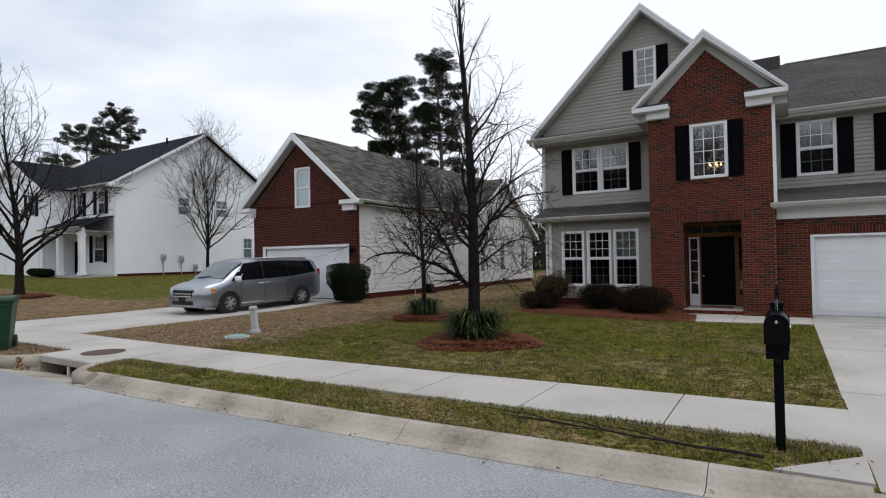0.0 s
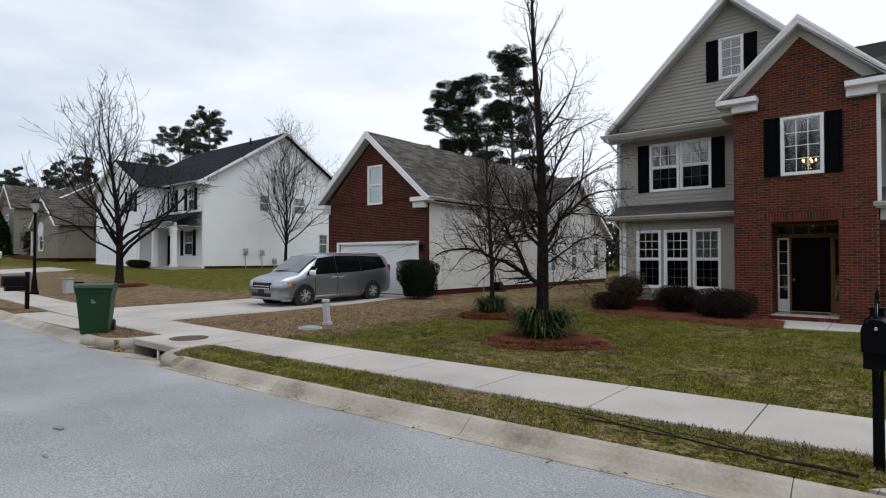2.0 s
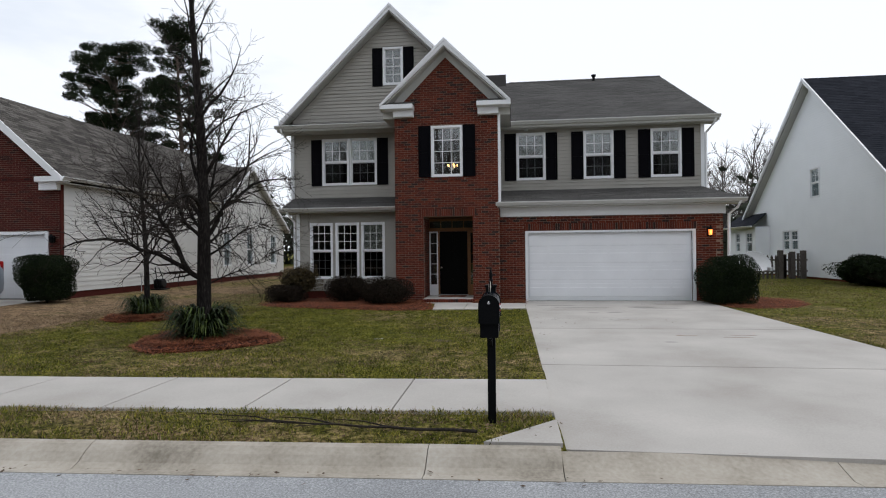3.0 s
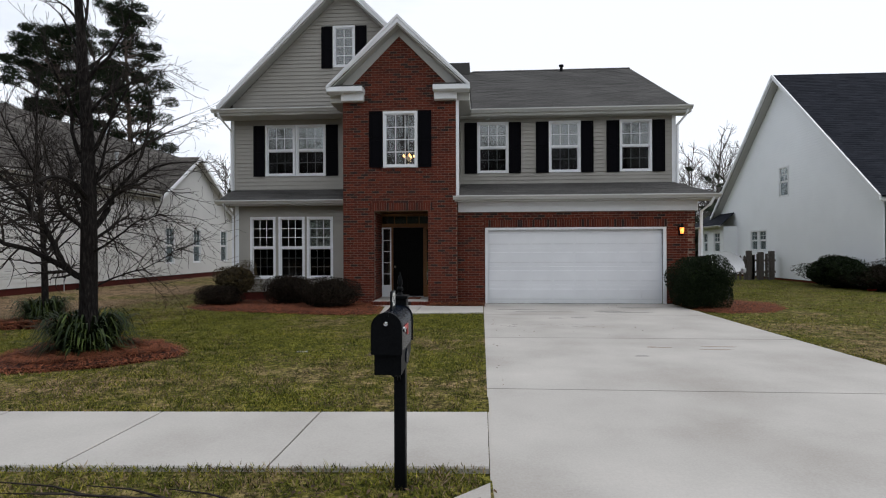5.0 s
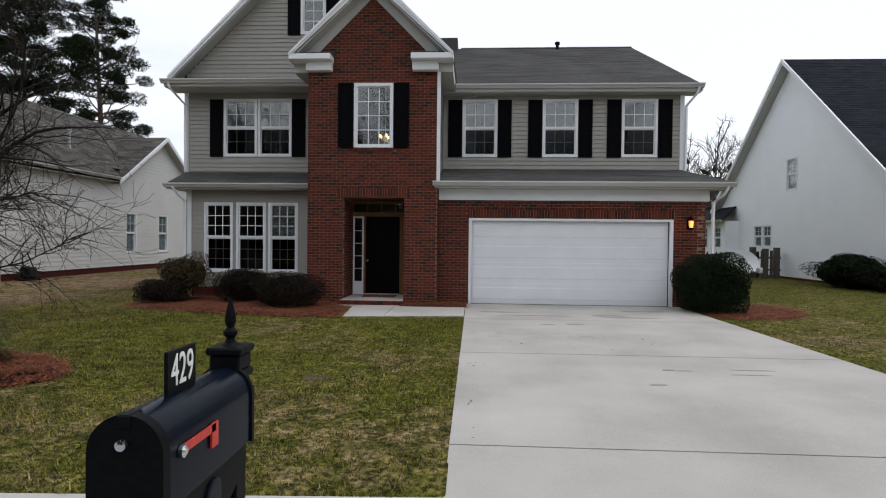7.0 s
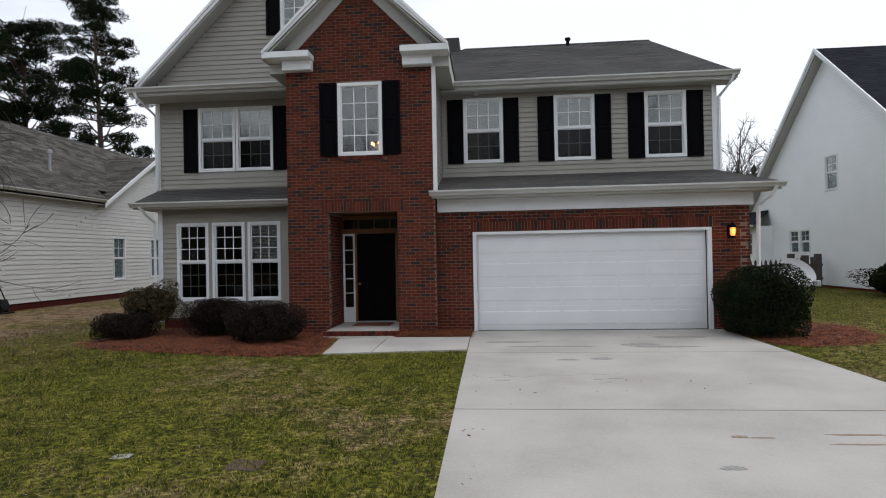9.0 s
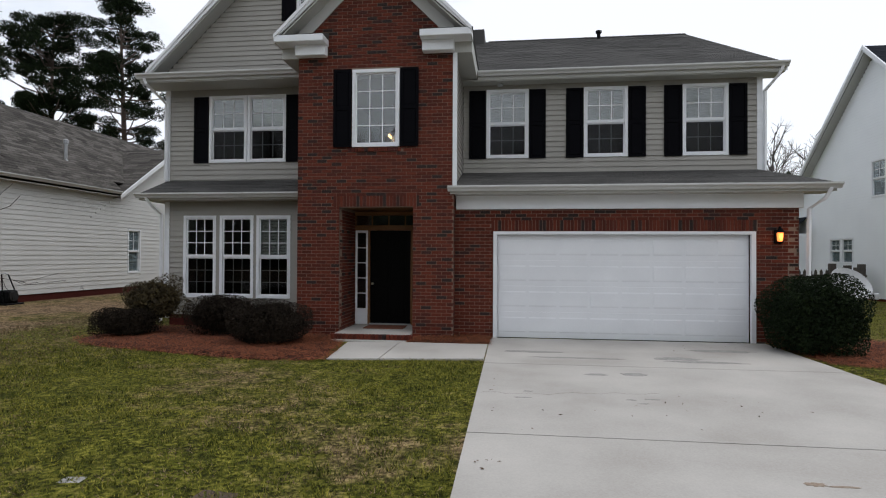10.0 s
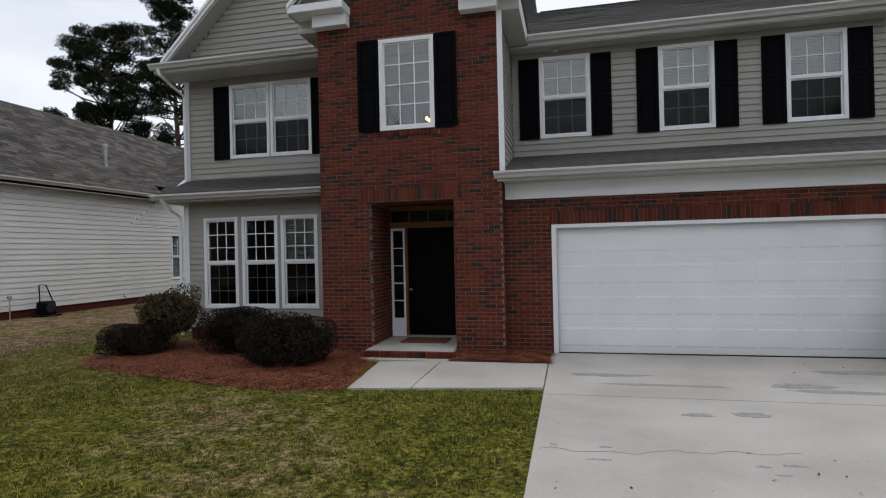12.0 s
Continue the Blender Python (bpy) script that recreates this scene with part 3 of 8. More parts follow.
def paving(x0, x1, y0, y1, name, parent, z=None, thick=0.12, skew=0.0, mat="concrete"):
    """One poured slab that follows the land; y0 and y1 are distances from the kerb when z is None."""
    sh = Shape()
    n = max(1, round((x1 - x0) / 1.5))
    top = []
    for i in range(n + 1):
        x = x0 + (x1 - x0) * i / n
        ya, yb = (kerb_y(x) + y0, kerb_y(x) + y1) if z is None else (y0, y1)
        za, zb = ((rise(x) + 0.025, rise(x) + 0.03) if z is None else z)
        top.append(((x, ya, za), (x + skew, yb, zb)))
    c = 0.012
    for a, b in top:
        sh.v += [(a[0], a[1], a[2] - thick), (a[0], a[1], a[2] - c), (a[0], a[1] + c, a[2]), (b[0], b[1] - c, b[2]), (b[0], b[1], b[2] - c), (b[0], b[1], b[2] - thick)]
    for i in range(n):
        for j in range(5):
            sh.f.append((i * 6 + j, (i + 1) * 6 + j, (i + 1) * 6 + j + 1, i * 6 + j + 1))
    sh.f += [tuple(range(6)), tuple(range(n * 6, n * 6 + 6))[::-1]]
    return part(name, sh, mat, parent)


pavement = tagged(new("pavement"), kind="structure")
x = -0.098
for w in [1.55, 1.48, 1.44, 1.5, 1.5, 1.5, 1.5, 1.5, 1.5, 1.5]:
    paving(x - w + 0.008, x - 0.008, WALK0, WALK1, "paving_slab", pavement)
    x -= w
while x > -120:
    w = 1.5 if x > -45 else 6
    paving(x - w + 0.008, x - 0.008, WALK0, WALK1, "paving_slab", pavement)
    x -= w
x = 5.3
while x < 30:
    paving(x + 0.008, x + 1.5 - 0.008, WALK0, WALK1, "paving_slab", pavement)
    x += 1.5

driveway = tagged(new("driveway"), kind="structure")
# slabs between the kerb and the garage, with open joints between them
for y0, y1 in ((7.40, 10.455), (10.465, 13.955), (13.965, 17.298), (17.302, 19.93)):
    z0, z1 = (-0.005 + 0.03 * smooth01(7.4, 9.6, y0)), (-0.005 + 0.03 * smooth01(7.4, 9.6, y1))
    for xa, xb in ((-0.10, 5.02),):
        sh = Shape()
        lip = -0.02 if y0 < 8 else z0
        c = 0.006
        sh.add([(xa, y0, lip - 0.12), (xb, y0, lip - 0.12), (xb, y1, z1 - 0.12), (xa, y1, z1 - 0.12),
                (xa, y0 + c, lip), (xb, y0 + c, lip), (xb, y1 - c, z1), (xa, y1 - c, z1)],
               [(0, 3, 2, 1), (4, 5, 6, 7), (0, 1, 5, 4), (1, 2, 6, 5), (2, 3, 7, 6), (3, 0, 4, 7)])
        part("concrete_slab", sh, "concrete", driveway)
# flared wings where the drive meets the kerb
for corners in (((-0.104, 7.38, 0.036), (-0.104, 7.98, 0.044), (-0.72, 7.35, 0.042)), ((5.026, 7.63, 0.036), (5.65, 7.67, 0.042), (5.026, 8.2, 0.044))):
    sh = Shape().add(list(corners) + [(x, y, z - 0.12) for x, y, z in corners], [(0, 1, 2), (5, 4, 3), (0, 3, 4, 1), (1, 4, 5, 2), (2, 5, 3, 0)])
    part("apron_wing", sh, "concrete", driveway)

# the neighbour's drive and the one after it
neighbour_drive = tagged(new("driveway_west"), kind="structure")
for a, b in ((7.1, 9.25), (9.27, 12.6), (12.62, 16.0), (16.0, 17.5), (17.5, 19.02)):
    sh = Shape()
    za, zb = 0.03 + 0.11 * smooth01(14.2, 19, a), 0.03 + 0.11 * smooth01(14.2, 19, b)
    xl, xr = -20.12, -14.98
    sh.slab((xl, a, za), (xr, a, za), (xr, b, zb), (xl, b, zb), 0.12)
    part("concrete_slab", sh, "concrete", neighbour_drive)
far_drive = tagged(new("driveway_far"), kind="structure")
for x0, x1, y1 in ((-49, -43.5, 20), (-66, -60.5, 24)):
    sh = Shape()
    for ya, yb in ((7.4, 10), (10.02, 15), (15.02, y1)):
        zs = [ground_z(x, y) + 0.03 for x, y in ((x0, ya), (x1, ya), (x1, yb), (x0, yb))]
        sh.slab((x0, ya, zs[0]), (x1, ya, zs[1]), (x1, yb, zs[2]), (x0, yb, zs[3]), 0.12)
    part("concrete_slab", sh, "concrete", far_drive)

# ---- house building kit ----
# walls are drawn in their own plane: u along the wall, z up, outwards is -y


def facing_south(y):
    return pose(0, y, 0)


def facing_east(x):
    return pose(x, 0, 0, 0, 0, 90)


def facing_west(x):
    return pose(x, 0, 0, 0, 0, -90)


def spans(u0, u1, za, zb, holes):
    """What is left of u0..u1 in the band za..zb once the holes are cut out."""
    out = [(u0, u1)]
    mid = (za + zb) / 2
    for a, b, c, d in holes:
        if c < mid < d:
            nxt = []
            for p, q in out:
                if b <= p or a >= q:
                    nxt.append((p, q))
                    continue
                if a > p:
                    nxt.append((p, a))
                if b < q:
                    nxt.append((b, q))
            out = nxt
    return [s for s in out if s[1] - s[0] > 0.02]


def backing(u0, u1, z0, z1, holes, y0=0.0, y1=0.14, gable=None):
    """A thick wall with openings through it, and a gable on top if asked: (peak u, peak z)."""
    sh = Shape()
    zs = sorted({z0, z1, *[h[2] for h in holes if z0 < h[2] < z1], *[h[3] for h in holes if z0 < h[3] < z1]})
    for a, b in zip(zs, zs[1:]):
        for p, q in spans(u0, u1, a, b, holes):
            sh.box(p, y0, a, q, y1, b)
    if gable:
        gh = [h for h in holes if h[3] > z1]
        pu, pz = gable
        if not gh:
            sh.prism([(u0, z1), (u1, z1), (pu, pz)], "y", y0, y1)
        else:
            steps = sorted({z1, *[z1 + (pz - z1) * i / 24 for i in range(25)], *[h[2] for h in gh], *[h[3] for h in gh]})
            for a, b in zip(steps, steps[1:]):
                ka, kb = (pz - a) / (pz - z1), (pz - b) / (pz - z1)
                la, ra, lb, rb = pu + (u0 - pu) * ka, pu + (u1 - pu) * ka, pu + (u0 - pu) * kb, pu + (u1 - pu) * kb
                inside = [h for h in gh if h[2] <= a + 1e-6 and h[3] >= b - 1e-6]
                if not inside:
                    sh.prism([(la, a), (ra, a), (rb, b), (lb, b)], "y", y0, y1)
                else:
                    h = inside[0]
                    sh.prism([(la, a), (h[0], a), (h[0], b), (min(lb, h[0]), b)], "y", y0, y1)
                    sh.prism([(h[1], a), (ra, a), (max(rb, h[1]), b), (h[1], b)], "y", y0, y1)
    return sh


def put(ob, m):
    ob.matrix_basis = m
    return ob


def siding_wall(house, frame_m, u0, u1, z0, z1, holes=(), mat="siding", gable=None, lap=0.118, single=True, lip=0.022, label=""):
    """Lap siding: a backing wall with one wedge-shaped board per course."""
    wall = put(part("siding_wall", backing(u0, u1, z0, z1, holes, 0, 0.14, gable), mat, house, label), frame_m)
    top = gable[1] if gable else z1
    joined = Shape()
    z, k = z0, 0
    while z < top - 0.03:
        zt = min(z + lap, top)
        if gable and z > z1:
            ka = (top - z) / (top - z1)
            a, b = gable[0] + (u0 - gable[0]) * ka, gable[0] + (u1 - gable[0]) * ka
        else:
            a, b = u0, u1
        for p, q in spans(a, b, z, zt, holes):
            t = 0.0008 * math.sin(k * 12.9)
            sh = Shape() if single else joined
            sh.prism([(-0.001, z), (-0.004, z + 0.004), (0.004 - lip + t, z + 0.004), (-lip + t, z), (-lip + t, z + 0.012), (-0.005, zt), (-0.001, zt)], "x", p, q)
            if single:
                part("board", sh, mat, wall)
        z += lap
        k += 1
    if not single:
        ob = part("cladding", joined, mat, wall)
        tagged(ob, kind="stuff")
    return wall


_brick_mesh = {}


def brick_wall(house, frame_m, u0, u1, z0, z1, holes=(), gable=None, single=None, name="brick_wall", soldiers=(), label="", seed=1, rest_mat="brick_joined"):
    """Running-bond brickwork: mortar behind, every brick a chamfered block; soldiers: (u0, u1, z0, z1) of upright courses."""
    rng = random.Random(seed)
    wall = put(part(name, backing(u0, u1, z0, z1, holes, 0.008, 0.2, gable), "mortar", house, label), frame_m)
    L, H, PL, PH = 0.194, 0.058, 0.2033, 0.0677
    top = gable[1] if gable else z1
    rest = Shape()
    if "full" not in _brick_mesh:
        _brick_mesh["full"] = Shape().chamfer(0, -0.001, 0, L, 0.05, H, 0.004).mesh("brick", "brick")
    made = 0
    blocked = list(holes) + list(soldiers)
    row, z = 0, z0
    while z < top - 0.05:
        if gable and z + H > z1:
            ka = (top - z - H) / (top - z1)
            if ka <= 0.02:
                break
            ka = min(1, ka)
            a, b = gable[0] + (u0 - gable[0]) * ka, gable[0] + (u1 - gable[0]) * ka
        else:
            a, b = u0, u1
        for p, q in spans(a, b, z, z + H, blocked):
            start = u0 + (-PL / 2 if row % 2 else 0)
            i0 = math.floor((p - start) / PL)
            x = start + i0 * PL
            while x < q:
                l, r = max(x, p), min(x + L, q)
                if r - l > 0.03:
                    dy = rng.uniform(-0.0015, 0.0015)
                    if single and r - l > L - 1e-6 and made < 300 and single(l, z):
                        ob = new("brick", _brick_mesh["full"])
                        ob.parent = wall
                        ob.location = (l, dy, z)
                        made += 1
                    else:
                        rest.chamfer(l, dy - 0.001, z, r, 0.05, z + H, 0.004)
                x += PL
        row += 1
        z += PH
    for a, b, c, d in soldiers:
        x = a
        while x < b - 0.04:
            rest.chamfer(x, -0.004 - 0.02 * (d - c < 0.12) + rng.uniform(-0.001, 0.001), c + 0.005, min(x + H, b), 0.05, d - 0.005, 0.004)
            x += PH
    ob = part("brickwork", rest, rest_mat, wall)
    tagged(ob, kind="stuff")
    return wall


def ring(sh, u0, u1, z0, z1, w, y0, y1):
    sh.box(u0, y0, z0, u0 + w, y1, z1)
    sh.box(u1 - w, y0, z0, u1, y1, z1)
    sh.box(u0 + w, y0, z0, u1 - w, y1, z0 + w)
    sh.box(u0 + w, y0, z1 - w, u1 - w, y1, z1)


def window(house, frame_m, u0, u1, z0, z1, cols=3, rows=2, lower_rows=None, sashes=True, blind=0.0, trim=0.065, shade=False, name="window", depth=0.0, screen=True, blind_mat="blind"):
    """A double-hung window: casing, two sashes with glazing bars, glass and, where drawn, a blind behind it."""
    lower_rows = rows if lower_rows is None else lower_rows
    sh = Shape()
    ring(sh, u0, u1, z0, z1, trim, -0.028 + depth, 0.10)
    win = put(part(name, sh, "trim", house), frame_m)
    a, b, c, d = u0 + trim, u1 - trim, z0 + trim, z1 - trim
    mid = (c + d) / 2 if sashes else c
    if sashes:
        s = Shape()
        s.box(a, 0.0, mid - 0.022, b, 0.06, mid + 0.022)
        part("meeting_rail", s, "trim", win)
    w = 0.018
    for lo, hi, yb, nrow in (((mid + 0.022 if sashes else c), d, 0.012, rows), (c, mid - 0.022, 0.035, lower_rows)):
        if hi - lo < 0.05:
            continue
        s = Shape()
        ring(s, a, b, lo, hi, 0.024, yb - 0.008, yb + 0.03)
        part("sash", s, "trim", win)
        # the bars of the lower sash sit behind the glass
        y0 = yb if yb < 0.02 else yb + 0.012
        tone = "trim" if yb < 0.02 else "galv"
        p, q, e, t = a + 0.024, b - 0.024, lo + 0.024, hi - 0.024
        for i in range(1, cols):
            c_ = p + (q - p) * i / cols
            part("glazing_bar", Shape().box(c_ - w / 2, y0, e, c_ + w / 2, y0 + 0.008, t), tone, win)
        for i in range(1, nrow):
            c_ = e + (t - e) * i / nrow
            part("glazing_bar", Shape().box(p, y0 - 0.001, c_ - w / 2, q, y0 + 0.007, c_ + w / 2), tone, win)
        s = Shape()
        s.box(a + 0.02, yb + 0.009, lo + 0.02, b - 0.02, yb + 0.0125, hi - 0.02)
        g = part("pane", s, "glass" if yb < 0.02 or not screen else "screened", win)
        g.visible_shadow = False
    if blind:
        s = Shape()
        z = d
        end = d - (d - c) * blind
        while z > end:
            s.box(a + 0.01, 0.075, z - 0.004, b - 0.01, 0.098, z - 0.001)
            s.box(a + 0.01, 0.098, z - 0.026, b - 0.01, 0.100, z - 0.004)
            z -= 0.034
        part("blind", s, blind_mat, win)
    if shade:
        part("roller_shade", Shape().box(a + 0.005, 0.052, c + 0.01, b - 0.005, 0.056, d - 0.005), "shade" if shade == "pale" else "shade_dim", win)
    return win


def shutter(house, frame_m, u0, u1, z0, z1):
    sh = Shape()
    ring(sh, u0, u1, z0, z1, 0.055, -0.045, -0.02)
    mid = (z0 + z1) / 2
    sh.box(u0 + 0.055, -0.045, mid - 0.04, u1 - 0.055, -0.02, mid + 0.04)
    ob = put(part("shutter", sh, "shutter", house), frame_m)
    for lo, hi in ((z0 + 0.055, mid - 0.04), (mid + 0.04, z1 - 0.055)):
        s = Shape().chamfer(u0 + 0.055, -0.036, lo, u1 - 0.055, -0.02, hi, 0.012)
        part("shutter_panel", s, "shutter", ob)
    return ob


def shingle_roof(house, e0, e1, r1, r0, mat="shingle", thick=0.05, course=0.145, tab=0.85, name="roof", seed=3, label=""):
    """A roof plane from eave e0-e1 to ridge r0-r1: a deck with overlapping shingle courses on it."""
    rng = random.Random(seed)
    deck = part(name, Shape().slab(e0, e1, r1, r0, thick), mat, house, label)
    e0, e1, r1, r0 = (Vector(p) for p in (e0, e1, r1, r0))
    nrm = (e1 - e0).cross(r0 - e0).normalized()
    if nrm.z < 0:
        nrm = -nrm
    n = max(2, round(((r0 + r1) / 2 - (e0 + e1) / 2).length / course))
    sh = Shape()
    for i in range(n):
        p, q = i / n, min(1, (i + 1.15) / n)
        a0, b0, a1, b1 = e0.lerp(r0, p), e1.lerp(r1, p), e0.lerp(r0, q), e1.lerp(r1, q)
        length = (b0 - a0).length
        if length < 0.15:
            continue
        cuts = [0.0]
        t = rng.uniform(0.15, 1.0) * tab / length
        while t < 0.97:
            cuts.append(t)
            t += rng.uniform(0.55, 1.25) * tab / length
        cuts.append(1.0)
        for s, u in zip(cuts, cuts[1:]):
            lift = rng.uniform(0.007, 0.011)
            v = [a0.lerp(b0, s) + nrm * lift, a0.lerp(b0, u) + nrm * lift, a1.lerp(b1, u) + nrm * 0.002, a1.lerp(b1, s) + nrm * 0.002, a0.lerp(b0, s), a0.lerp(b0, u)]
            sh.add(v, [(0, 1, 2, 3), (4, 5, 1, 0)])
    if sh.v:
        tagged(part("shingles", sh, mat, deck), kind="stuff")
    return deck


def gutter(house, p0, p1, name="gutter"):
    """A K-style gutter with its front lip, along x or y."""
    a, b = Vector(p0), Vector(p1)
    d = (b - a).normalized()
    out = Vector((d.y, -d.x, 0))
    prof = [(0.0, 0.0), (0.0, -0.105), (0.06, -0.105), (0.085, -0.065), (0.125, -0.03), (0.125, 0.0), (0.112, 0.0), (0.112, -0.02), (0.075, -0.055), (0.055, -0.09), (0.012, -0.09), (0.012, 0.0)]
    sh = Shape()
    n = len(prof)
    for p in (a, b):
        sh.v += [tuple(p + out * o + Vector((0, 0, z))) for o, z in prof]
    sh.f += [(j, (j + 1) % n, n + (j + 1) % n, n + j) for j in range(n)]
    sh.f += [(0, 1, 2, 3, 8, 9, 10, 11), (3, 4, 5, 6, 7, 8)]
    sh.f += [tuple(i + n for i in q) for q in ((0, 1, 2, 3, 8, 9, 10, 11), (3, 4, 5, 6, 7, 8))]
    return part(name, sh, "gutter", house)


def downspout(house, pts, r=0.04):
    sh = Shape().tube(pts, r, 4)
    return part("downspout", sh, "trim", house)


def sectional_door(house, frame_m, u0, u1, z0, z1, rows=4, cols=8, trim=0.10):
    """A raised-panel garage door in its white casing."""
    sh = Shape()
    sh.box(u0 - trim - 0.02, -0.03, z0, u0, 0.05, z1 + trim)
    sh.box(u1, -0.03, z0, u1 + trim + 0.02, 0.05, z1 + trim)
    sh.box(u0, -0.03, z1, u1, 0.05, z1 + trim)
    casing = put(part("garage_casing", sh, "trim", house), frame_m)
    door = put(part("garage_door", Shape().box(u0, 0.115, z0 + 0.015, u1, 0.15, z1), "trim", house, "white raised-panel sectional garage door"), frame_m)
    h = (z1 - z0 - 0.015) / rows
    for r in range(rows):
        a = z0 + 0.015 + r * h
        s = Shape().chamfer(u0 + 0.004, 0.092, a + 0.0004, u1 - 0.004, 0.115, a + h - 0.0004, 0.002)
        sec = part("door_section", s, "trim", door)
        w = (u1 - u0) / cols
        for c in range(cols):
            x0, x1 = u0 + c * w + 0.032, u0 + (c + 1) * w - 0.032
            s = Shape()
            lo, hi = a + 0.10, a + h - 0.10
            # a softly raised field, its long edges sloping
            s.prism([(0.0925, lo), (0.0925, hi), (0.0860, hi - 0.030), (0.0860, lo + 0.030)], "x", x0 + 0.005, x1 - 0.005)
            tagged(part("door_panel", s, "trim", door))
    s = Shape().box(u0, 0.09, z0 + 0.001, u1, 0.13, z0 + 0.016)
    part("weather_seal", s, "rubber", door)
    return door


# ---- the red brick and beige house ----
house = thing("house", "two-storey house with red brick front, beige lap siding and black shutters", "house")
TOWER, BAY, UPL, UPR, GAR = 19.65, 20.70, 21.35, 21.65, 20.0
FT, FB, FL, FR, FG = (facing_south(y) for y in (TOWER, BAY, UPL, UPR, GAR))

# brick entrance tower with its gable
door_hole = (-3.12, -1.62, 0.0, 2.60)
twin = (-2.87, -1.89, 3.78, 5.36)
TB, TT = -0.02, 6.06
brick_wall(house, FT, -3.99, -0.82, TB, TT, [door_hole, twin], gable=(-2.405, 7.62), single=lambda u, z: z < 2.5 and (u < -3.1 or u > -1.62),
           soldiers=[(-3.24, -1.50, 2.605, 2.83), (-2.94, -1.82, 3.70, 3.79)], label="red brick tower wall with soldier course over the entrance", seed=5)
part("tower_side", Shape().box(-3.985, TOWER + 0.2, TB, -3.82, UPL, TT), "brick_joined", house)
brick_wall(house, facing_east(-0.82), TOWER + 0.055, GAR, TB, 3.05, name="brick_return", seed=8)
siding_wall(house, facing_east(-0.82), TOWER + 0.08, UPR, 2.95, 5.85, label="beige siding on the side of the tower")
part("corner_post", Shape().box(-0.84, TOWER - 0.012, 3.0, -0.76, TOWER + 0.075, 5.62), "trim", house)
# entrance recess
brick_wall(house, facing_east(-3.121), TOWER + 0.06, 20.98, 0.0, 2.62, name="recess_side", seed=15)
brick_wall(house, facing_west(-1.619), -20.98, -TOWER - 0.06, 0.0, 2.62, name="recess_side", seed=16)
# unseen ceiling, given dark wood to deepen the shade in the recess
part("recess_ceiling", Shape().box(-3.121, TOWER + 0.2, 2.62, -1.619, 21.1, 2.72), "wood_trim", house)
# porch floor, brick-edged
part("porch_floor", Shape().chamfer(-3.11, 19.28, 0.0, -1.63, 20.9, 0.125, 0.008), "concrete", house)
sh = Shape()
u = -3.12
while u < -1.60:
    sh.chamfer(u, 19.17, -0.02, u + 0.062, 19.277, 0.132, 0.005)
    u += 0.072
tagged(part("porch_edge", sh, "brick_joined", house, "rowlock brick edge of the porch"), kind="stuff")
# door set
ds = Shape()
DY = 20.85
for a, b in ((-3.19, -3.13), (-2.83, -2.785), (-1.875, -1.83), (-1.61, -1.55)):
    ds.box(a, DY - 0.03, 0.125, b, DY + 0.1, 2.28)
part("door_frame", ds, "wood_trim", house, "stained wood door frame")
ds = Shape()
ds.box(-3.19, DY - 0.032, 2.19, -1.55, DY + 0.1, 2.30)
ds.box(-3.19, DY - 0.032, 2.52, -1.55, DY + 0.1, 2.60)
ds.box(-3.19, DY - 0.032, 2.30, -3.11, DY + 0.1, 2.52)
ds.box(-1.63, DY - 0.032, 2.30, -1.55, DY + 0.1, 2.52)
for i in range(1, 4):
    c = -3.11 + (1.48) * i / 4
    ds.box(c - 0.012, DY - 0.02, 2.30, c + 0.012, DY + 0.02, 2.52)
part("transom_frame", ds, "wood_trim", house, "stained wood transom frame")
g = part("transom_pane", Shape().box(-3.11, DY, 2.30, -1.63, DY + 0.005, 2.52), "glass", house)
g.visible_shadow = False
front_door = part("front_door", Shape().box(-2.78, DY + 0.012, 0.15, -1.88, DY + 0.06, 2.185), "door_black", house, "closed black panelled front door")
for a, b in ((-2.66, -2.36), (-2.30, -2.00)):
    for c, d in ((0.28, 0.95), (1.10, 1.72), (1.80, 2.08)):
        part("door_panel", Shape().chamfer(a, DY + 0.002, c, b, DY + 0.013, d, 0.008), "door_black", front_door)
part("door_knob", Shape().lathe([(0.008, 0.0), (0.012, -0.03), (0.030, -0.045), (0.032, -0.06), (0.020, -0.075)], (-2.72, DY + 0.012, 1.02), 12, "y"), "brass", front_door)
part("threshold", Shape().box(-2.80, DY - 0.05, 0.125, -1.86, DY + 0.08, 0.15), "galv", house)
for a, b in ((-3.13, -2.83), (-1.83, -1.61)):
    s = Shape()
    s.box(a, DY, 0.125, b, DY + 0.05, 0.42)
    ring(s, a, b, 0.42, 2.19, 0.05, DY, DY + 0.05)
    sl = part("sidelight", s, "trim" if a < -3 else "wood_trim", house)
    for j in range(1, 5):
        z = 0.47 + 1.67 * j / 5
        part("glazing_bar", Shape().box(a + 0.05, DY + 0.005, z - 0.01, b - 0.05, DY + 0.02, z + 0.01), "trim" if a < -3 else "wood_trim", sl)
    g = part("pane", Shape().box(a + 0.05, DY + 0.022, 0.47, b - 0.05, DY + 0.026, 2.14), "glass", sl)
    g.visible_shadow = False
# tower window and shutters
window(house, FT, -2.86, -1.90, 3.80, 5.35, 3, 4, sashes=False)
shutter(house, FT, -3.245, -2.875, 3.80, 5.36)
shutter(house, FT, -1.885, -1.515, 3.80, 5.36)
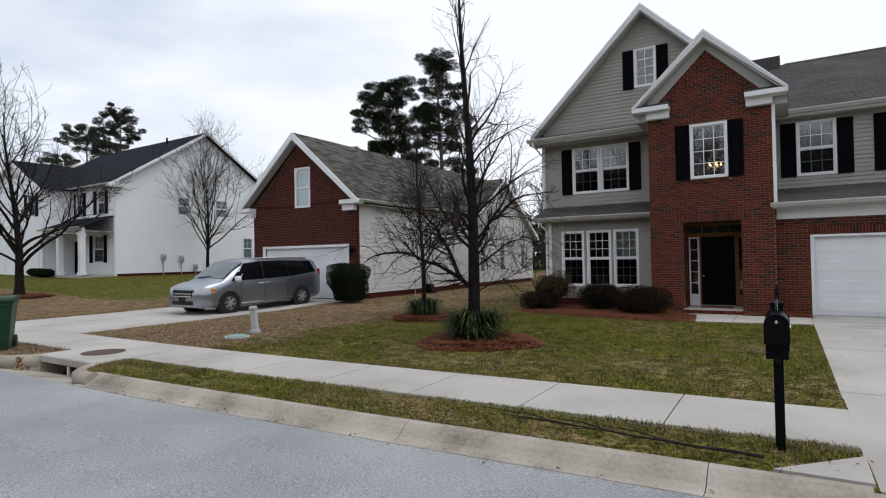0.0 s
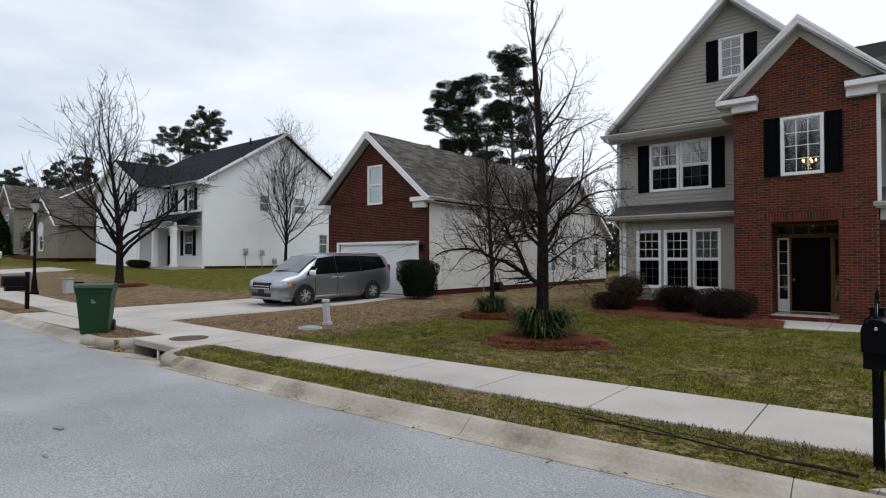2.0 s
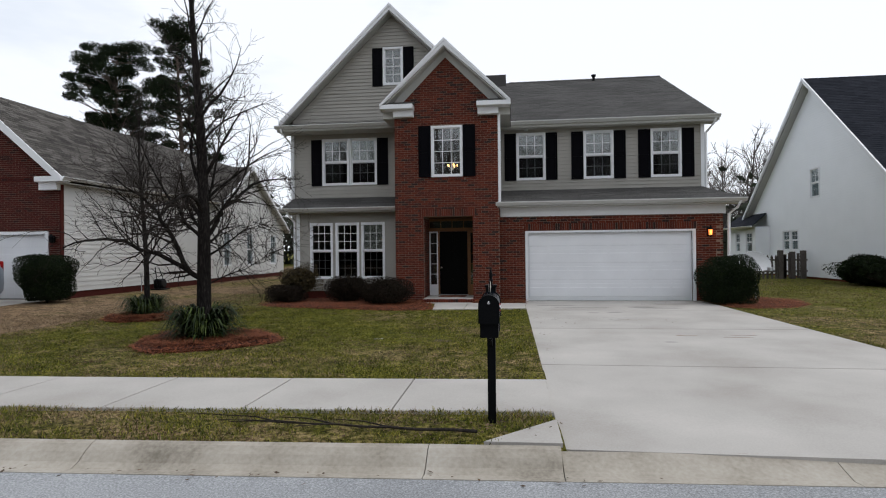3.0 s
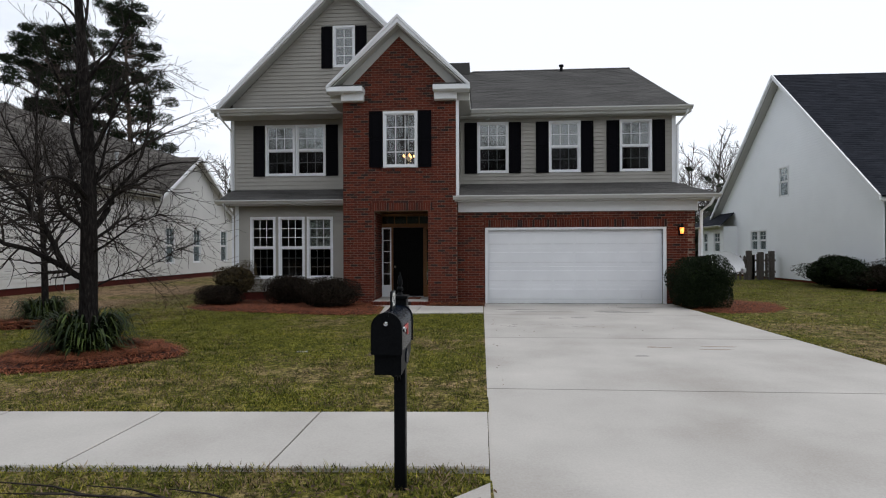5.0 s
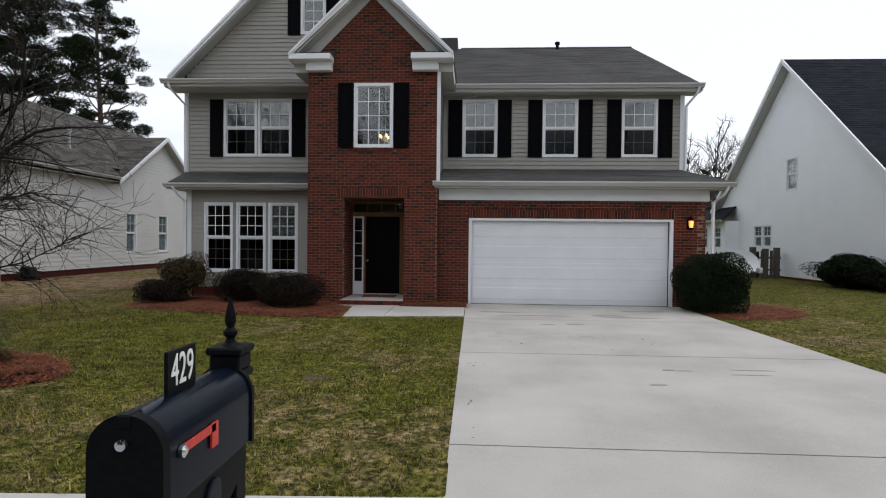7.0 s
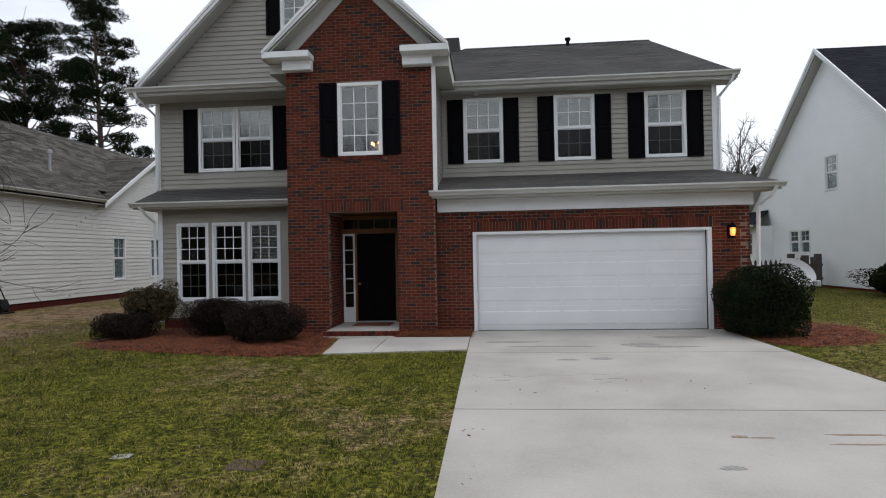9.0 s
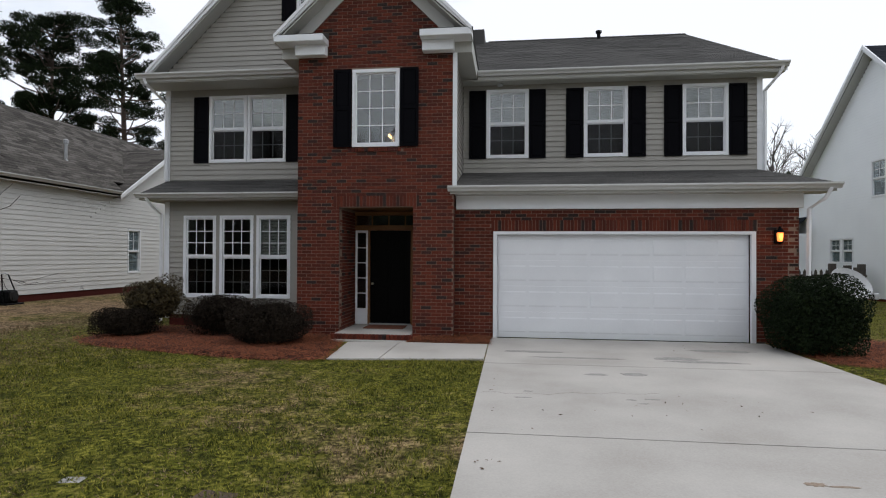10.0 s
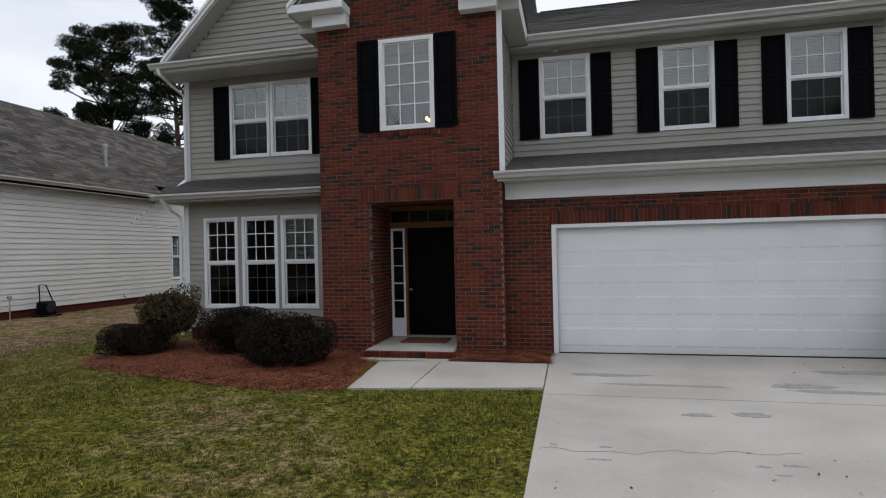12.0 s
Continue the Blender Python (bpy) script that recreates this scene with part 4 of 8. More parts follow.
# tower roof: rakes, soffits and returned cornices
PKX, PKZ, EZ, FRONT = -2.405, 7.86, 5.95, 19.30
for sgn, tip in ((-1, -4.36), (1, -0.45)):
    e0, e1 = (tip, FRONT, EZ), (tip, 23.5, EZ)
    shingle_roof(house, e0, e1, (PKX, 25.4, PKZ), (PKX, FRONT, PKZ), seed=11 + sgn)
    part("rake_board", Shape().prism([(tip, EZ + 0.01), (PKX, PKZ + 0.01), (PKX, PKZ - 0.19), (tip, EZ - 0.075)], "y", FRONT - 0.025, FRONT + 0.012), "trim", house)
    part("drip_edge", Shape().prism([(tip, EZ + 0.03), (PKX, PKZ + 0.03), (PKX, PKZ - 0.06), (tip, EZ - 0.045)], "y", FRONT - 0.05, FRONT - 0.026), "trim", house)
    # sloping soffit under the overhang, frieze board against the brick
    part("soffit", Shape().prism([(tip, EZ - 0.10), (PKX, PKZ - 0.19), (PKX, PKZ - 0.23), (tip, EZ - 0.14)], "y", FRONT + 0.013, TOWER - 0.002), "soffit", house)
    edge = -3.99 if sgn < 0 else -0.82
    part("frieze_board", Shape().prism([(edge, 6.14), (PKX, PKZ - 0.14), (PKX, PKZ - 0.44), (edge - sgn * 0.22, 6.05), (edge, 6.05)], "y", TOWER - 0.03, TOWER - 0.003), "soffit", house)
    # returned cornice with its little roof
    a, b = (tip, tip + 1.0) if sgn < 0 else (tip - 1.0, tip)
    s = Shape()
    s.chamfer(a, FRONT - 0.03, EZ - 0.12, b, TOWER - 0.002, EZ + 0.02, 0.012)
    s.chamfer(a + (0.36 if sgn < 0 else 0.02), FRONT + 0.16, EZ - 0.33, b - (0.02 if sgn < 0 else 0.36), TOWER - 0.002, EZ - 0.121, 0.01)
    part("cornice_return", s, "trim", house)
    part("return_roof", Shape().prism([(FRONT - 0.03, EZ + 0.022), (TOWER, EZ + 0.022), (TOWER, EZ + 0.17)], "x", a, b), "shingle", house)
    # boxed eave running back
    a, b = (tip + 0.02, -3.992) if sgn < 0 else (-0.818, tip - 0.02)
    part("eave_box", Shape().box(a, TOWER - 0.0015, EZ - 0.33, b, 23.0, EZ - 0.03), "soffit", house)

# left wing: ground-floor bay
tri = [(-7.09, -6.31, 0.67, 2.52), (-6.22, -5.42, 0.67, 2.52), (-5.35, -4.56, 0.67, 2.52)]
siding_wall(house, FB, -7.46, -4.0, 0.28, 2.90, tri, label="beige lap siding round the triple window")
part("foundation", Shape().box(-7.44, BAY + 0.02, -0.1, -4.0, BAY + 0.2, 0.28), "brick_dark", house)
for i, h in enumerate(tri):
    window(house, FB, *h, 3, 3, 3, blind=(0, 0, 0.5)[i])
part("corner_post", Shape().box(-7.55, BAY - 0.03, 0.2, -7.44, BAY + 0.08, 2.9), "trim", house)
part("corner_post", Shape().box(-4.09, BAY - 0.03, 0.2, -4.0, BAY + 0.0, 2.9), "trim", house)
siding_wall(house, facing_west(-7.46), -UPL - 0.0, -BAY, 0.28, 2.9, single=False)
shingle_roof(house, (-7.92, 20.28, 2.98), (-4.0, 20.28, 2.98), (-4.0, 21.34, 3.40), (-7.92, 21.34, 3.40), seed=21)
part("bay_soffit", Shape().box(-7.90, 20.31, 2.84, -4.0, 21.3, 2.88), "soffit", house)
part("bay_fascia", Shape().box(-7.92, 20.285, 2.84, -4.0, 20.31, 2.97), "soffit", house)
gutter(house, (-7.95, 20.28, 2.985), (-4.0, 20.28, 2.985))
downspout(house, [(-7.72, 20.22, 2.90), (-7.66, 20.40, 2.70), (-7.60, 20.62, 2.55), (-7.60, 20.64, 0.12)])
downspout(house, [(-4.035, 20.22, 2.86), (-4.035, 20.22, 0.1)], 0.03)
# upper storey with paired window
pair = (-6.87, -4.96, 3.83, 5.42)
gwin = (-4.72, -4.03, 7.18, 8.46)
siding_wall(house, FL, -7.92, -0.9, 3.30, 6.03, [pair, gwin, (-3.8, -0.98, 3.35, 5.9)], gable=(-4.41, 9.50), label="beige lap siding of the gabled wing")
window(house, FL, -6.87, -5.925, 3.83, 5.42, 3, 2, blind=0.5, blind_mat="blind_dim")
window(house, FL, -5.905, -4.96, 3.83, 5.42, 3, 2, blind=0.52)
shutter(house, FL, -7.25, -6.885, 3.82, 5.40)
shutter(house, FL, -4.945, -4.57, 3.82, 5.40)
window(house, FL, -4.72, -4.03, 7.18, 8.46, 2, 4, sashes=False)
shutter(house, FL, -5.08, -4.735, 7.15, 8.44)
shutter(house, FL, -4.015, -3.66, 7.15, 8.44)
part("corner_post", Shape().box(-7.98, UPL - 0.03, 3.25, -7.87, UPL + 0.08, 5.7), "trim", house)
for sgn, tip in ((-1, -8.26), (1, -0.56)):
    px, pz, ez = -4.41, 9.76, 5.93
    shingle_roof(house, (tip, 20.98, ez), (tip, 33.5, ez), (px, 33.5, pz), (px, 20.98, pz), seed=31 + sgn)
    part("rake_board", Shape().prism([(tip, ez + 0.01), (px, pz + 0.01), (px, pz - 0.19), (tip, ez - 0.12)], "y", 20.955, 20.99), "trim", house)
    part("drip_edge", Shape().prism([(tip, ez + 0.03), (px, pz + 0.03), (px, pz - 0.06), (tip, ez - 0.045)], "y", 20.93, 20.954), "trim", house)
    part("soffit", Shape().prism([(tip, ez - 0.12), (px, pz - 0.20), (px, pz - 0.24), (tip, ez - 0.16)], "y", 20.992, UPL - 0.002), "soffit", house)
# pent eave across the foot of the gable
shingle_roof(house, (-8.22, 20.66, 5.76), (-4.0, 20.66, 5.76), (-4.0, 21.34, 5.98), (-8.0, 21.34, 5.98), seed=41)
part("pent_soffit", Shape().box(-8.2, 20.69, 5.58, -4.0, 21.34, 5.62), "soffit", house)
part("pent_fascia", Shape().box(-8.2, 20.665, 5.60, -4.0, 20.69, 5.745), "soffit", house)
gutter(house, (-8.25, 20.66, 5.765), (-4.38, 20.66, 5.765))
downspout(house, [(-8.05, 20.60, 5.66), (-8.02, 20.62, 5.55), (-7.93, 21.25, 5.25), (-7.93, 21.27, 3.42)])
siding_wall(house, facing_west(-7.92), -33, -UPL, 0.2, 5.86, single=False)

# right wing: upper storey with three windows
trio = [(-0.27, 0.69, 3.88, 5.46), (1.92, 2.88, 3.88, 5.46), (4.05, 5.01, 3.88, 5.46)]
siding_wall(house, FR, -0.80, 5.66, 3.42, 5.62, trio, label="beige lap siding with three shuttered windows")
for h in trio:
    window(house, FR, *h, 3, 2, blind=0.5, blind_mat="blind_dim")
    shutter(house, FR, h[0] - 0.395, h[0] - 0.01, h[2] - 0.01, h[3] - 0.02)
    shutter(house, FR, h[1] + 0.01, h[1] + 0.385, h[2] - 0.01, h[3] - 0.02)
part("corner_post", Shape().box(5.60, UPR - 0.03, 3.4, 5.71, UPR + 0.08, 5.6), "trim", house)
siding_wall(house, facing_east(5.68), UPR, 34.5, 0.2, 5.62, gable=(28.2, 8.75), single=False)
shingle_roof(house, (-1.0, 21.28, 5.75), (6.04, 21.28, 5.75), (6.08, 28.3, 9.14), (-1.0, 28.3, 9.14), seed=51, label="charcoal shingle roof with a ridge vent")
shingle_roof(house, (6.04, 35.2, 5.75), (-1.0, 35.2, 5.75), (-1.0, 28.3, 9.14), (6.08, 28.3, 9.14), seed=52)
part("ridge_cap", Shape().prism([(28.12, 9.08), (28.3, 9.175), (28.48, 9.08)], "x", -0.5, 6.08), "shingle", house)
part("roof_step", Shape().box(-1.75, 27.6, 8.4, -0.62, 28.7, 9.32), "shingle", house)
part("rake_board", Shape().prism([(21.28, 5.74), (28.3, 9.13), (28.3, 8.95), (21.28, 5.58)], "x", 6.03, 6.06), "trim", house)
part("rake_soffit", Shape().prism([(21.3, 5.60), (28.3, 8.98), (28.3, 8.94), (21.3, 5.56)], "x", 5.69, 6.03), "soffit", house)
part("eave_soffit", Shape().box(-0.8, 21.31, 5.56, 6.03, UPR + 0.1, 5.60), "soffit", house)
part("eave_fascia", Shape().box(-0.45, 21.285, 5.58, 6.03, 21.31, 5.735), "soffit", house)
gutter(house, (-0.45, 21.28, 5.76), (6.07, 21.28, 5.76))
downspout(house, [(5.95, 21.22, 5.66), (5.90, 21.30, 5.50), (5.74, 21.58, 5.25), (5.74, 21.60, 3.5)])
part("roof_vent", Shape().lathe([(0.06, 0.0), (0.06, 0.18), (0.10, 0.2), (0.10, 0.27), (0.03, 0.3)], (3.2, 27.9, 8.94), 10), "black_metal", house)
part("flood_light", Shape().lathe([(0.05, 0.0), (0.07, -0.03), (0.06, -0.06)], (0.05, 21.5, 5.56), 10), "plastic_grey", house)

# garage front
gdoor = (0.03, 4.81, 0.0, 2.07)
brick_wall(house, FG, -0.82, 5.66, -0.02, 2.62, [(-0.05, 4.89, -0.1, 2.13)], soldiers=[(-0.09, 4.93, 2.132, 2.355)], single=lambda u, z: True, label="red brick garage wall", seed=6)
part("frieze", Shape().chamfer(-0.80, GAR - 0.06, 2.57, 5.72, GAR + 0.19, 2.84, 0.008), "trim", house)
sectional_door(house, FG, *gdoor, cols=8, trim=0.06)
shingle_roof(house, (-0.80, 19.58, 2.99), (6.12, 19.58, 2.99), (5.60, 21.64, 3.55), (-0.80, 21.64, 3.55), seed=61)
shingle_roof(house, (6.12, 19.58, 2.99), (6.12, 24.0, 2.99), (5.60, 24.0, 3.35), (5.60, 21.64, 3.55), seed=62)
part("garage_soffit", Shape().box(-0.80, 19.61, 2.84, 6.08, GAR + 0.1, 2.87), "soffit", house)
part("garage_fascia", Shape().box(-0.88, 19.585, 2.84, 6.10, 19.61, 2.975), "soffit", house)
gutter(house, (-0.92, 19.58, 2.99), (6.15, 19.58, 2.99))
downspout(house, [(5.98, 19.52, 2.90), (5.93, 19.62, 2.72), (5.80, 19.92, 2.55), (5.78, 19.95, 0.1)])
brick_wall(house, facing_east(5.66), GAR, 24, -0.02, 2.62, name="brick_return", seed=9)
# coach lamp
lamp = thing("coach_lamp", "lit black coach lamp on the brick beside the garage", "wall lamp", at=pose(5.26, GAR - 0.005, 2.02))
part("wall_plate", Shape().chamfer(-0.055, -0.03, -0.12, 0.055, 0, 0.14, 0.01), "black_metal", lamp)
part("arm", Shape().tube([(0, -0.02, 0.10), (0, -0.10, 0.17), (0, -0.14, 0.14)], 0.012, 8), "black_metal", lamp)
part("cap", Shape().lathe([(0.085, 0.08), (0.07, 0.11), (0.03, 0.16), (0.012, 0.20)], (0, -0.14, 0), 8), "black_metal", lamp)
part("bottom", Shape().lathe([(0.012, -0.14), (0.05, -0.11), (0.062, -0.085)], (0, -0.14, 0), 8), "black_metal", lamp)
part("globe", Shape().lathe([(0.040, -0.083), (0.050, -0.02), (0.056, 0.078)], (0, -0.14, 0), 12), "lamp_glow", lamp)
bulb = new("coach_lamp_bulb", bpy.data.lights.new("coach_lamp_bulb", "POINT"))
bulb.data.energy, bulb.data.color, bulb.data.shadow_soft_size = 1.3, (1.0, 0.55, 0.25), 0.05
bulb.location = (5.26, GAR - 0.24, 2.02)

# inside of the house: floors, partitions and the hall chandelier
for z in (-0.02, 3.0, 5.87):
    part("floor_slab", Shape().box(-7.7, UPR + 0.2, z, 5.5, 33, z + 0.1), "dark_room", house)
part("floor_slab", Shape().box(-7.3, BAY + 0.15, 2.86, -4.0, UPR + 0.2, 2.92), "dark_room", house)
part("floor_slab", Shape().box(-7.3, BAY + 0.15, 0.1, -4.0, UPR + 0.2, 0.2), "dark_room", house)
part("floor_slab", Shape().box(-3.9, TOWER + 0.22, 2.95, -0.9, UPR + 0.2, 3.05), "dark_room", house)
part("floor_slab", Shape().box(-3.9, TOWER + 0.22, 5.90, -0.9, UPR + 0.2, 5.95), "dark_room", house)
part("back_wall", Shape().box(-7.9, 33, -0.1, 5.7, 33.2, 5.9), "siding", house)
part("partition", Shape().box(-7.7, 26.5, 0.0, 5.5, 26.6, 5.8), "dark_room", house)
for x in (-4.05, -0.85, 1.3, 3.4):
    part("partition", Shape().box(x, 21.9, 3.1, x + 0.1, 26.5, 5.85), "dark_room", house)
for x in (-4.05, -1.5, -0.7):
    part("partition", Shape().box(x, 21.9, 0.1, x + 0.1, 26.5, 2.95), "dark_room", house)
chand = thing("chandelier", "lit hall chandelier behind the tower window", "chandelier", at=pose(-2.44, 21.85, 4.44))
part("stem", Shape().tube([(0, 0, 0.1), (0, 0, 1.48)], 0.012, 6), "brass", chand)
part("hub", Shape().lathe([(0.02, -0.12), (0.06, -0.05), (0.05, 0.05), (0.015, 0.1)], (0, 0, 0), 10), "brass", chand)
for i in range(5):
    a = 2 * math.pi * i / 5
    c, d = math.cos(a), math.sin(a)
    part("arm", Shape().tube([(0, 0, 0), (0.1 * c, 0.1 * d, -0.05), (0.17 * c, 0.17 * d, 0.0)], 0.008, 6), "brass", chand)
    part("bulb", Shape().lathe([(0.01, 0.0), (0.028, 0.03), (0.02, 0.07), (0.004, 0.09)], (0.17 * c, 0.17 * d, 0), 8), "bulb_inside", chand)
glow = new("chandelier_glow", bpy.data.lights.new("chandelier_glow", "POINT"))
glow.data.energy, glow.data.color, glow.data.shadow_soft_size = 8, (1.0, 0.62, 0.3), 0.12
glow.location = (-2.44, 21.85, 4.30)

pend = thing("pendant_lamp", "small lit pendant lamp in the front room", "pendant lamp", at=pose(-5.26, 23.31, 2.02))
part("cord", Shape().tube([(0, 0, 0.1), (0, 0, 0.9)], 0.006, 6), "black_metal", pend)
part("shade", Shape().lathe([(0.11, 0.0), (0.05, 0.1), (0.02, 0.12)], (0, 0, 0), 14), "brass", pend)
part("bulb", Shape().lathe([(0.01, 0.02), (0.035, 0.0), (0.035, -0.04), (0.01, -0.06)], (0, 0, 0), 10), "lamp_glow", pend)

# walkway from the drive to the porch
front_walk = tagged(new("front_walk"), kind="structure")
for x0, x1, x2, x3, y0, y1, y2, y3 in ((-2.52, -1.735, -1.735, -2.68, 17.17, 17.29, 18.96, 18.84), (-1.715, -0.115, -0.115, -1.715, 17.29, 17.52, 18.95, 18.96)):
    part("concrete_slab", Shape().prism([(x0, y0), (x1, y1), (x2, y2), (x3, y3)], "z", -0.08, 0.045), "concrete", front_walk)
part("concrete_slab", Shape().prism([(-3.05, 18.99), (-1.63, 18.99), (-1.63, 19.16), (-3.12, 19.16)], "z", -0.08, 0.04), "concrete", front_walk)
doormat = thing("doormat", "brown coir doormat on the porch floor", "doormat", at=pose(-2.32, 20.35, 0.126))
part("pile", Shape().chamfer(-0.42, -0.26, 0.0, 0.42, 0.26, 0.018, 0.006), "mat", doormat)

# ---- neighbouring houses ----


def gable_roof_y(house, x0, x1, y0, y1, ez, pz, mat, seed, trim_end=True, notch=None):
    """A gable roof whose ridge runs north-south, with rakes at its south end."""
    px = (x0 + x1) / 2
    shingle_roof(house, (x0, y0, ez), (x0, y1, ez), (px, y1, pz), (px, y0, pz), mat, seed=seed, course=0.15, tab=0.45)
    # where a wing meets the east slope, the eave stops at notch[0] and the slope goes on from notch[1]
    ys = notch[0] if notch else y1
    shingle_roof(house, (x1, y0, ez), (x1, ys, ez), (px, ys, pz), (px, y0, pz), mat, seed=seed + 1, course=0.15, tab=0.45)
    if notch:
        zn = ez + (pz - ez) * (x1 - notch[1]) / (x1 - px)
        shingle_roof(house, (notch[1], ys, zn), (notch[1], y1, zn), (px, y1, pz), (px, ys, pz), mat, seed=seed + 2, course=0.15, tab=0.45)
    if trim_end:
        for tip in (x0, x1):
            s = Shape().prism([(tip, ez + 0.01), (px, pz + 0.01), (px, pz - 0.30), (tip + (0.12 if tip < px else -0.12), ez - 0.14), (tip, ez - 0.14)], "y", y0 - 0.025, y0 + 0.02)
            part("rake_board", s, "trim", house)
            s = Shape().prism([(tip, ez - 0.10), (px, pz - 0.24), (px, pz - 0.28), (tip, ez - 0.14)], "y", y0 + 0.02, y0 + 0.4)
            part("soffit", s, "soffit", house)


def gable_roof_x(house, y0, y1, x0, x1, ez, pz, mat, seed, ends=(True, True)):
    """A gable roof whose ridge runs east-west."""
    py = (y0 + y1) / 2
    shingle_roof(house, (x0, y0, ez), (x1, y0, ez), (x1, py, pz), (x0, py, pz), mat, seed=seed, course=0.15, tab=0.45)
    shingle_roof(house, (x1, y1, ez), (x0, y1, ez), (x0, py, pz), (x1, py, pz), mat, seed=seed + 1, course=0.15, tab=0.45)
    for on, xe in zip(ends, (x0, x1)):
        if on:
            a, b = (xe - 0.02, xe + 0.02)
            for tip in (y0, y1):
                s = Shape().prism([(tip, ez + 0.01), (py, pz + 0.01), (py, pz - 0.22), (tip, ez - 0.16)], "x", a, b)
                part("rake_board", s, "trim", house)


# the brick-fronted house next door
nb = thing("house", "one-and-a-half-storey house with red brick garage front and white side siding", "house")
NF = facing_south(19.08)
brick_wall(nb, NF, -20.72, -14.74, 0.05, 4.05, [(-20.12, -15.18, 0.0, 2.33), (-18.1, -17.25, 3.92, 5.56)], gable=(-17.95, 6.55), label="dark red brick garage front", seed=12, rest_mat="brick_dark")
sectional_door(nb, NF, -20.0, -15.30, 0.14, 2.22)
window(nb, NF, -18.12, -17.23, 3.90, 5.58, 1, 1, trim=0.07, shade="pale", screen=False)
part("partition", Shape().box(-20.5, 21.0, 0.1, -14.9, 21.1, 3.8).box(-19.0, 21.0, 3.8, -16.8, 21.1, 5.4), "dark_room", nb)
side_holes = [(29.1, 29.86, 0.89, 2.63), (31.55, 32.35, 0.89, 2.63), (34.5, 35.35, 0.89, 2.63)]
siding_wall(nb, facing_east(-14.72), 28.6, 36.45, 0.36, 2.95, side_holes, mat="siding_cream", single=False, lap=0.155, lip=0.02)
siding_wall(nb, facing_east(-14.72), 19.10, 28.6, 0.36, 3.86, [], mat="siding_cream", single=False, lap=0.155, lip=0.02, label="white lap siding of the long side wall")
siding_wall(nb, facing_east(-14.715), 27.15, 36.45, 2.945, 2.95, [], mat="siding_cream", gable=(31.8, 6.05), single=False, lap=0.155, lip=0.02)
for h in side_holes:
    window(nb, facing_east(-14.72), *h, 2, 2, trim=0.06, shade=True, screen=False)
part("partition", Shape().box(-15.4, 28.0, 0.0, -15.3, 36.2, 2.9), "dark_room", nb)
part("foundation", Shape().box(-20.7, 19.2, -0.2, -14.735, 36.4, 0.36), "brick_dark", nb)
part("back_wall", Shape().box(-20.7, 36.25, 0.3, -14.75, 36.45, 2.9), "siding_cream", nb)
part("west_wall", Shape().box(-20.72, 19.3, 0.3, -20.6, 36.6, 4.0), "siding_cream", nb)
gable_roof_y(nb, -21.35, -14.42, 18.72, 36.6, 4.02, 7.02, "shingle_grey", 71, notch=(28.5, -14.9))
# cross gable over the bedroom wing
shingle_roof(nb, (-14.40, 28.25, 3.87), (-17.6, 28.25, 3.87), (-17.6, 31.8, 6.28), (-14.40, 31.8, 6.28), "shingle_grey", seed=75)
shingle_roof(nb, (-17.6, 36.75, 2.92), (-14.40, 36.75, 2.92), (-14.40, 31.8, 6.28), (-17.6, 31.8, 6.28), "shingle_grey", seed=76)
for tip, z in ((28.25, 3.88), (36.75, 2.93)):
    part("rake_board", Shape().prism([(tip, z), (31.8, 6.29), (31.8, 6.09), (tip, z - 0.15)], "x", -14.41, -14.37), "trim", nb)
    part("rake_soffit", Shape().prism([(tip, z - 0.12), (31.8, 6.13), (31.8, 6.09), (tip, z - 0.16)], "x", -14.71, -14.412), "soffit", nb)
part("eave_soffit", Shape().box(-14.69, 18.8, 3.82, -14.45, 28.3, 3.85), "soffit", nb)
gutter(nb, (-14.44, 18.75, 4.02), (-14.44, 28.3, 4.02))
for a, b in ((-21.38, -20.55), (-15.35, -14.40)):
    s = Shape().chamfer(a, 18.70, 3.86, b, 19.07, 4.03, 0.012)
    s.chamfer(a + (0.5 if a < -18 else 0.02), 18.85, 3.62, b - (0.02 if a < -18 else 0.3), 19.07, 3.859, 0.01)
    part("cornice_return", s, "trim", nb)
part("corner_post", Shape().box(-14.735, 19.02, 0.3, -14.69, 19.14, 3.8), "brick_dark", nb)
pipe = part("flue_pipe", Shape().lathe([(0.10, 0), (0.06, 0.03), (0.05, 0.06), (0.05, 0.62), (0.085, 0.64), (0.085, 0.75), (0.03, 0.79)], (-15.6, 27.0, 4.98), 10), "galv", nb)
nlamp = thing("coach_lamp", "small black coach lamp beside the neighbour's garage", "wall lamp", at=pose(-14.98, 19.06, 2.05))
part("wall_plate", Shape().chamfer(-0.05, -0.03, -0.1, 0.05, 0, 0.12, 0.01), "black_metal", nlamp)
part("globe", Shape().lathe([(0.03, -0.12), (0.06, -0.1), (0.07, 0.06), (0.09, 0.07), (0.01, 0.18)], (0, -0.11, 0), 8), "black_metal", nlamp)

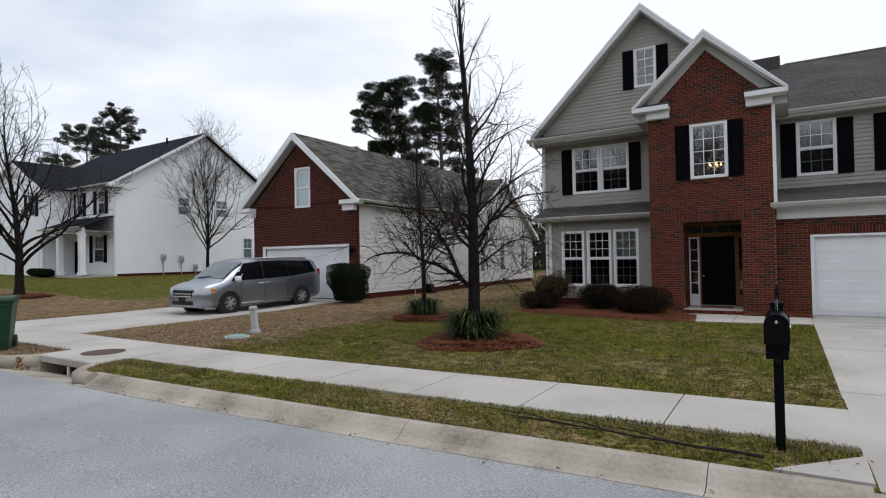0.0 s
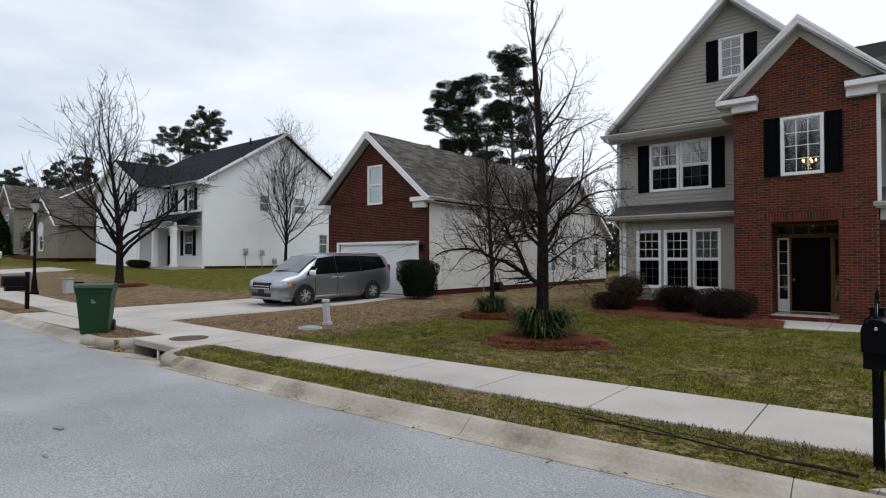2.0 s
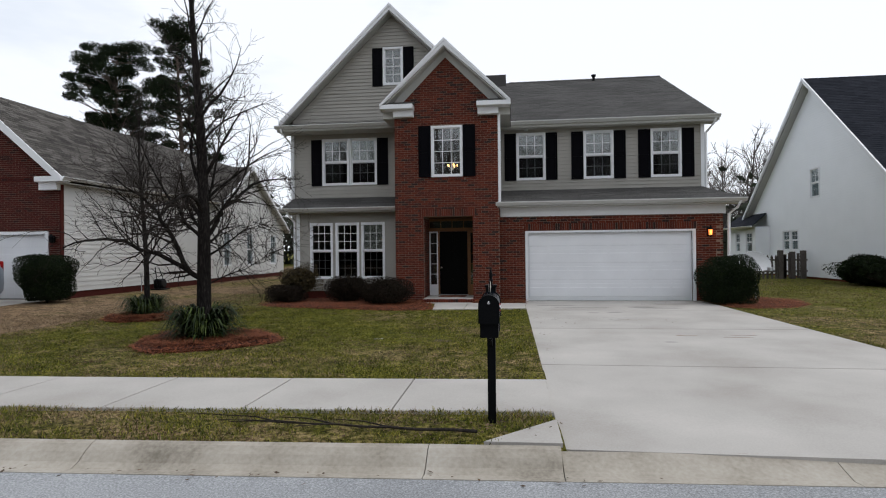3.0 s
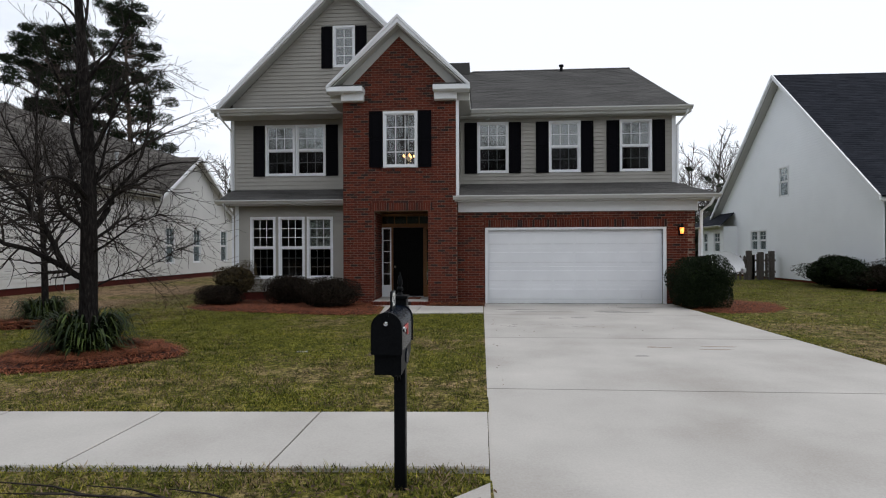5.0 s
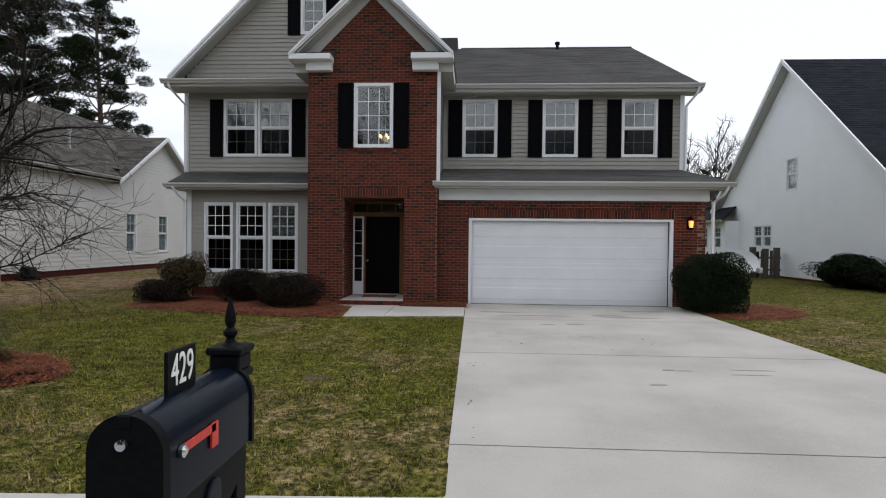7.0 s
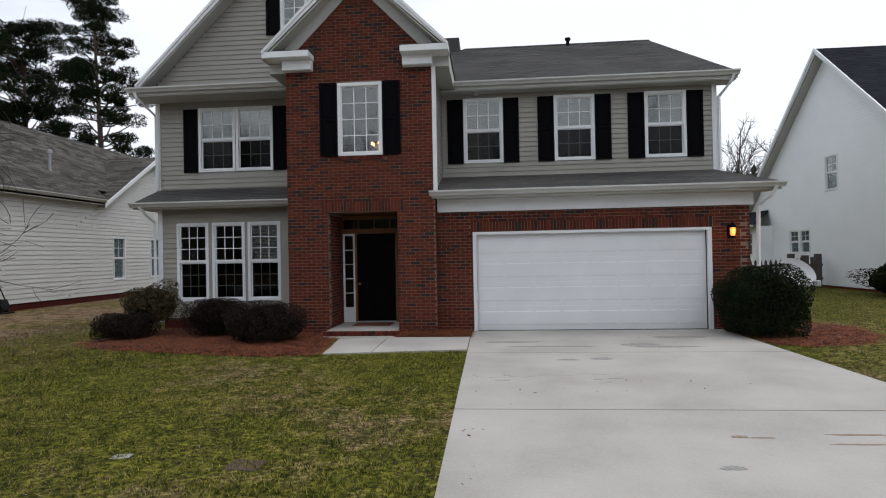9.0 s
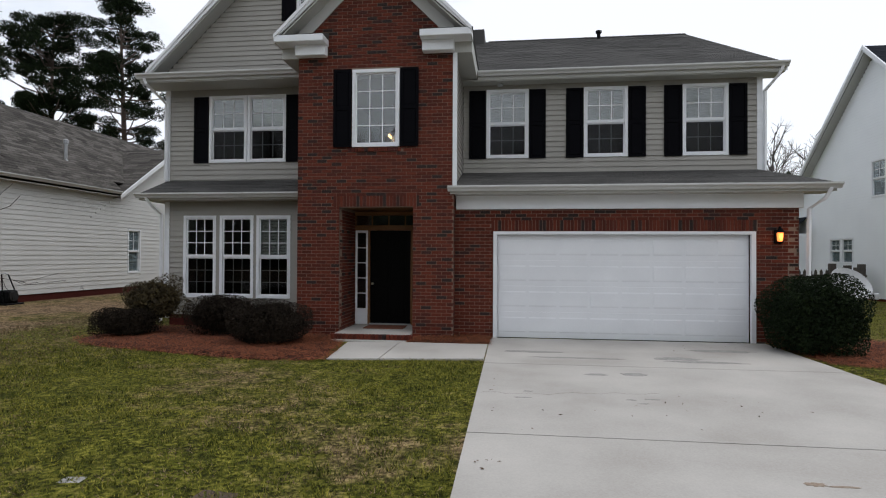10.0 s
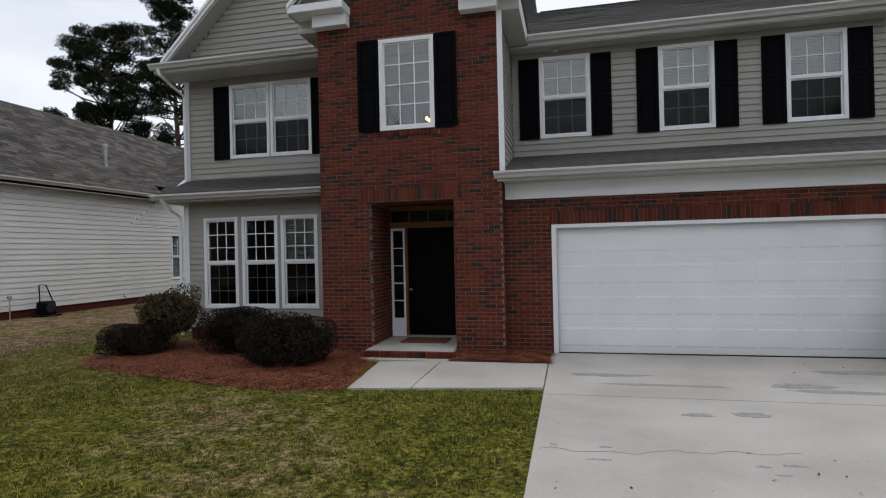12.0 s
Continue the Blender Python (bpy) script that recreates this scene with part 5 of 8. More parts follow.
# condenser unit, hose bib and meter pipe along that wall
ac = thing("hose_cart", "dark garden hose cart parked against white siding", "hose cart", at=pose(-14.42, 23.6, 0.1))
part("base_tray", Shape().chamfer(-0.2, -0.32, 0.0, 0.25, 0.3, 0.08, 0.02), "black_metal", ac)
part("hose_box", Shape().chamfer(-0.15, -0.22, 0.07, 0.16, 0.20, 0.46, 0.05), "black_metal", ac)
part("hose_coil", Shape().lathe([(0.09, 0.0), (0.15, 0.01), (0.15, 0.05), (0.09, 0.06)], (0.155, -0.01, 0.28), 16, "x"), "rubber", ac, smooth=True)
for y in (-0.25, 0.23):
    part("upright", Shape().tube([(0.08, y, 0.05), (0.0, y * 0.8, 0.5), (-0.12, y * 0.45, 0.92)], 0.018, 7), "black_metal", ac)
part("handle", Shape().tube([(-0.12, -0.12, 0.92), (-0.14, 0.0, 0.95), (-0.12, 0.11, 0.92)], 0.018, 7), "galv", ac)
standpipe = thing("standpipe", "thin grey standpipe beside the wall", "pipe", at=pose(-14.5, 22.6, 0.1))
part("pipe", Shape().tube([(0, 0, 0), (0, 0, 0.62)], 0.018, 8), "galv", standpipe)
part("tap", Shape().chamfer(-0.03, -0.06, 0.6, 0.03, 0.06, 0.7, 0.012), "galv", standpipe)
bib = thing("hose_tap", "small hose tap low on the white wall", "tap", at=pose(-14.62, 26.6, 0.45))
part("spout", Shape().tube([(0, 0, 0), (0.1, 0, 0), (0.13, 0, -0.05)], 0.018, 8), "galv", bib)
part("wheel", Shape().lathe([(0.04, 0), (0.04, 0.012)], (0.06, 0, 0.05), 10), "galv", bib)

# the white two-storey house
wh = thing("house", "white two-storey house with black shutters and dark roof", "house")
WB = 0.95
WE = facing_east(-36.0)
wholes = [(25.25, 26.15, 4.98, 6.28), (28.2, 29.3, 4.98, 6.28), (30.6, 31.5, 1.95, 3.55)]
siding_wall(wh, WE, 21.05, 33.6, WB + 0.15, 6.75, wholes, mat="siding_white", gable=(27.3, 10.75), single=False, lap=0.165, lip=0.015)
for h in wholes:
    window(wh, WE, *h, 2, 2, trim=0.07, shade=True, screen=False)
WS = facing_south(21.05)
fh = [(-40.7, -39.8, 4.88, 6.40), (-38.04, -37.1, 4.88, 6.40), (-38.56, -37.25, 1.80, 3.55), (-41.06, -40.1, 1.1, 3.24)]
siding_wall(wh, WS, -46, -36.0, WB, 6.7, fh, mat="siding_white", single=False, lap=0.165, lip=0.015)
for h in fh[:3]:
    window(wh, WS, *h, 2, 2, trim=0.07)
    shutter(wh, WS, h[0] - 0.4, h[0] - 0.01, h[2], h[3])
    shutter(wh, WS, h[1] + 0.01, h[1] + 0.4, h[2], h[3])
part("front_door", Shape().box(-41.06, 21.1, 1.1, -40.1, 21.15, 3.24), "door_black", wh)
gable_roof_x(wh, 20.6, 34.05, -50, -35.55, 6.72, 11.0, "shingle_black", 81)
gutter(wh, (-41.2, 20.58, 6.72), (-35.6, 20.58, 6.72))
part("cornice_return", Shape().chamfer(-35.98, 20.5, 6.45, -35.5, 21.5, 6.72, 0.02), "trim", wh)
WW = facing_south(19.2)
wg = [(-43.1, -41.95, 4.88, 6.40)]
siding_wall(wh, WW, -48.9, -40.95, WB, 6.6, wg, mat="siding_white", gable=(-44.925, 8.55), single=False, lap=0.165, lip=0.015)
siding_wall(wh, facing_east(-40.95), 19.2, 21.05, WB, 6.6, mat="siding_white", single=False, lap=0.165, lip=0.015)
for h in wg:
    window(wh, WW, *h, 2, 2, trim=0.07)
    shutter(wh, WW, h[0] - 0.42, h[0] - 0.01, h[2], h[3])
    shutter(wh, WW, h[1] + 0.01, h[1] + 0.42, h[2], h[3])
sectional_door(wh, WW, -46.4, -41.5, 1.0, 3.1)
gable_roof_y(wh, -49.3, -40.55, 18.85, 27, 6.6, 8.85, "shingle_black", 85)
# porch
shingle_roof(wh, (-40.9, 18.9, 3.95), (-35.75, 18.9, 3.95), (-35.9, 21.0, 4.72), (-40.9, 21.0, 4.72), "shingle_black", seed=88)
gutter(wh, (-40.9, 18.9, 3.96), (-35.75, 18.9, 3.96))
part("porch_ceiling", Shape().box(-40.9, 19.1, 3.70, -35.9, 21.0, 3.74), "soffit", wh)
part("corner_post", Shape().box(-36.12, 21.0, WB, -35.96, 21.1, 6.6), "trim", wh)
part("corner_post", Shape().box(-41.05, 19.15, WB, -40.9, 19.26, 6.5), "trim", wh)
part("porch_beam", Shape().chamfer(-40.9, 19.1, 3.55, -35.9, 19.3, 3.93, 0.01), "trim", wh)
part("porch_floor", Shape().chamfer(-40.9, 19.0, WB - 0.2, -35.95, 21.04, WB + 0.12, 0.01), "concrete", wh)
for x in (-38.75, -36.1):
    part("porch_column", Shape().chamfer(x - 0.19, 19.01, WB + 0.12, x + 0.19, 19.39, WB + 0.32, 0.01).chamfer(x - 0.15, 19.05, WB + 0.32, x + 0.15, 19.35, 3.42, 0.01).chamfer(x - 0.19, 19.01, 3.42, x + 0.19, 19.39, 3.55, 0.01), "trim", wh)
downspout(wh, [(-35.95, 20.95, 6.6), (-35.93, 21.0, 6.3), (-35.93, 21.0, 1.0)])
part("foundation", Shape().box(-48.8, 21.2, 0.2, -36.03, 33.5, WB + 0.15), "brick_dark", wh)
part("back_wall", Shape().box(-49, 33.4, 0.9, -36.02, 33.6, 6.7), "siding_white", wh)
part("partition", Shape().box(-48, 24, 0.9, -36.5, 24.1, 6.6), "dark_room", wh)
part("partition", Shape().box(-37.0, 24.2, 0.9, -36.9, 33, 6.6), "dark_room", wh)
part("roof_vent", Shape().lathe([(0.07, 0), (0.07, 0.5)], (-39, 26.4, 10.4), 8), "black_metal", wh)
for y, h in ((24.15, 1.05), (25.45, 0.95), (26.5, 0.35)):
    mt = thing("utility_meter", "grey utility meter box on the white side wall", "meter box", "meters on the white wall", at=pose(-35.9, y, WB))
    part("box", Shape().chamfer(-0.05, -0.16, h - 0.1, 0.09, 0.16, h + 0.32, 0.02), "plastic_grey", mt)
    part("dial", Shape().lathe([(0.09, 0.0), (0.09, 0.06), (0.05, 0.09)], (0.09, 0, h + 0.14), 12, "x"), "galv", mt)
    part("conduit", Shape().tube([(0, 0, -0.1), (0, 0, h - 0.1)], 0.03, 8), "plastic_grey", mt)

# tan houses further up the street
tn = thing("house", "tan two-storey house with brown roof and white trim", "house", at=pose(0, -2.3, 0.1))
TZ = 1.75
brick_tan = [(-64.5, -63.4, 5.2, 6.7), (-61.0, -59.9, 5.2, 6.7), (-66.8, -65.9, 5.2, 6.7)]
siding_wall(tn, facing_south(24.5), -68, -54.5, TZ, 7.3, brick_tan, mat="siding_tan", single=False, lap=0.16)
siding_wall(tn, facing_east(-54.5), 24.5, 35, TZ, 7.3, mat="siding_tan", gable=(29.8, 10.4), single=False, lap=0.16)
for h in brick_tan:
    window(tn, facing_south(24.5), *h, 2, 2, trim=0.09)
gable_roof_x(tn, 24.0, 35.5, -68.5, -54.1, 7.3, 10.7, "shingle_grey", 91)
siding_wall(tn, facing_south(20.5), -60.2, -54.2, TZ - 0.2, 4.3, [(-59.2, -58.0, 2.2, 4.0)], mat="siding_tan", gable=(-57.2, 6.6), single=False, lap=0.16)
window(tn, facing_south(20.5), -59.25, -57.95, 2.15, 4.05, 3, 3, trim=0.1)
part("window_arch", Shape().lathe([(0.66, -0.05), (0.66, 0.02)], (-58.6, 20.48, 4.05), 24, "y"), "trim", tn)
siding_wall(tn, facing_east(-54.2), 20.5, 24.5, TZ - 0.2, 4.3, mat="siding_tan", single=False, lap=0.16)
gable_roof_y(tn, -60.6, -53.8, 20.1, 26, 4.3, 6.8, "shingle_grey", 95)
shingle_roof(tn, (-68, 22.0, 4.3), (-60.2, 22.0, 4.3), (-60.2, 24.5, 5.1), (-68, 24.5, 5.1), "shingle_grey", seed=97)
for x in (-67.6, -64.2, -60.9):
    part("porch_column", Shape().box(x - 0.18, 22.1, TZ, x + 0.18, 22.45, 4.2), "trim", tn)
part("front_door", Shape().box(-62.9, 24.42, TZ, -61.8, 24.48, 4.0), "door_black", tn)
part("foundation", Shape().box(-68, 20.7, 0.5, -54.55, 35, TZ), "brick_joined", tn)

tn2 = thing("house", "dull tan house with red door panel and steep front gables", "house", at=pose(0, -2.0, 0.1))
siding_wall(tn2, facing_south(25), -86, -74, 2.0, 7.6, [(-84, -82.8, 5.4, 6.9), (-78, -76.8, 5.4, 6.9)], mat="siding_tan", single=False, lap=0.18)
siding_wall(tn2, facing_east(-74), 25, 36, 2.0, 7.6, mat="siding_tan", gable=(30.5, 10.8), single=False, lap=0.18)
for h in ((-84, -82.8, 5.4, 6.9), (-78, -76.8, 5.4, 6.9)):
    window(tn2, facing_south(25), *h, 2, 2, trim=0.1)
gable_roof_x(tn2, 24.5, 36.5, -86.5, -73.6, 7.6, 11.0, "shingle_grey", 101)
siding_wall(tn2, facing_south(22), -79.5, -74.5, 2.0, 7.0, [(-77.6, -76.5, 5.0, 6.4)], mat="siding_tan", gable=(-77, 9.4), single=False, lap=0.18)
window(tn2, facing_south(22), -77.6, -76.5, 5.0, 6.4, 2, 2, trim=0.1)
siding_wall(tn2, facing_east(-74.5), 22, 25, 2.0, 7.0, mat="siding_tan", single=False, lap=0.18)
gable_roof_y(tn2, -79.9, -74.1, 21.6, 27, 7.0, 9.7, "shingle_grey", 104)
part("front_door", Shape().box(-81, 24.9, 2.0, -79.8, 24.97, 4.2), "red", tn2)

# the house that closes the view up the street
fe = thing("house", "far brick and beige house with dark roof closing the street", "house")
SH = -6.1
FE = facing_east(-125) @ pose(SH, 0, 0)
FZ = 2.0
fholes = [(11.0, 11.9, 5.2, 6.7), (13.6, 14.5, 5.2, 6.7)]
brick_wall(fe, FE, 9.5, 15.0, FZ, 7.2, fholes + [(10.0, 14.5, FZ, 4.16)], gable=(12.2, 9.0), seed=14, rest_mat="brick_dark")
for h in fholes:
    window(fe, FE, *h, 2, 2, trim=0.12)
    shutter(fe, FE, h[0] - 0.45, h[0] - 0.01, h[2], h[3])
    shutter(fe, FE, h[1] + 0.01, h[1] + 0.45, h[2], h[3])
sectional_door(fe, FE, 10.1, 14.4, FZ, 4.05)
FE2 = facing_east(-126) @ pose(SH, 0, 0)
f2 = [(16.0, 16.9, 5.2, 6.7), (18.4, 19.3, 5.2, 6.7)]
siding_wall(fe, FE2, 15.0, 20.3, FZ, 7.2, f2, mat="siding_tan", single=False, lap=0.2)
for h in f2:
    window(fe, FE2, *h, 2, 2, trim=0.12)
    shutter(fe, FE2, h[0] - 0.45, h[0] - 0.01, h[2], h[3])
    shutter(fe, FE2, h[1] + 0.01, h[1] + 0.45, h[2], h[3])
gable_roof_y(fe, -137, -125.6, 9.2 + SH, 20.8 + SH, 7.2, 10.9, "shingle_black", 111)
shingle_roof(fe, (-124.5, 3.0, 7.1), (-132, 3.0, 7.1), (-132, 6.1, 9.4), (-124.5, 6.1, 9.4), "shingle_black", seed=114)
shingle_roof(fe, (-132, 9.3, 7.1), (-124.5, 9.3, 7.1), (-124.5, 6.1, 9.4), (-132, 6.1, 9.4), "shingle_black", seed=115)
for tip in (3.0, 9.3):
    part("rake_board", Shape().prism([(tip, 7.12), (6.1, 9.42), (6.1, 9.0), (tip, 6.8)], "x", -124.52, -124.4), "trim", fe)
shingle_roof(fe, (-123.6, 8.9, 4.7), (-123.6, 14.2, 4.7), (-126, 14.2, 5.3), (-126, 8.9, 5.3), "shingle_black", seed=117)
for y in (9.3, 10.9, 13.9):
    part("porch_column", Shape().box(-123.9, y - 0.14, FZ, -123.6, y + 0.14, 4.65), "trim", fe)
part("front_door", Shape().box(-125.95, 11.3, FZ, -125.9, 12.4, 4.4), "door_black", fe)
part("rear_block", Shape().box(-137, 3.5, FZ - 0.5, -126.3, 14.1, 7.2), "siding_tan", fe)

# the white-sided house to the east
rh = thing("house", "white-sided house with steep black roof seen gable end on", "house")
RW = facing_west(14.0)
rholes = [(-31.9, -31.05, 3.94, 5.36), (-34.7, -33.9, 1.40, 2.46), (-33.85, -33.05, 1.40, 2.46)]
siding_wall(rh, RW, -38.4, -25.0, 0.12, 3.5, rholes, mat="siding_white", gable=(-31.7, 9.35), single=False, lap=0.118, lip=0.011, label="white lap siding of the gable end")
for h in rholes:
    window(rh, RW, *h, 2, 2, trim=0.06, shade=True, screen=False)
part("partition", Shape().box(15.0, 25.5, 0.1, 15.1, 38, 3.3).box(15.0, 29.0, 3.3, 15.1, 34.4, 6.4), "dark_room", rh)
gable_roof_x(rh, 24.6, 38.8, 13.62, 30, 3.35, 9.72, "shingle_black", 121, ends=(True, False))
for tip in (24.6, 38.8):
    part("rake_soffit", Shape().prism([(tip, 3.2), (31.7, 9.5), (31.7, 9.44), (tip, 3.14)], "x", 13.66, 14.0), "soffit", rh)
    part("rake_trim", Shape().prism([(tip, 3.38), (31.7, 9.75), (31.7, 9.58), (tip, 3.20)], "x", 13.56, 13.598), "trim", rh)
part("foundation", Shape().box(14.02, 25.0, -0.2, 30, 38.3, 0.12), "brick_joined", rh)
part("front_wall", Shape().box(14.03, 25.0, 0.1, 30, 25.2, 3.4), "siding_white", rh)
part("back_wall", Shape().box(14.03, 38.2, 0.1, 30, 38.4, 3.4), "siding_white", rh)
# sun-room annex at its rear corner
siding_wall(rh, facing_west(13.25), -39.8, -36.2, 0.1, 2.75, [(-39.0, -38.3, 1.3, 2.46), (-37.5, -36.6, 1.3, 2.46)], mat="siding_white", single=False, lap=0.118, lip=0.011)
siding_wall(rh, facing_south(36.2), 13.25, 14.0, 0.1, 2.75, mat="siding_white", single=False, lap=0.118, lip=0.011)
for a, b in ((-39.0, -38.3), (-37.5, -36.6)):
    window(rh, facing_west(13.25), a, b, 1.3, 2.46, 2, 2, trim=0.06, shade=True, screen=False)
shingle_roof(rh, (12.9, 35.8, 2.8), (12.9, 40.2, 2.8), (14.0, 40.2, 3.55), (14.0, 36.6, 3.55), "shingle_black", seed=125)
gutter(rh, (12.9, 40.2, 2.8), (12.9, 35.8, 2.8))

# ---- street furniture and loose things ----
mb = thing("mailbox", "black curbside mailbox with house number 429 on a post", "mailbox", at=pose(-0.672, 7.93, 0.006))
# square post with cap and finial
part("post", Shape().chamfer(-0.036, -0.036, -0.1, 0.036, 0.036, 1.14, 0.005), "black_metal", mb)
cap = part("post_cap", Shape().chamfer(-0.052, -0.052, 1.14, 0.052, 0.052, 1.165, 0.005).chamfer(-0.046, -0.046, 1.165, 0.046, 0.046, 1.215, 0.006).chamfer(-0.054, -0.054, 1.215, 0.054, 0.054, 1.238, 0.005), "black_metal", mb)
part("finial", Shape().lathe([(0.026, 1.238), (0.016, 1.248), (0.012, 1.26), (0.021, 1.272), (0.021, 1.282), (0.011, 1.293), (0.017, 1.31), (0.016, 1.33), (0.010, 1.355), (0.005, 1.375), (0.002, 1.385)], (0, 0, 0), 12), "black_metal", cap)
# domed box
BW, BZ0, BZM, L0, L1 = 0.081, 0.965, 1.100, -0.50, -0.03


def dome(w, z0, zm, n=12):
    return [(-w, z0), (w, z0), (w, zm)] + [(w * math.cos(math.pi * i / n), zm + w * math.sin(math.pi * i / n)) for i in range(1, n)] + [(-w, zm)]


body = part("box", Shape().prism(dome(BW, BZ0, BZM), "y", L0 + 0.01, L1), "box_blue", mb, smooth=True)
part("rear_lip", Shape().prism(dome(BW + 0.006, BZ0 - 0.004, BZM), "y", L1 - 0.015, L1), "black_metal", body, smooth=True)
door = part("box_door", Shape().prism(dome(BW + 0.005, BZ0 - 0.010, BZM), "y", L0 - 0.016, L0 + 0.012), "black_metal", mb, smooth=True)
part("door_knob", Shape().lathe([(0.012, 0.0), (0.0135, -0.010), (0.012, -0.016), (0.004, -0.018)], (0, L0 - 0.016, 1.125), 14, "y"), "chrome", door)
part("door_latch", Shape().chamfer(-0.014, L0 - 0.022, 1.155, 0.014, L0 + 0.03, 1.187, 0.004), "black_metal", door)
# paper holder under the box, with a cast emblem
holder = part("paper_holder", Shape().prism([(L0 + 0.03, 0.835), (-0.16, 0.85), (-0.06, 0.90), (-0.06, 0.962), (L0 + 0.03, 0.962)], "x", -0.075, 0.075), "black_metal", mb)
part("emblem", Shape().lathe([(0.042, 0.0), (0.042, 0.006), (0.034, 0.008)], (0.075, -0.27, 0.905), 18, "x"), "box_blue", holder)
part("bracket", Shape().tube([(0, -0.36, 0.842), (0, -0.26, 0.80), (0, -0.12, 0.78), (0, -0.03, 0.70)], 0.012, 8), "black_metal", mb)
part("bracket_knob", Shape().lathe([(0.005, 0.775), (0.019, 0.79), (0.020, 0.81), (0.01, 0.84)], (0, -0.26, 0), 10), "black_metal", mb)
# red flag, lowered
flag = part("flag", Shape().box(0.083, -0.43, 1.075, 0.088, -0.28, 1.095).box(0.083, -0.30, 1.035, 0.088, -0.265, 1.097), "red", mb, "red lowered signal flag")
part("flag_pivot", Shape().lathe([(0.015, 0.0), (0.015, 0.010), (0.007, 0.014)], (0.083, -0.44, 1.083), 12, "x"), "chrome", flag)
# number plate on top, read from the side
plate = part("number_plate", Shape().chamfer(-0.005, -0.36, 1.174, 0.005, -0.22, 1.288, 0.003), "black_metal", mb, "black number plate with white digits")
font = bpy.data.curves.new("digits", "FONT")
font.body, font.size, font.extrude = "429", 0.098, 0.001
font.align_x, font.align_y = "CENTER", "CENTER"
tmp = bpy.data.objects.new("digits", font)
scene.collection.objects.link(tmp)
bpy.context.view_layer.update()
digits = bpy.data.meshes.new_from_object(tmp)
bpy.data.objects.remove(tmp)
digits.materials.clear()
digits.materials.append(M["number"])
for sgn in (1, -1):
    ob = part("number", digits, "number", plate)
    ob.matrix_basis = Matrix.Translation((0.0062 * sgn, -0.29, 1.233)) @ pose(0, 0, 0, 90, 0, 90 * sgn) @ Matrix.Diagonal((0.74, 1.16, 1.0, 1.0))


def simple_mailbox(x, h=1.1):
    y = kerb_y(x) + 0.6
    ob = thing("mailbox", "dark curbside mailbox on a post", "mailbox", "mailboxes up the street", at=pose(x, y, ground_z(x, y) - 0.02))
    part("post", Shape().chamfer(-0.05, -0.05, -0.1, 0.05, 0.05, h, 0.006).chamfer(-0.06, -0.06, h, 0.06, 0.06, h + 0.05, 0.01), "black_metal", ob)
    part("box", Shape().prism(dome(0.11, 0.72, 0.92, 8), "y", -0.62, -0.05), "black_metal", ob, smooth=True)
    part("paper_holder", Shape().chamfer(-0.1, -0.55, 0.58, 0.1, -0.05, 0.71, 0.01), "black_metal", ob)
    return ob


for x in (-21.0, -46.4, -68.9, -88.5):
    simple_mailbox(x)

# wheeled bin
bn = thing("wheeled_bin", "dark green wheeled rubbish bin at the kerb", "wheeled bin", at=pose(-13.95, 7.18, -0.01, 0, 0, 62) @ Matrix.Diagonal((1.07, 1.07, 1.1, 1)))
s = Shape()
prof = [(0.22, 0.02), (0.235, 0.06), (0.30, 0.80), (0.315, 0.82), (0.315, 0.90)]
for r, z in prof:
    k = len(s.v)
    s.v += [(-r, -r * 1.05, z), (r, -r * 1.05, z), (r, r * 1.1, z), (-r, r * 1.1, z)]
for i in range(len(prof) - 1):
    for j in range(4):
        s.f.append((i * 4 + j, i * 4 + (j + 1) % 4, (i + 1) * 4 + (j + 1) % 4, (i + 1) * 4 + j))
s.f += [(3, 2, 1, 0), (16, 17, 18, 19)]
bb = part("bin_body", s, "bin_green", bn)
part("rim", Shape().chamfer(-0.33, -0.35, 0.87, 0.33, 0.36, 0.915, 0.012), "bin_green", bb)
part("lid", Shape().prism([(-0.37, 0.915), (0.38, 0.915), (0.38, 0.955), (0.1, 0.99), (-0.34, 0.965)], "x", -0.335, 0.335), "bin_green", bn, "green hinged lid")
part("handle", Shape().tube([(-0.26, 0.40, 0.90), (-0.26, 0.44, 0.93), (0.26, 0.44, 0.93), (0.26, 0.40, 0.90)], 0.016, 8), "bin_green", bn)
for x in (-0.26, 0.26):
    w = part("wheel", Shape().lathe([(0.10, -0.035), (0.125, -0.025), (0.125, 0.025), (0.10, 0.035)], (x, 0.30, 0.125), 16, "x"), "rubber", bn)
    part("hub", Shape().lathe([(0.045, -0.04), (0.045, 0.04)], (x, 0.30, 0.125), 10, "x"), "bin_green", w)
part("axle", Shape().tube([(-0.3, 0.30, 0.125), (0.3, 0.30, 0.125)], 0.012, 6), "black_metal", bn)
for i in range(3):
    part("bin_mark", Shape().box(-0.04, -0.325, 0.62 + i * 0.03, 0.04 - i * 0.02, -0.28, 0.635 + i * 0.03), "teal", bb)

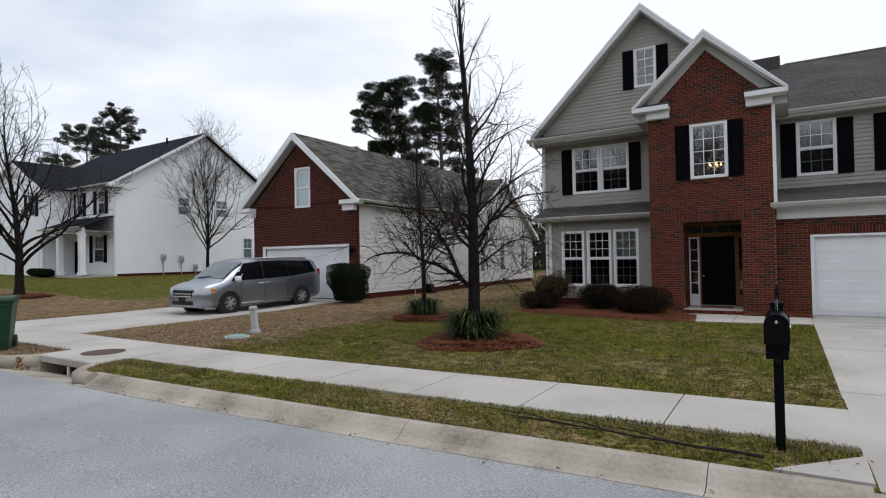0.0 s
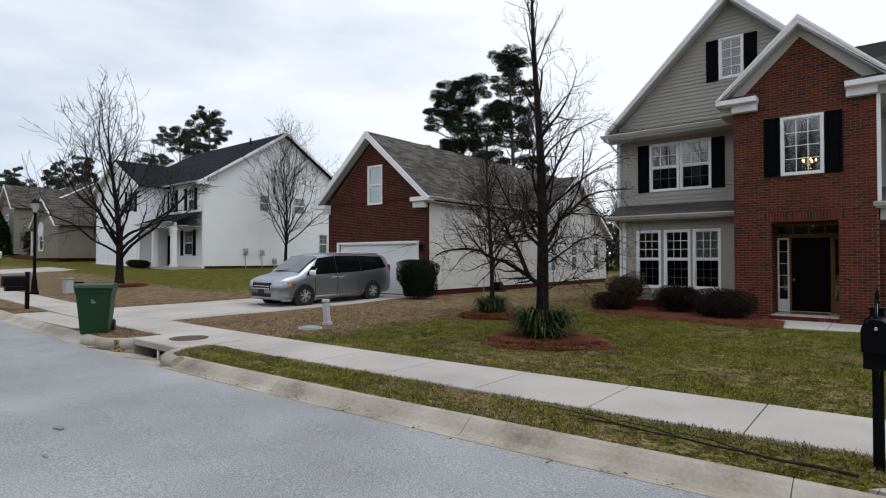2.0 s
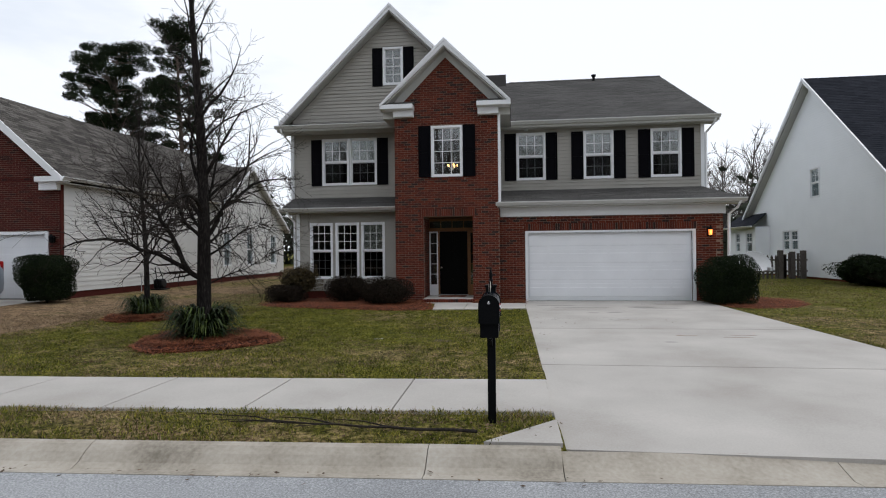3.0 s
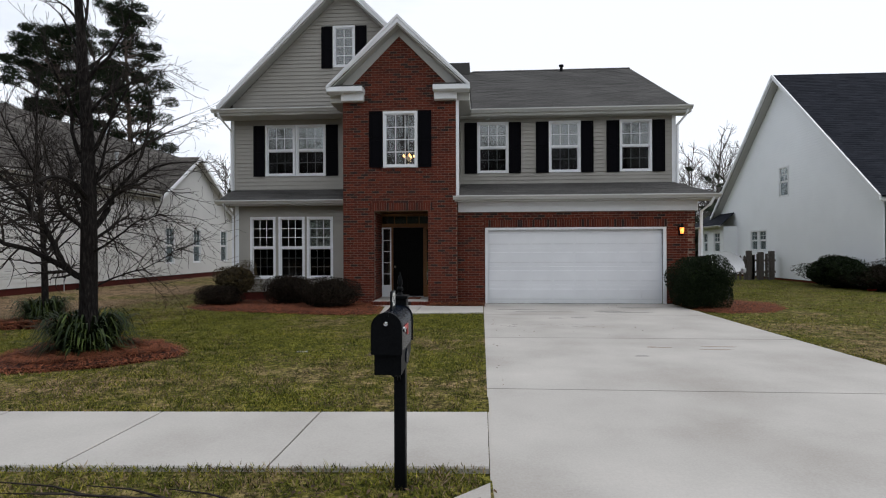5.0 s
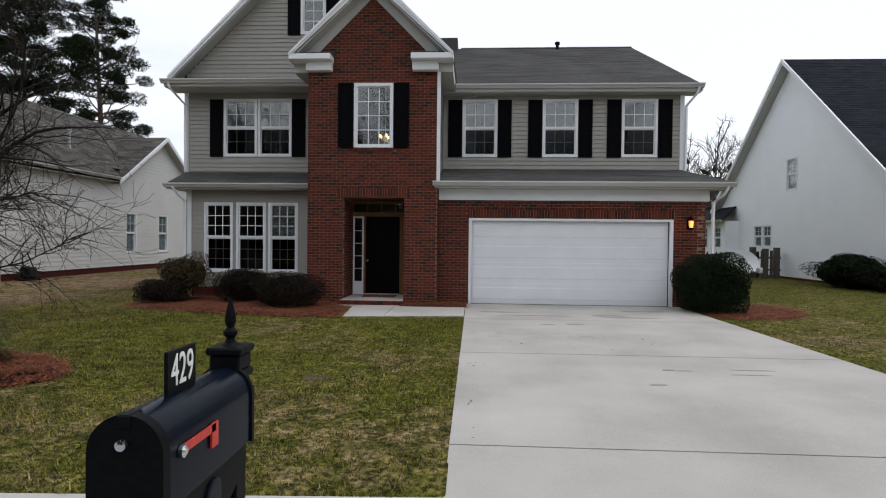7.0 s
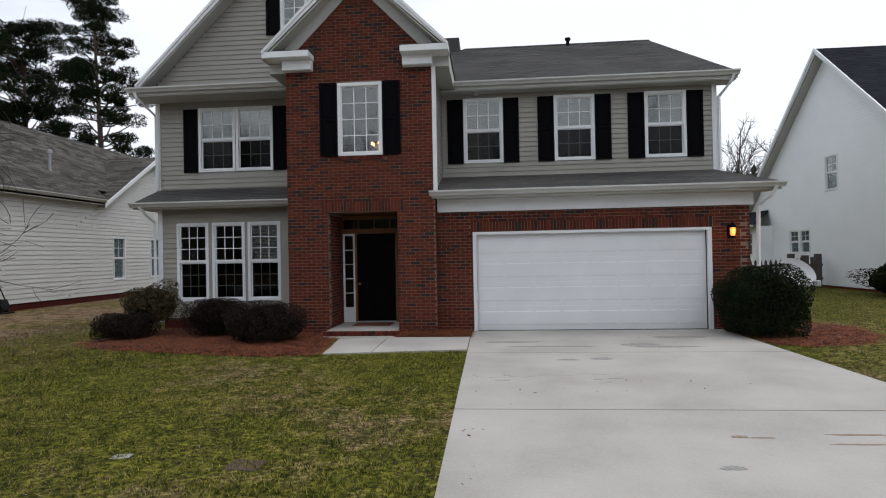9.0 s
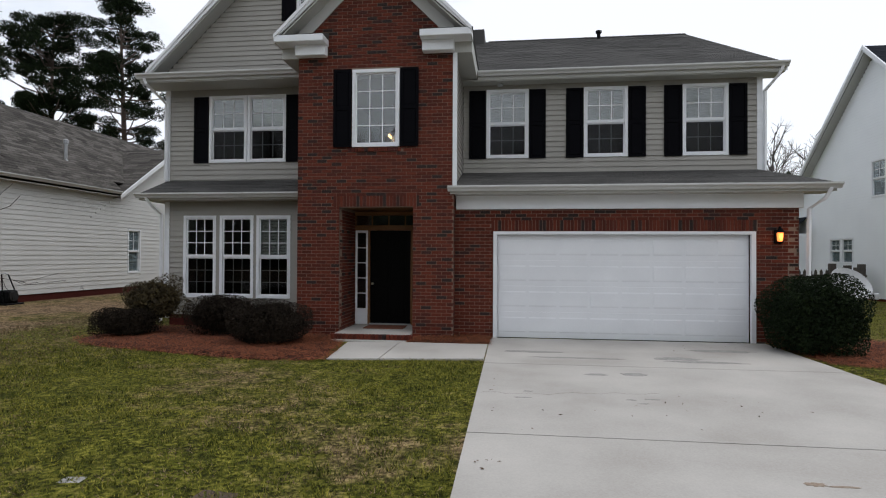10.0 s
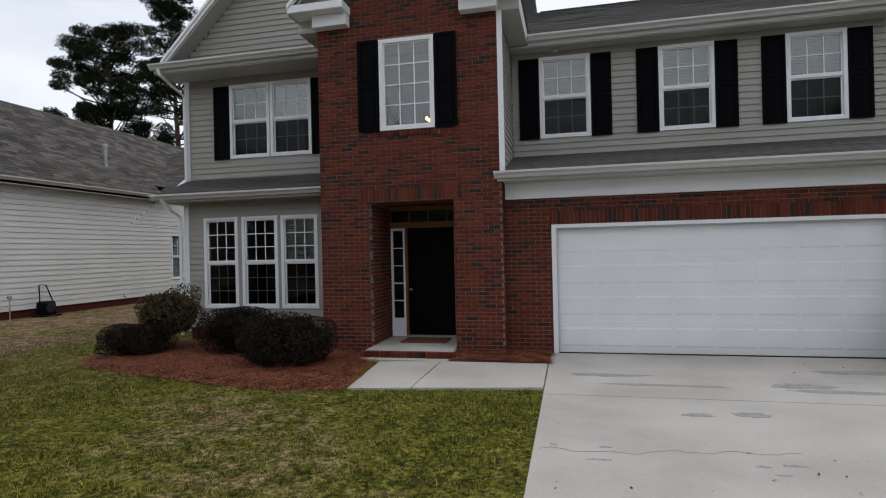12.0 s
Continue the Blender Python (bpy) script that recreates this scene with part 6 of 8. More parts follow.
# storm drain inlet: a throat dipping under a cover slab, with curved kerb wings
inlet = tagged(new("storm_inlet"), kind="structure")
sh = Shape()
sh.prism([(6.52, -0.112), (6.72, -0.15), (7.05, -0.215), (7.30, -0.26), (7.30, -0.36), (6.52, -0.36)], "x", -12.75, -9.62)
part("inlet_throat", sh, "kerb", inlet)
part("inlet_floor", Shape().box(-12.75, 7.30, -0.7, -9.62, 7.95, -0.42), "hole", inlet)
part("inlet_back", Shape().box(-12.75, 7.86, -0.42, -9.62, 7.93, -0.075), "hole", inlet)
for x in (-12.25, -10.37):
    part("inlet_cheek", Shape().chamfer(x - 0.09, 7.22, -0.42, x + 0.09, 7.95, -0.01, 0.015), "kerb", inlet)
part("inlet_support", Shape().lathe([(0.028, -0.30), (0.028, -0.05)], (-11.28, 7.31, 0), 10), "trim", inlet)
part("inlet_slab", Shape().chamfer(-12.28, 7.24, -0.085, -10.33, 8.46, 0.048, 0.018), "concrete", inlet)
for pts in ([(-13.35, 6.80), (-13.0, 6.80), (-12.65, 6.92), (-12.4, 7.12), (-12.27, 7.30)], [(-9.45, 6.82), (-9.75, 6.82), (-10.05, 6.92), (-10.25, 7.10), (-10.35, 7.30)]):
    part("inlet_wing", Shape().tube([(x, y, -0.08) for x, y in pts], 0.128, 12), "kerb", inlet, smooth=True)
    part("inlet_wing_face", Shape().tube([(x, y, -0.22) for x, y in pts], 0.105, 8), "kerb", inlet, smooth=True)
mh = thing("manhole_cover", "round rusty iron manhole cover in the inlet slab", "manhole cover", at=pose(-11.34, 7.92, 0.047))
part("rim", Shape().lathe([(0.36, -0.02), (0.36, 0.008), (0.33, 0.008), (0.33, -0.01)], (0, 0, 0), 28), "rust", mh)
part("lid", Shape().lathe([(0.325, -0.02), (0.325, 0.006), (0.30, 0.012), (0.0, 0.013)], (0, 0, 0), 28), "rust", mh)

# cable pedestal and meter lid at the lot line
ped = thing("cable_pedestal", "pale grey leaning cable pedestal on the lawn edge", "pedestal", at=pose(-11.15, 11.2, 0.04, 0, -5, 20))
part("post", Shape().chamfer(-0.075, -0.06, -0.05, 0.075, 0.06, 0.50, 0.02), "plastic_grey", ped)
part("cap", Shape().chamfer(-0.085, -0.07, 0.50, 0.085, 0.07, 0.60, 0.025), "plastic_grey", ped)
part("base", Shape().chamfer(-0.10, -0.085, -0.04, 0.10, 0.085, 0.06, 0.015), "plastic_grey", ped)
lid = thing("water_meter_lid", "faded green meter lid in the grass", "meter lid", at=pose(-10.9, 10.5, 0.03))
part("lid", Shape().lathe([(0.22, -0.03), (0.22, 0.025), (0.19, 0.04), (0.0, 0.045)], (0, 0, 0), 18), "teal", lid)
part("ring", Shape().lathe([(0.27, -0.03), (0.27, 0.01), (0.23, 0.012), (0.23, -0.02)], (0, 0, 0), 18), "plastic_grey", lid)
lid2 = thing("water_meter_lid", "grey square meter lid sunk in the lawn", "meter lid", at=pose(-2.81, 12.51, 0.010, 0, 0, 8))
part("lid", Shape().chamfer(-0.085, -0.06, -0.03, 0.085, 0.06, 0.012, 0.006), "stain", lid2)
lid3 = thing("valve_cover", "brown rusty valve cover flush with the turf", "valve cover", at=pose(-1.66, 12.35, 0.013, 0, 0, -6))
part("lid", Shape().chamfer(-0.14, -0.11, -0.03, 0.14, 0.11, 0.014, 0.006), "rust", lid3)
ub = thing("utility_box", "small grey utility pillar on the verge", "utility box", at=pose(-26.9, 10.6, ground_z(-26.9, 10.6)))
part("pillar", Shape().chamfer(-0.2, -0.15, -0.05, 0.2, 0.15, 0.55, 0.03), "plastic_grey", ub)
part("lid", Shape().chamfer(-0.22, -0.17, 0.55, 0.22, 0.17, 0.62, 0.02), "teal", ub)
ub2 = thing("utility_box", "low green utility box on the verge", "utility box", at=pose(-27.6, 11.1, ground_z(-27.6, 11.1)))
part("pillar", Shape().chamfer(-0.28, -0.2, -0.05, 0.28, 0.2, 0.36, 0.03), "teal", ub2)
part("lid", Shape().chamfer(-0.30, -0.22, 0.36, 0.30, 0.22, 0.42, 0.02), "black_metal", ub2)

# street lamps
def street_lamp(x, y, z, h):
    ob = thing("street_lamp", "black post-top street lamp", "street lamp", "street lamps", at=pose(x, y, z))
    part("base", Shape().lathe([(0.16, -0.1), (0.16, 0.08), (0.12, 0.15), (0.09, 0.6), (0.07, 0.7)], (0, 0, 0), 14), "black_metal", ob)
    part("pole", Shape().lathe([(0.06, 0.7), (0.05, h - 0.6), (0.07, h - 0.58), (0.05, h - 0.54)], (0, 0, 0), 12), "black_metal", ob)
    head = part("lantern", Shape().lathe([(0.06, h - 0.54), (0.16, h - 0.2), (0.17, h - 0.18)], (0, 0, 0), 6), "plastic_grey", ob)
    part("cap", Shape().lathe([(0.22, h - 0.18), (0.12, h - 0.06), (0.03, h), (0.01, h + 0.06)], (0, 0, 0), 6), "black_metal", head)
    return ob


street_lamp(-27.1, 9.5, ground_z(-27.1, 9.5), 3.8)
street_lamp(-50.0, -1.6, rise(-50), 4.2)

# satellite dish, fence and debris on the east side
dish = thing("satellite_dish", "pale grey satellite dish on a short mast by the bush", "satellite dish", at=pose(6.66, 20.3, 0.10, 0, 0, 20))
part("mast", Shape().tube([(0, 0, -0.2), (0, 0, 0.95)], 0.03, 8), "galv", dish)
refl = part("reflector", Shape().lathe([(0.02, 0.0), (0.25, 0.025), (0.45, 0.085), (0.55, 0.13), (0.56, 0.125), (0.45, 0.07), (0.25, 0.01)], (0, 0, 0), 28), "plastic_grey", dish, smooth=True)
refl.matrix_basis = pose(0, 0, 1.0, 58, 0, 0) @ Matrix.Diagonal((0.8, 0.62, 0.8, 1))
part("arm", Shape().tube([(0, -0.05, 0.72), (0, -0.5, 0.82)], 0.015, 8), "galv", dish)
part("receiver", Shape().chamfer(-0.06, -0.58, 0.78, 0.06, -0.48, 0.90, 0.015), "galv", dish)
fence = thing("fence", "low weathered picket fence beside the white house", "fence", at=pose(0, 0, 0))
for i in range(14):
    x = 10.2 + i * 0.2
    part("picket", Shape().prism([(x, 0.0), (x + 0.10, 0.0), (x + 0.10, 1.1), (x + 0.05, 1.2), (x, 1.1)], "y", 32.0, 32.03), "fence_wood", fence)
for z in (0.35, 0.9):
    part("rail", Shape().box(10.1, 32.03, z, 13.9, 32.08, z + 0.09), "fence_wood", fence)
for x, h in ((12.55, 1.42), (13.1, 1.35), (13.6, 1.40)):
    part("post", Shape().chamfer(x, 31.95, -0.1, x + 0.22, 32.14, h, 0.01), "fence_wood", fence)
for i in range(4):
    part("gate_board", Shape().chamfer(12.80 + 0.2 * i, 32.0, 0.05, 12.93 + 0.2 * i, 32.03, 1.22 + 0.05 * (i % 2), 0.008), "fence_wood", fence)
hose = thing("garden_edging", "red edging strip lying in the grass", "edging", at=pose(14.2, 24.6, 0.04))
part("strip", Shape().tube([(-0.9, 0.2, 0.02), (-0.3, 0.0, 0.03), (0.4, -0.1, 0.02), (1.2, -0.15, 0.02)], 0.035, 6), "red", hose)

# dead branch lying on the verge
rng = random.Random(77)
BRANCH = (-0.78, 7.51, 2.2, 0.10)  # thick end, length along and across the verge
stick = thing("fallen_branch", "long bare grey branch lying on the verge grass", "branch", at=pose(BRANCH[0], BRANCH[1], 0.035))
main = [(-BRANCH[2] * i / 9, BRANCH[3] * i / 9 + rng.uniform(-0.02, 0.02), 0.02 + rng.uniform(0, 0.025)) for i in range(10)]
part("stem", Shape().tube(main, [0.0145 - 0.0012 * i for i in range(10)], 7), "twig", stick)
for i, sg in ((3, 1), (4, -1), (5, 1), (6, -1), (7, 1)):
    p = main[i]
    part("twig", Shape().tube([p, (p[0] - 0.25, p[1] + sg * 0.045, p[2] + 0.03), (p[0] - rng.uniform(0.5, 0.9), p[1] + sg * rng.uniform(0.06, 0.12) + 0.02, p[2] + rng.uniform(0.0, 0.03))], [0.008, 0.006, 0.003], 5), "twig", stick)

# marks on drive and road
def blotch(name, x, y, z, rx, ry, mat, label, seed, cat):
    r = random.Random(seed)
    pts = []
    for i in range(22):
        a = 2 * math.pi * i / 22
        k = 1 + r.uniform(-0.35, 0.25)
        pts.append((x + rx * k * math.cos(a), y + ry * k * math.sin(a)))
    sh = Shape().prism(pts, "z", z, z + 0.0015)
    return tagged(part(name, sh, mat, None), label, cat)


for i, (x, y, rx, ry) in enumerate([(1.46, 16.68, 0.17, 0.07), (2.0, 16.74, 0.20, 0.09), (2.9, 18.05, 0.36, 0.13), (3.2, 17.84, 0.45, 0.05), (2.1, 12.4, 0.10, 0.05)]):
    blotch("oil_stain", x, y, 0.0258, rx, ry, "stain", "grey oil stain on the concrete drive", 200 + i, "stain")
for i, (x, y, rx, ry) in enumerate([(2.45, 13.12, 0.07, 0.035), (2.62, 13.1, 0.10, 0.016), (3.45, 13.2, 0.30, 0.02), (3.35, 12.95, 0.22, 0.018)]):
    blotch("rust_stain", x, y, 0.0262, rx, ry, "rust_stain", "brown rust stain on the concrete drive", 230 + i, "stain")
for i, (x, y, rx, ry) in enumerate([(0.7, 18.4, 0.5, 0.10), (1.4, 17.9, 0.7, 0.06), (3.9, 18.9, 0.5, 0.12), (3.2, 17.8, 0.6, 0.07), (0.45, 15.3, 0.10, 0.02), (0.5, 15.6, 0.06, 0.02), (1.65, 15.35, 0.06, 0.025), (1.9, 15.4, 0.09, 0.02), (1.75, 15.2, 0.05, 0.015)]):
    blotch("grime", x, y, 0.0254, rx, ry, "stain", "grey grime mark on the concrete drive", 250 + i, "stain")
r = random.Random(41)
for i in range(9):
    x, y = r.uniform(-13, -2.5), r.uniform(2.8, 4.9)
    k = r.uniform(0.5, 1.1)
    blotch("tar_mark", x, y, rise(x) - 0.041, 0.10 * k, 0.035 * k, "asphalt_dark", "small dark mark on the worn asphalt", 400 + i, "road mark")
s = Shape()
r = random.Random(9)
pts = [(-60 + 0.7 * i, kerb_y(-60 + 0.7 * i) - 3.9 + 0.03 * math.sin(i * 0.35) + r.uniform(-0.025, 0.025)) for i in range(86)]
for (a, b), (c, d) in zip(pts, pts[1:]):
    if b < -4 + 200:
        za, zc = rise(a) - 0.0335, rise(c) - 0.0335
        s.add([(a, b - 0.004, za), (c, d - 0.004, zc), (c, d + 0.004, zc), (a, b + 0.004, za)], [(0, 1, 2, 3)])
tagged(part("road_crack", s, "joint", None), kind="structure")
s = Shape()
pts = [(-0.05 + 0.1 * i, 15.48 + 0.009 * i * (i > 8) + 0.03 * math.sin(i * 1.3) + r.uniform(-0.02, 0.02)) for i in range(22)]
for (a, b), (c, d) in zip(pts, pts[1:]):
    s.add([(a, b - 0.003, 0.0265), (c, d - 0.003, 0.0265), (c, d + 0.003, 0.0265), (a, b + 0.003, 0.0265)], [(0, 1, 2, 3)])
tagged(part("drive_crack", s, "joint", None), kind="structure")

# ---- vehicles ----


def body_ring(st):
    x, z0, hw, zm, hwb, zb, hwt, zt = st
    half = [(0, z0), (hw * 0.86, z0), (hw * 0.97, z0 + 0.10), (hw, zm), (hw * 0.995, (zm + zb) / 2), (hwb, zb), (hwt + (hwb - hwt) * 0.45, zb + (zt - zb) * 0.55), (hwt, zt - 0.07 * min(1, (zt - zb) * 4)), (hwt * 0.82, zt - 0.012), (0, zt)]
    return [(x, -y, z) for y, z in half] + [(x, y, z) for y, z in half[-2:0:-1]]


def car(name, label, at, stations_, wheels, wheel_r, paint, windows, screens, lamps, group=""):
    """A car drawn along x, front at +x: a lofted body with glass, wheels and lamps as parts."""
    ob = thing(name, label, "car", group, at=at)
    sh = Shape()
    n = len(body_ring(stations_[0]))
    for st in stations_:
        sh.v += body_ring(st)
    for i in range(len(stations_) - 1):
        for j in range(n):
            k = (j + 1) % n
            sh.f.append((i * n + j, i * n + k, (i + 1) * n + k, (i + 1) * n + j))
    sh.f += [tuple(range(n)), tuple(range((len(stations_) - 1) * n, len(stations_) * n))]
    body = part("car_body", sh, paint, ob, smooth=True)

    def at_x(x):
        for a, b in zip(stations_, stations_[1:]):
            if a[0] <= x <= b[0]:
                t = (x - a[0]) / (b[0] - a[0])
                return [p + (q - p) * t for p, q in zip(a, b)]
        return stations_[-1]

    def side_y(x, z):
        _, z0, hw, zm, hwb, zb, hwt, zt = at_x(x)
        pts = [(hwb, zb), (hwt + (hwb - hwt) * 0.45, zb + (zt - zb) * 0.55), (hwt, zt - 0.07)]
        if z <= zb:
            return hw + (hwb - hw) * max(0, (z - zm) / max(0.01, zb - zm))
        for (ya, za), (yb, zc) in zip(pts, pts[1:]):
            if z <= zc:
                return ya + (yb - ya) * (z - za) / max(0.01, zc - za)
        return hwt
    for quad in windows:
        for sg in (-1, 1):
            w = Shape()
            (xa, za), (xb, zb_), (xc, zc), (xd, zd) = quad
            m = 5
            for i in range(m + 1):
                for j in range(m + 1):
                    s, t = i / m, j / m
                    x = (xa * (1 - s) + xb * s) * (1 - t) + (xd * (1 - s) + xc * s) * t
                    z = (za * (1 - s) + zb_ * s) * (1 - t) + (zd * (1 - s) + zc * s) * t
                    w.v.append((x, sg * (side_y(x, z) + 0.008), z))
            for i in range(m):
                for j in range(m):
                    a = i * (m + 1) + j
                    w.f.append((a, a + m + 1, a + m + 2, a + 1))
            part("side_window", w, "car_glass", ob, smooth=True)
    for xa, xb, mat in screens:
        sa, sb = at_x(xa), at_x(xb)
        w = Shape()
        m = 8
        for s in range(m + 1):
            st = at_x(xa + (xb - xa) * s / m)
            r = body_ring(st)
            top = [p for p in r if p[2] > st[7] - 0.075]
            wid = st[6] * 0.96
            for j in range(m + 1):
                f_ = -1 + 2 * j / m
                z = st[7] - 0.012 * (abs(f_) / 0.95) + 0.012
                w.v.append((st[0] + (0.01 if xb < xa else -0.01) * 0, wid * f_, z))
        for i in range(m):
            for j in range(m):
                a = i * (m + 1) + j
                w.f.append((a, a + m + 1, a + m + 2, a + 1))
        part("windscreen" if mat == "windscreen" else "rear_window", w, mat, ob, smooth=True)
    for x in wheels:
        for sg in (-1, 1):
            y = sg * (at_x(x)[2] - 0.11)
            # no arch is cut: a dark disc stands for the shaded gap
            arch = part("wheel_arch", Shape().lathe([(wheel_r + 0.065, -0.12), (wheel_r + 0.065, 0.118)], (x, y, wheel_r), 28, "y"), "rubber", ob)
            tyre = part("wheel", Shape().lathe([(wheel_r * 0.66, -0.11), (wheel_r * 0.93, -0.125), (wheel_r, -0.095), (wheel_r, 0.095), (wheel_r * 0.93, 0.125), (wheel_r * 0.66, 0.11)], (x, y, wheel_r), 28, "y"), "rubber", ob, smooth=True)
            part("rim", Shape().lathe([(wheel_r * 0.64, sg * 0.10), (wheel_r * 0.66, sg * 0.118), (wheel_r * 0.58, sg * 0.118), (wheel_r * 0.56, sg * 0.095)], (x, y, wheel_r), 24, "y"), "galv", tyre)
            sp = Shape()
            for k in range(6):
                a = 2 * math.pi * k / 6 + 0.3
                for off in (-0.2, 0.2):
                    c, d = math.cos(a + off), math.sin(a + off)
                    e, g_ = math.cos(a + off * 0.55), math.sin(a + off * 0.55)
                    sp.tube([(x + e * 0.04, y + sg * 0.122, wheel_r + g_ * 0.04), (x + c * wheel_r * 0.6, y + sg * 0.117, wheel_r + d * wheel_r * 0.6)], 0.017, 5)
            sp.lathe([(0.05, sg * 0.10), (0.055, sg * 0.13), (0.02, sg * 0.137)], (x, y, wheel_r), 10, "y")
            part("wheel_disc", sp, "galv", tyre)
    for nm, mat, shape in lamps:
        part(nm, shape, mat, ob)
    return ob


# x, underside, half width, height of widest line, half width and height of the belt, half width and height of the top
VAN = [(-2.56, 0.42, 0.80, 0.60, 0.80, 0.98, 0.70, 1.10), (-2.53, 0.30, 0.90, 0.62, 0.90, 1.05, 0.74, 1.42), (-2.38, 0.26, 0.97, 0.66, 0.955, 1.07, 0.75, 1.64), (-2.0, 0.22, 1.0, 0.68, 0.985, 1.07, 0.78, 1.715), (-1.0, 0.20, 1.005, 0.68, 0.99, 1.05, 0.80, 1.745),
       (0.0, 0.20, 1.005, 0.68, 0.985, 1.03, 0.80, 1.75), (0.55, 0.20, 1.005, 0.68, 0.98, 1.02, 0.79, 1.73), (0.85, 0.20, 1.005, 0.68, 0.975, 1.01, 0.78, 1.66), (1.25, 0.20, 1.0, 0.68, 0.965, 1.0, 0.78, 1.42), (1.62, 0.20, 0.995, 0.68, 0.95, 0.99, 0.84, 1.16), (1.78, 0.21, 0.99, 0.68, 0.94, 0.97, 0.86, 1.07),
       (2.10, 0.22, 0.975, 0.66, 0.91, 0.95, 0.80, 1.02), (2.35, 0.23, 0.93, 0.64, 0.87, 0.89, 0.74, 0.94), (2.48, 0.24, 0.87, 0.60, 0.81, 0.80, 0.70, 0.85), (2.56, 0.27, 0.76, 0.54, 0.72, 0.68, 0.62, 0.72)]
lamps = []
for sg in (-1, 1):
    lamps.append(("headlight", "headlight", Shape().prism([(2.02, sg * 0.955), (2.08, sg * 0.985), (2.44, sg * 0.885), (2.55, sg * 0.66), (2.52, sg * 0.54), (2.36, sg * 0.72)], "z", 0.70, 0.865)))
    lamps.append(("indicator", "amber", Shape().prism([(2.02, sg * 0.945), (2.06, sg * 0.995), (2.20, sg * 0.965), (2.20, sg * 0.90)], "z", 0.72, 0.835)))
    lamps.append(("taillight", "taillight", Shape().chamfer(-2.545, sg * 0.74 - 0.14, 0.98, -2.40, sg * 0.74 + 0.17, 1.30, 0.03)))
    lamps.append(("mirror", "white_car", Shape().chamfer(1.22, sg * 1.09 - 0.11, 1.02, 1.38, sg * 1.09 + 0.11, 1.19, 0.04)))
    lamps.append(("fog_lamp", "chrome", Shape().chamfer(2.38, sg * 0.68 - 0.14, 0.40, 2.50, sg * 0.68 + 0.14, 0.46, 0.01)))
    for x in (0.32, 0.02):
        lamps.append(("door_handle", "chrome", Shape().chamfer(x - 0.11, sg * 1.0 - 0.02, 0.885, x + 0.11, sg * 1.0 + 0.028, 0.93, 0.01)))
    for x in (1.12, 0.17, -0.82):
        lamps.append(("door_seam", "rubber", Shape().box(x - 0.0025, sg * 1.0 - 0.006, 0.32, x + 0.0025, sg * 1.0 + 0.0055, 0.98)))
    lamps.append(("sill_trim", "chrome", Shape().chamfer(-1.2, sg * 0.985 - 0.02, 0.26, 1.15, sg * 0.985 + 0.02, 0.31, 0.01)))
    lamps.append(("roof_rail", "chrome", Shape().tube([(-2.0, sg * 0.72, 1.72), (-0.9, sg * 0.74, 1.765), (0.4, sg * 0.73, 1.755)], 0.015, 6)))
for i in range(3):
    lamps.append(("grille_bar", "chrome", Shape().chamfer(2.47, -0.50 + 0.03 * i, 0.58 + 0.085 * i, 2.60 - 0.03 * i, 0.50 - 0.03 * i, 0.622 + 0.085 * i, 0.008)))
lamps.append(("grille", "rubber", Shape().chamfer(2.42, -0.52, 0.56, 2.565, 0.52, 0.80, 0.01)))
lamps.append(("lower_grille", "rubber", Shape().chamfer(2.44, -0.55, 0.34, 2.578, 0.55, 0.46, 0.01)))
lamps.append(("licence_plate", "rubber", Shape().chamfer(2.575, -0.16, 0.46, 2.59, 0.16, 0.57, 0.004)))
lamps.append(("wiper", "rubber", Shape().tube([(1.66, -0.5, 1.16), (1.60, 0.1, 1.20)], 0.012, 5)))
VAN_WIN = [((0.17, 1.05), (1.46, 1.03), (0.86, 1.59), (0.17, 1.66)), ((-0.925, 1.08), (0.155, 1.05), (0.155, 1.66), (-0.925, 1.665)), ((-2.28, 1.20), (-0.94, 1.08), (-0.94, 1.665), (-2.10, 1.60))]
car("minivan", "silver minivan parked on the neighbour's driveway", pose(-16.8, 15.65, 0.05, 0, 0.8, -91), VAN, (1.55, -1.50), 0.335, "silver", VAN_WIN, [(0.86, 1.66, "windscreen")], lamps)

SEDAN = [(-2.35, 0.40, 0.72, 0.60, 0.72, 0.86, 0.66, 0.93), (-2.25, 0.28, 0.86, 0.62, 0.84, 0.90, 0.74, 1.0), (-1.75, 0.22, 0.90, 0.62, 0.87, 0.93, 0.68, 1.08), (-0.9, 0.20, 0.92, 0.62, 0.88, 0.93, 0.60, 1.38), (-0.2, 0.20, 0.92, 0.62, 0.88, 0.92, 0.60, 1.45), (0.35, 0.20, 0.92, 0.62, 0.88, 0.91, 0.60, 1.40), (1.15, 0.20, 0.91, 0.62, 0.87, 0.90, 0.72, 0.98), (1.9, 0.22, 0.88, 0.60, 0.82, 0.82, 0.70, 0.86), (2.25, 0.26, 0.78, 0.56, 0.72, 0.70, 0.62, 0.73), (2.33, 0.34, 0.66, 0.50, 0.62, 0.58, 0.55, 0.60)]
SED_WIN = [((-0.15, 0.97), (0.88, 0.95), (0.42, 1.26), (-0.12, 1.33)), ((-1.2, 0.98), (-0.22, 0.97), (-0.2, 1.33), (-0.8, 1.27))]


def end_lamps(xf, xr, w, zf, zr):
    out = []
    for sg in (-1, 1):
        out.append(("headlight", "headlight", Shape().chamfer(xf - 0.3, sg * w - 0.12, zf, xf - 0.04, sg * w + 0.12, zf + 0.12, 0.03)))
        out.append(("taillight", "taillight", Shape().chamfer(xr - 0.01, sg * w - 0.14, zr, xr + 0.22, sg * w + 0.12, zr + 0.2, 0.03)))
    return out


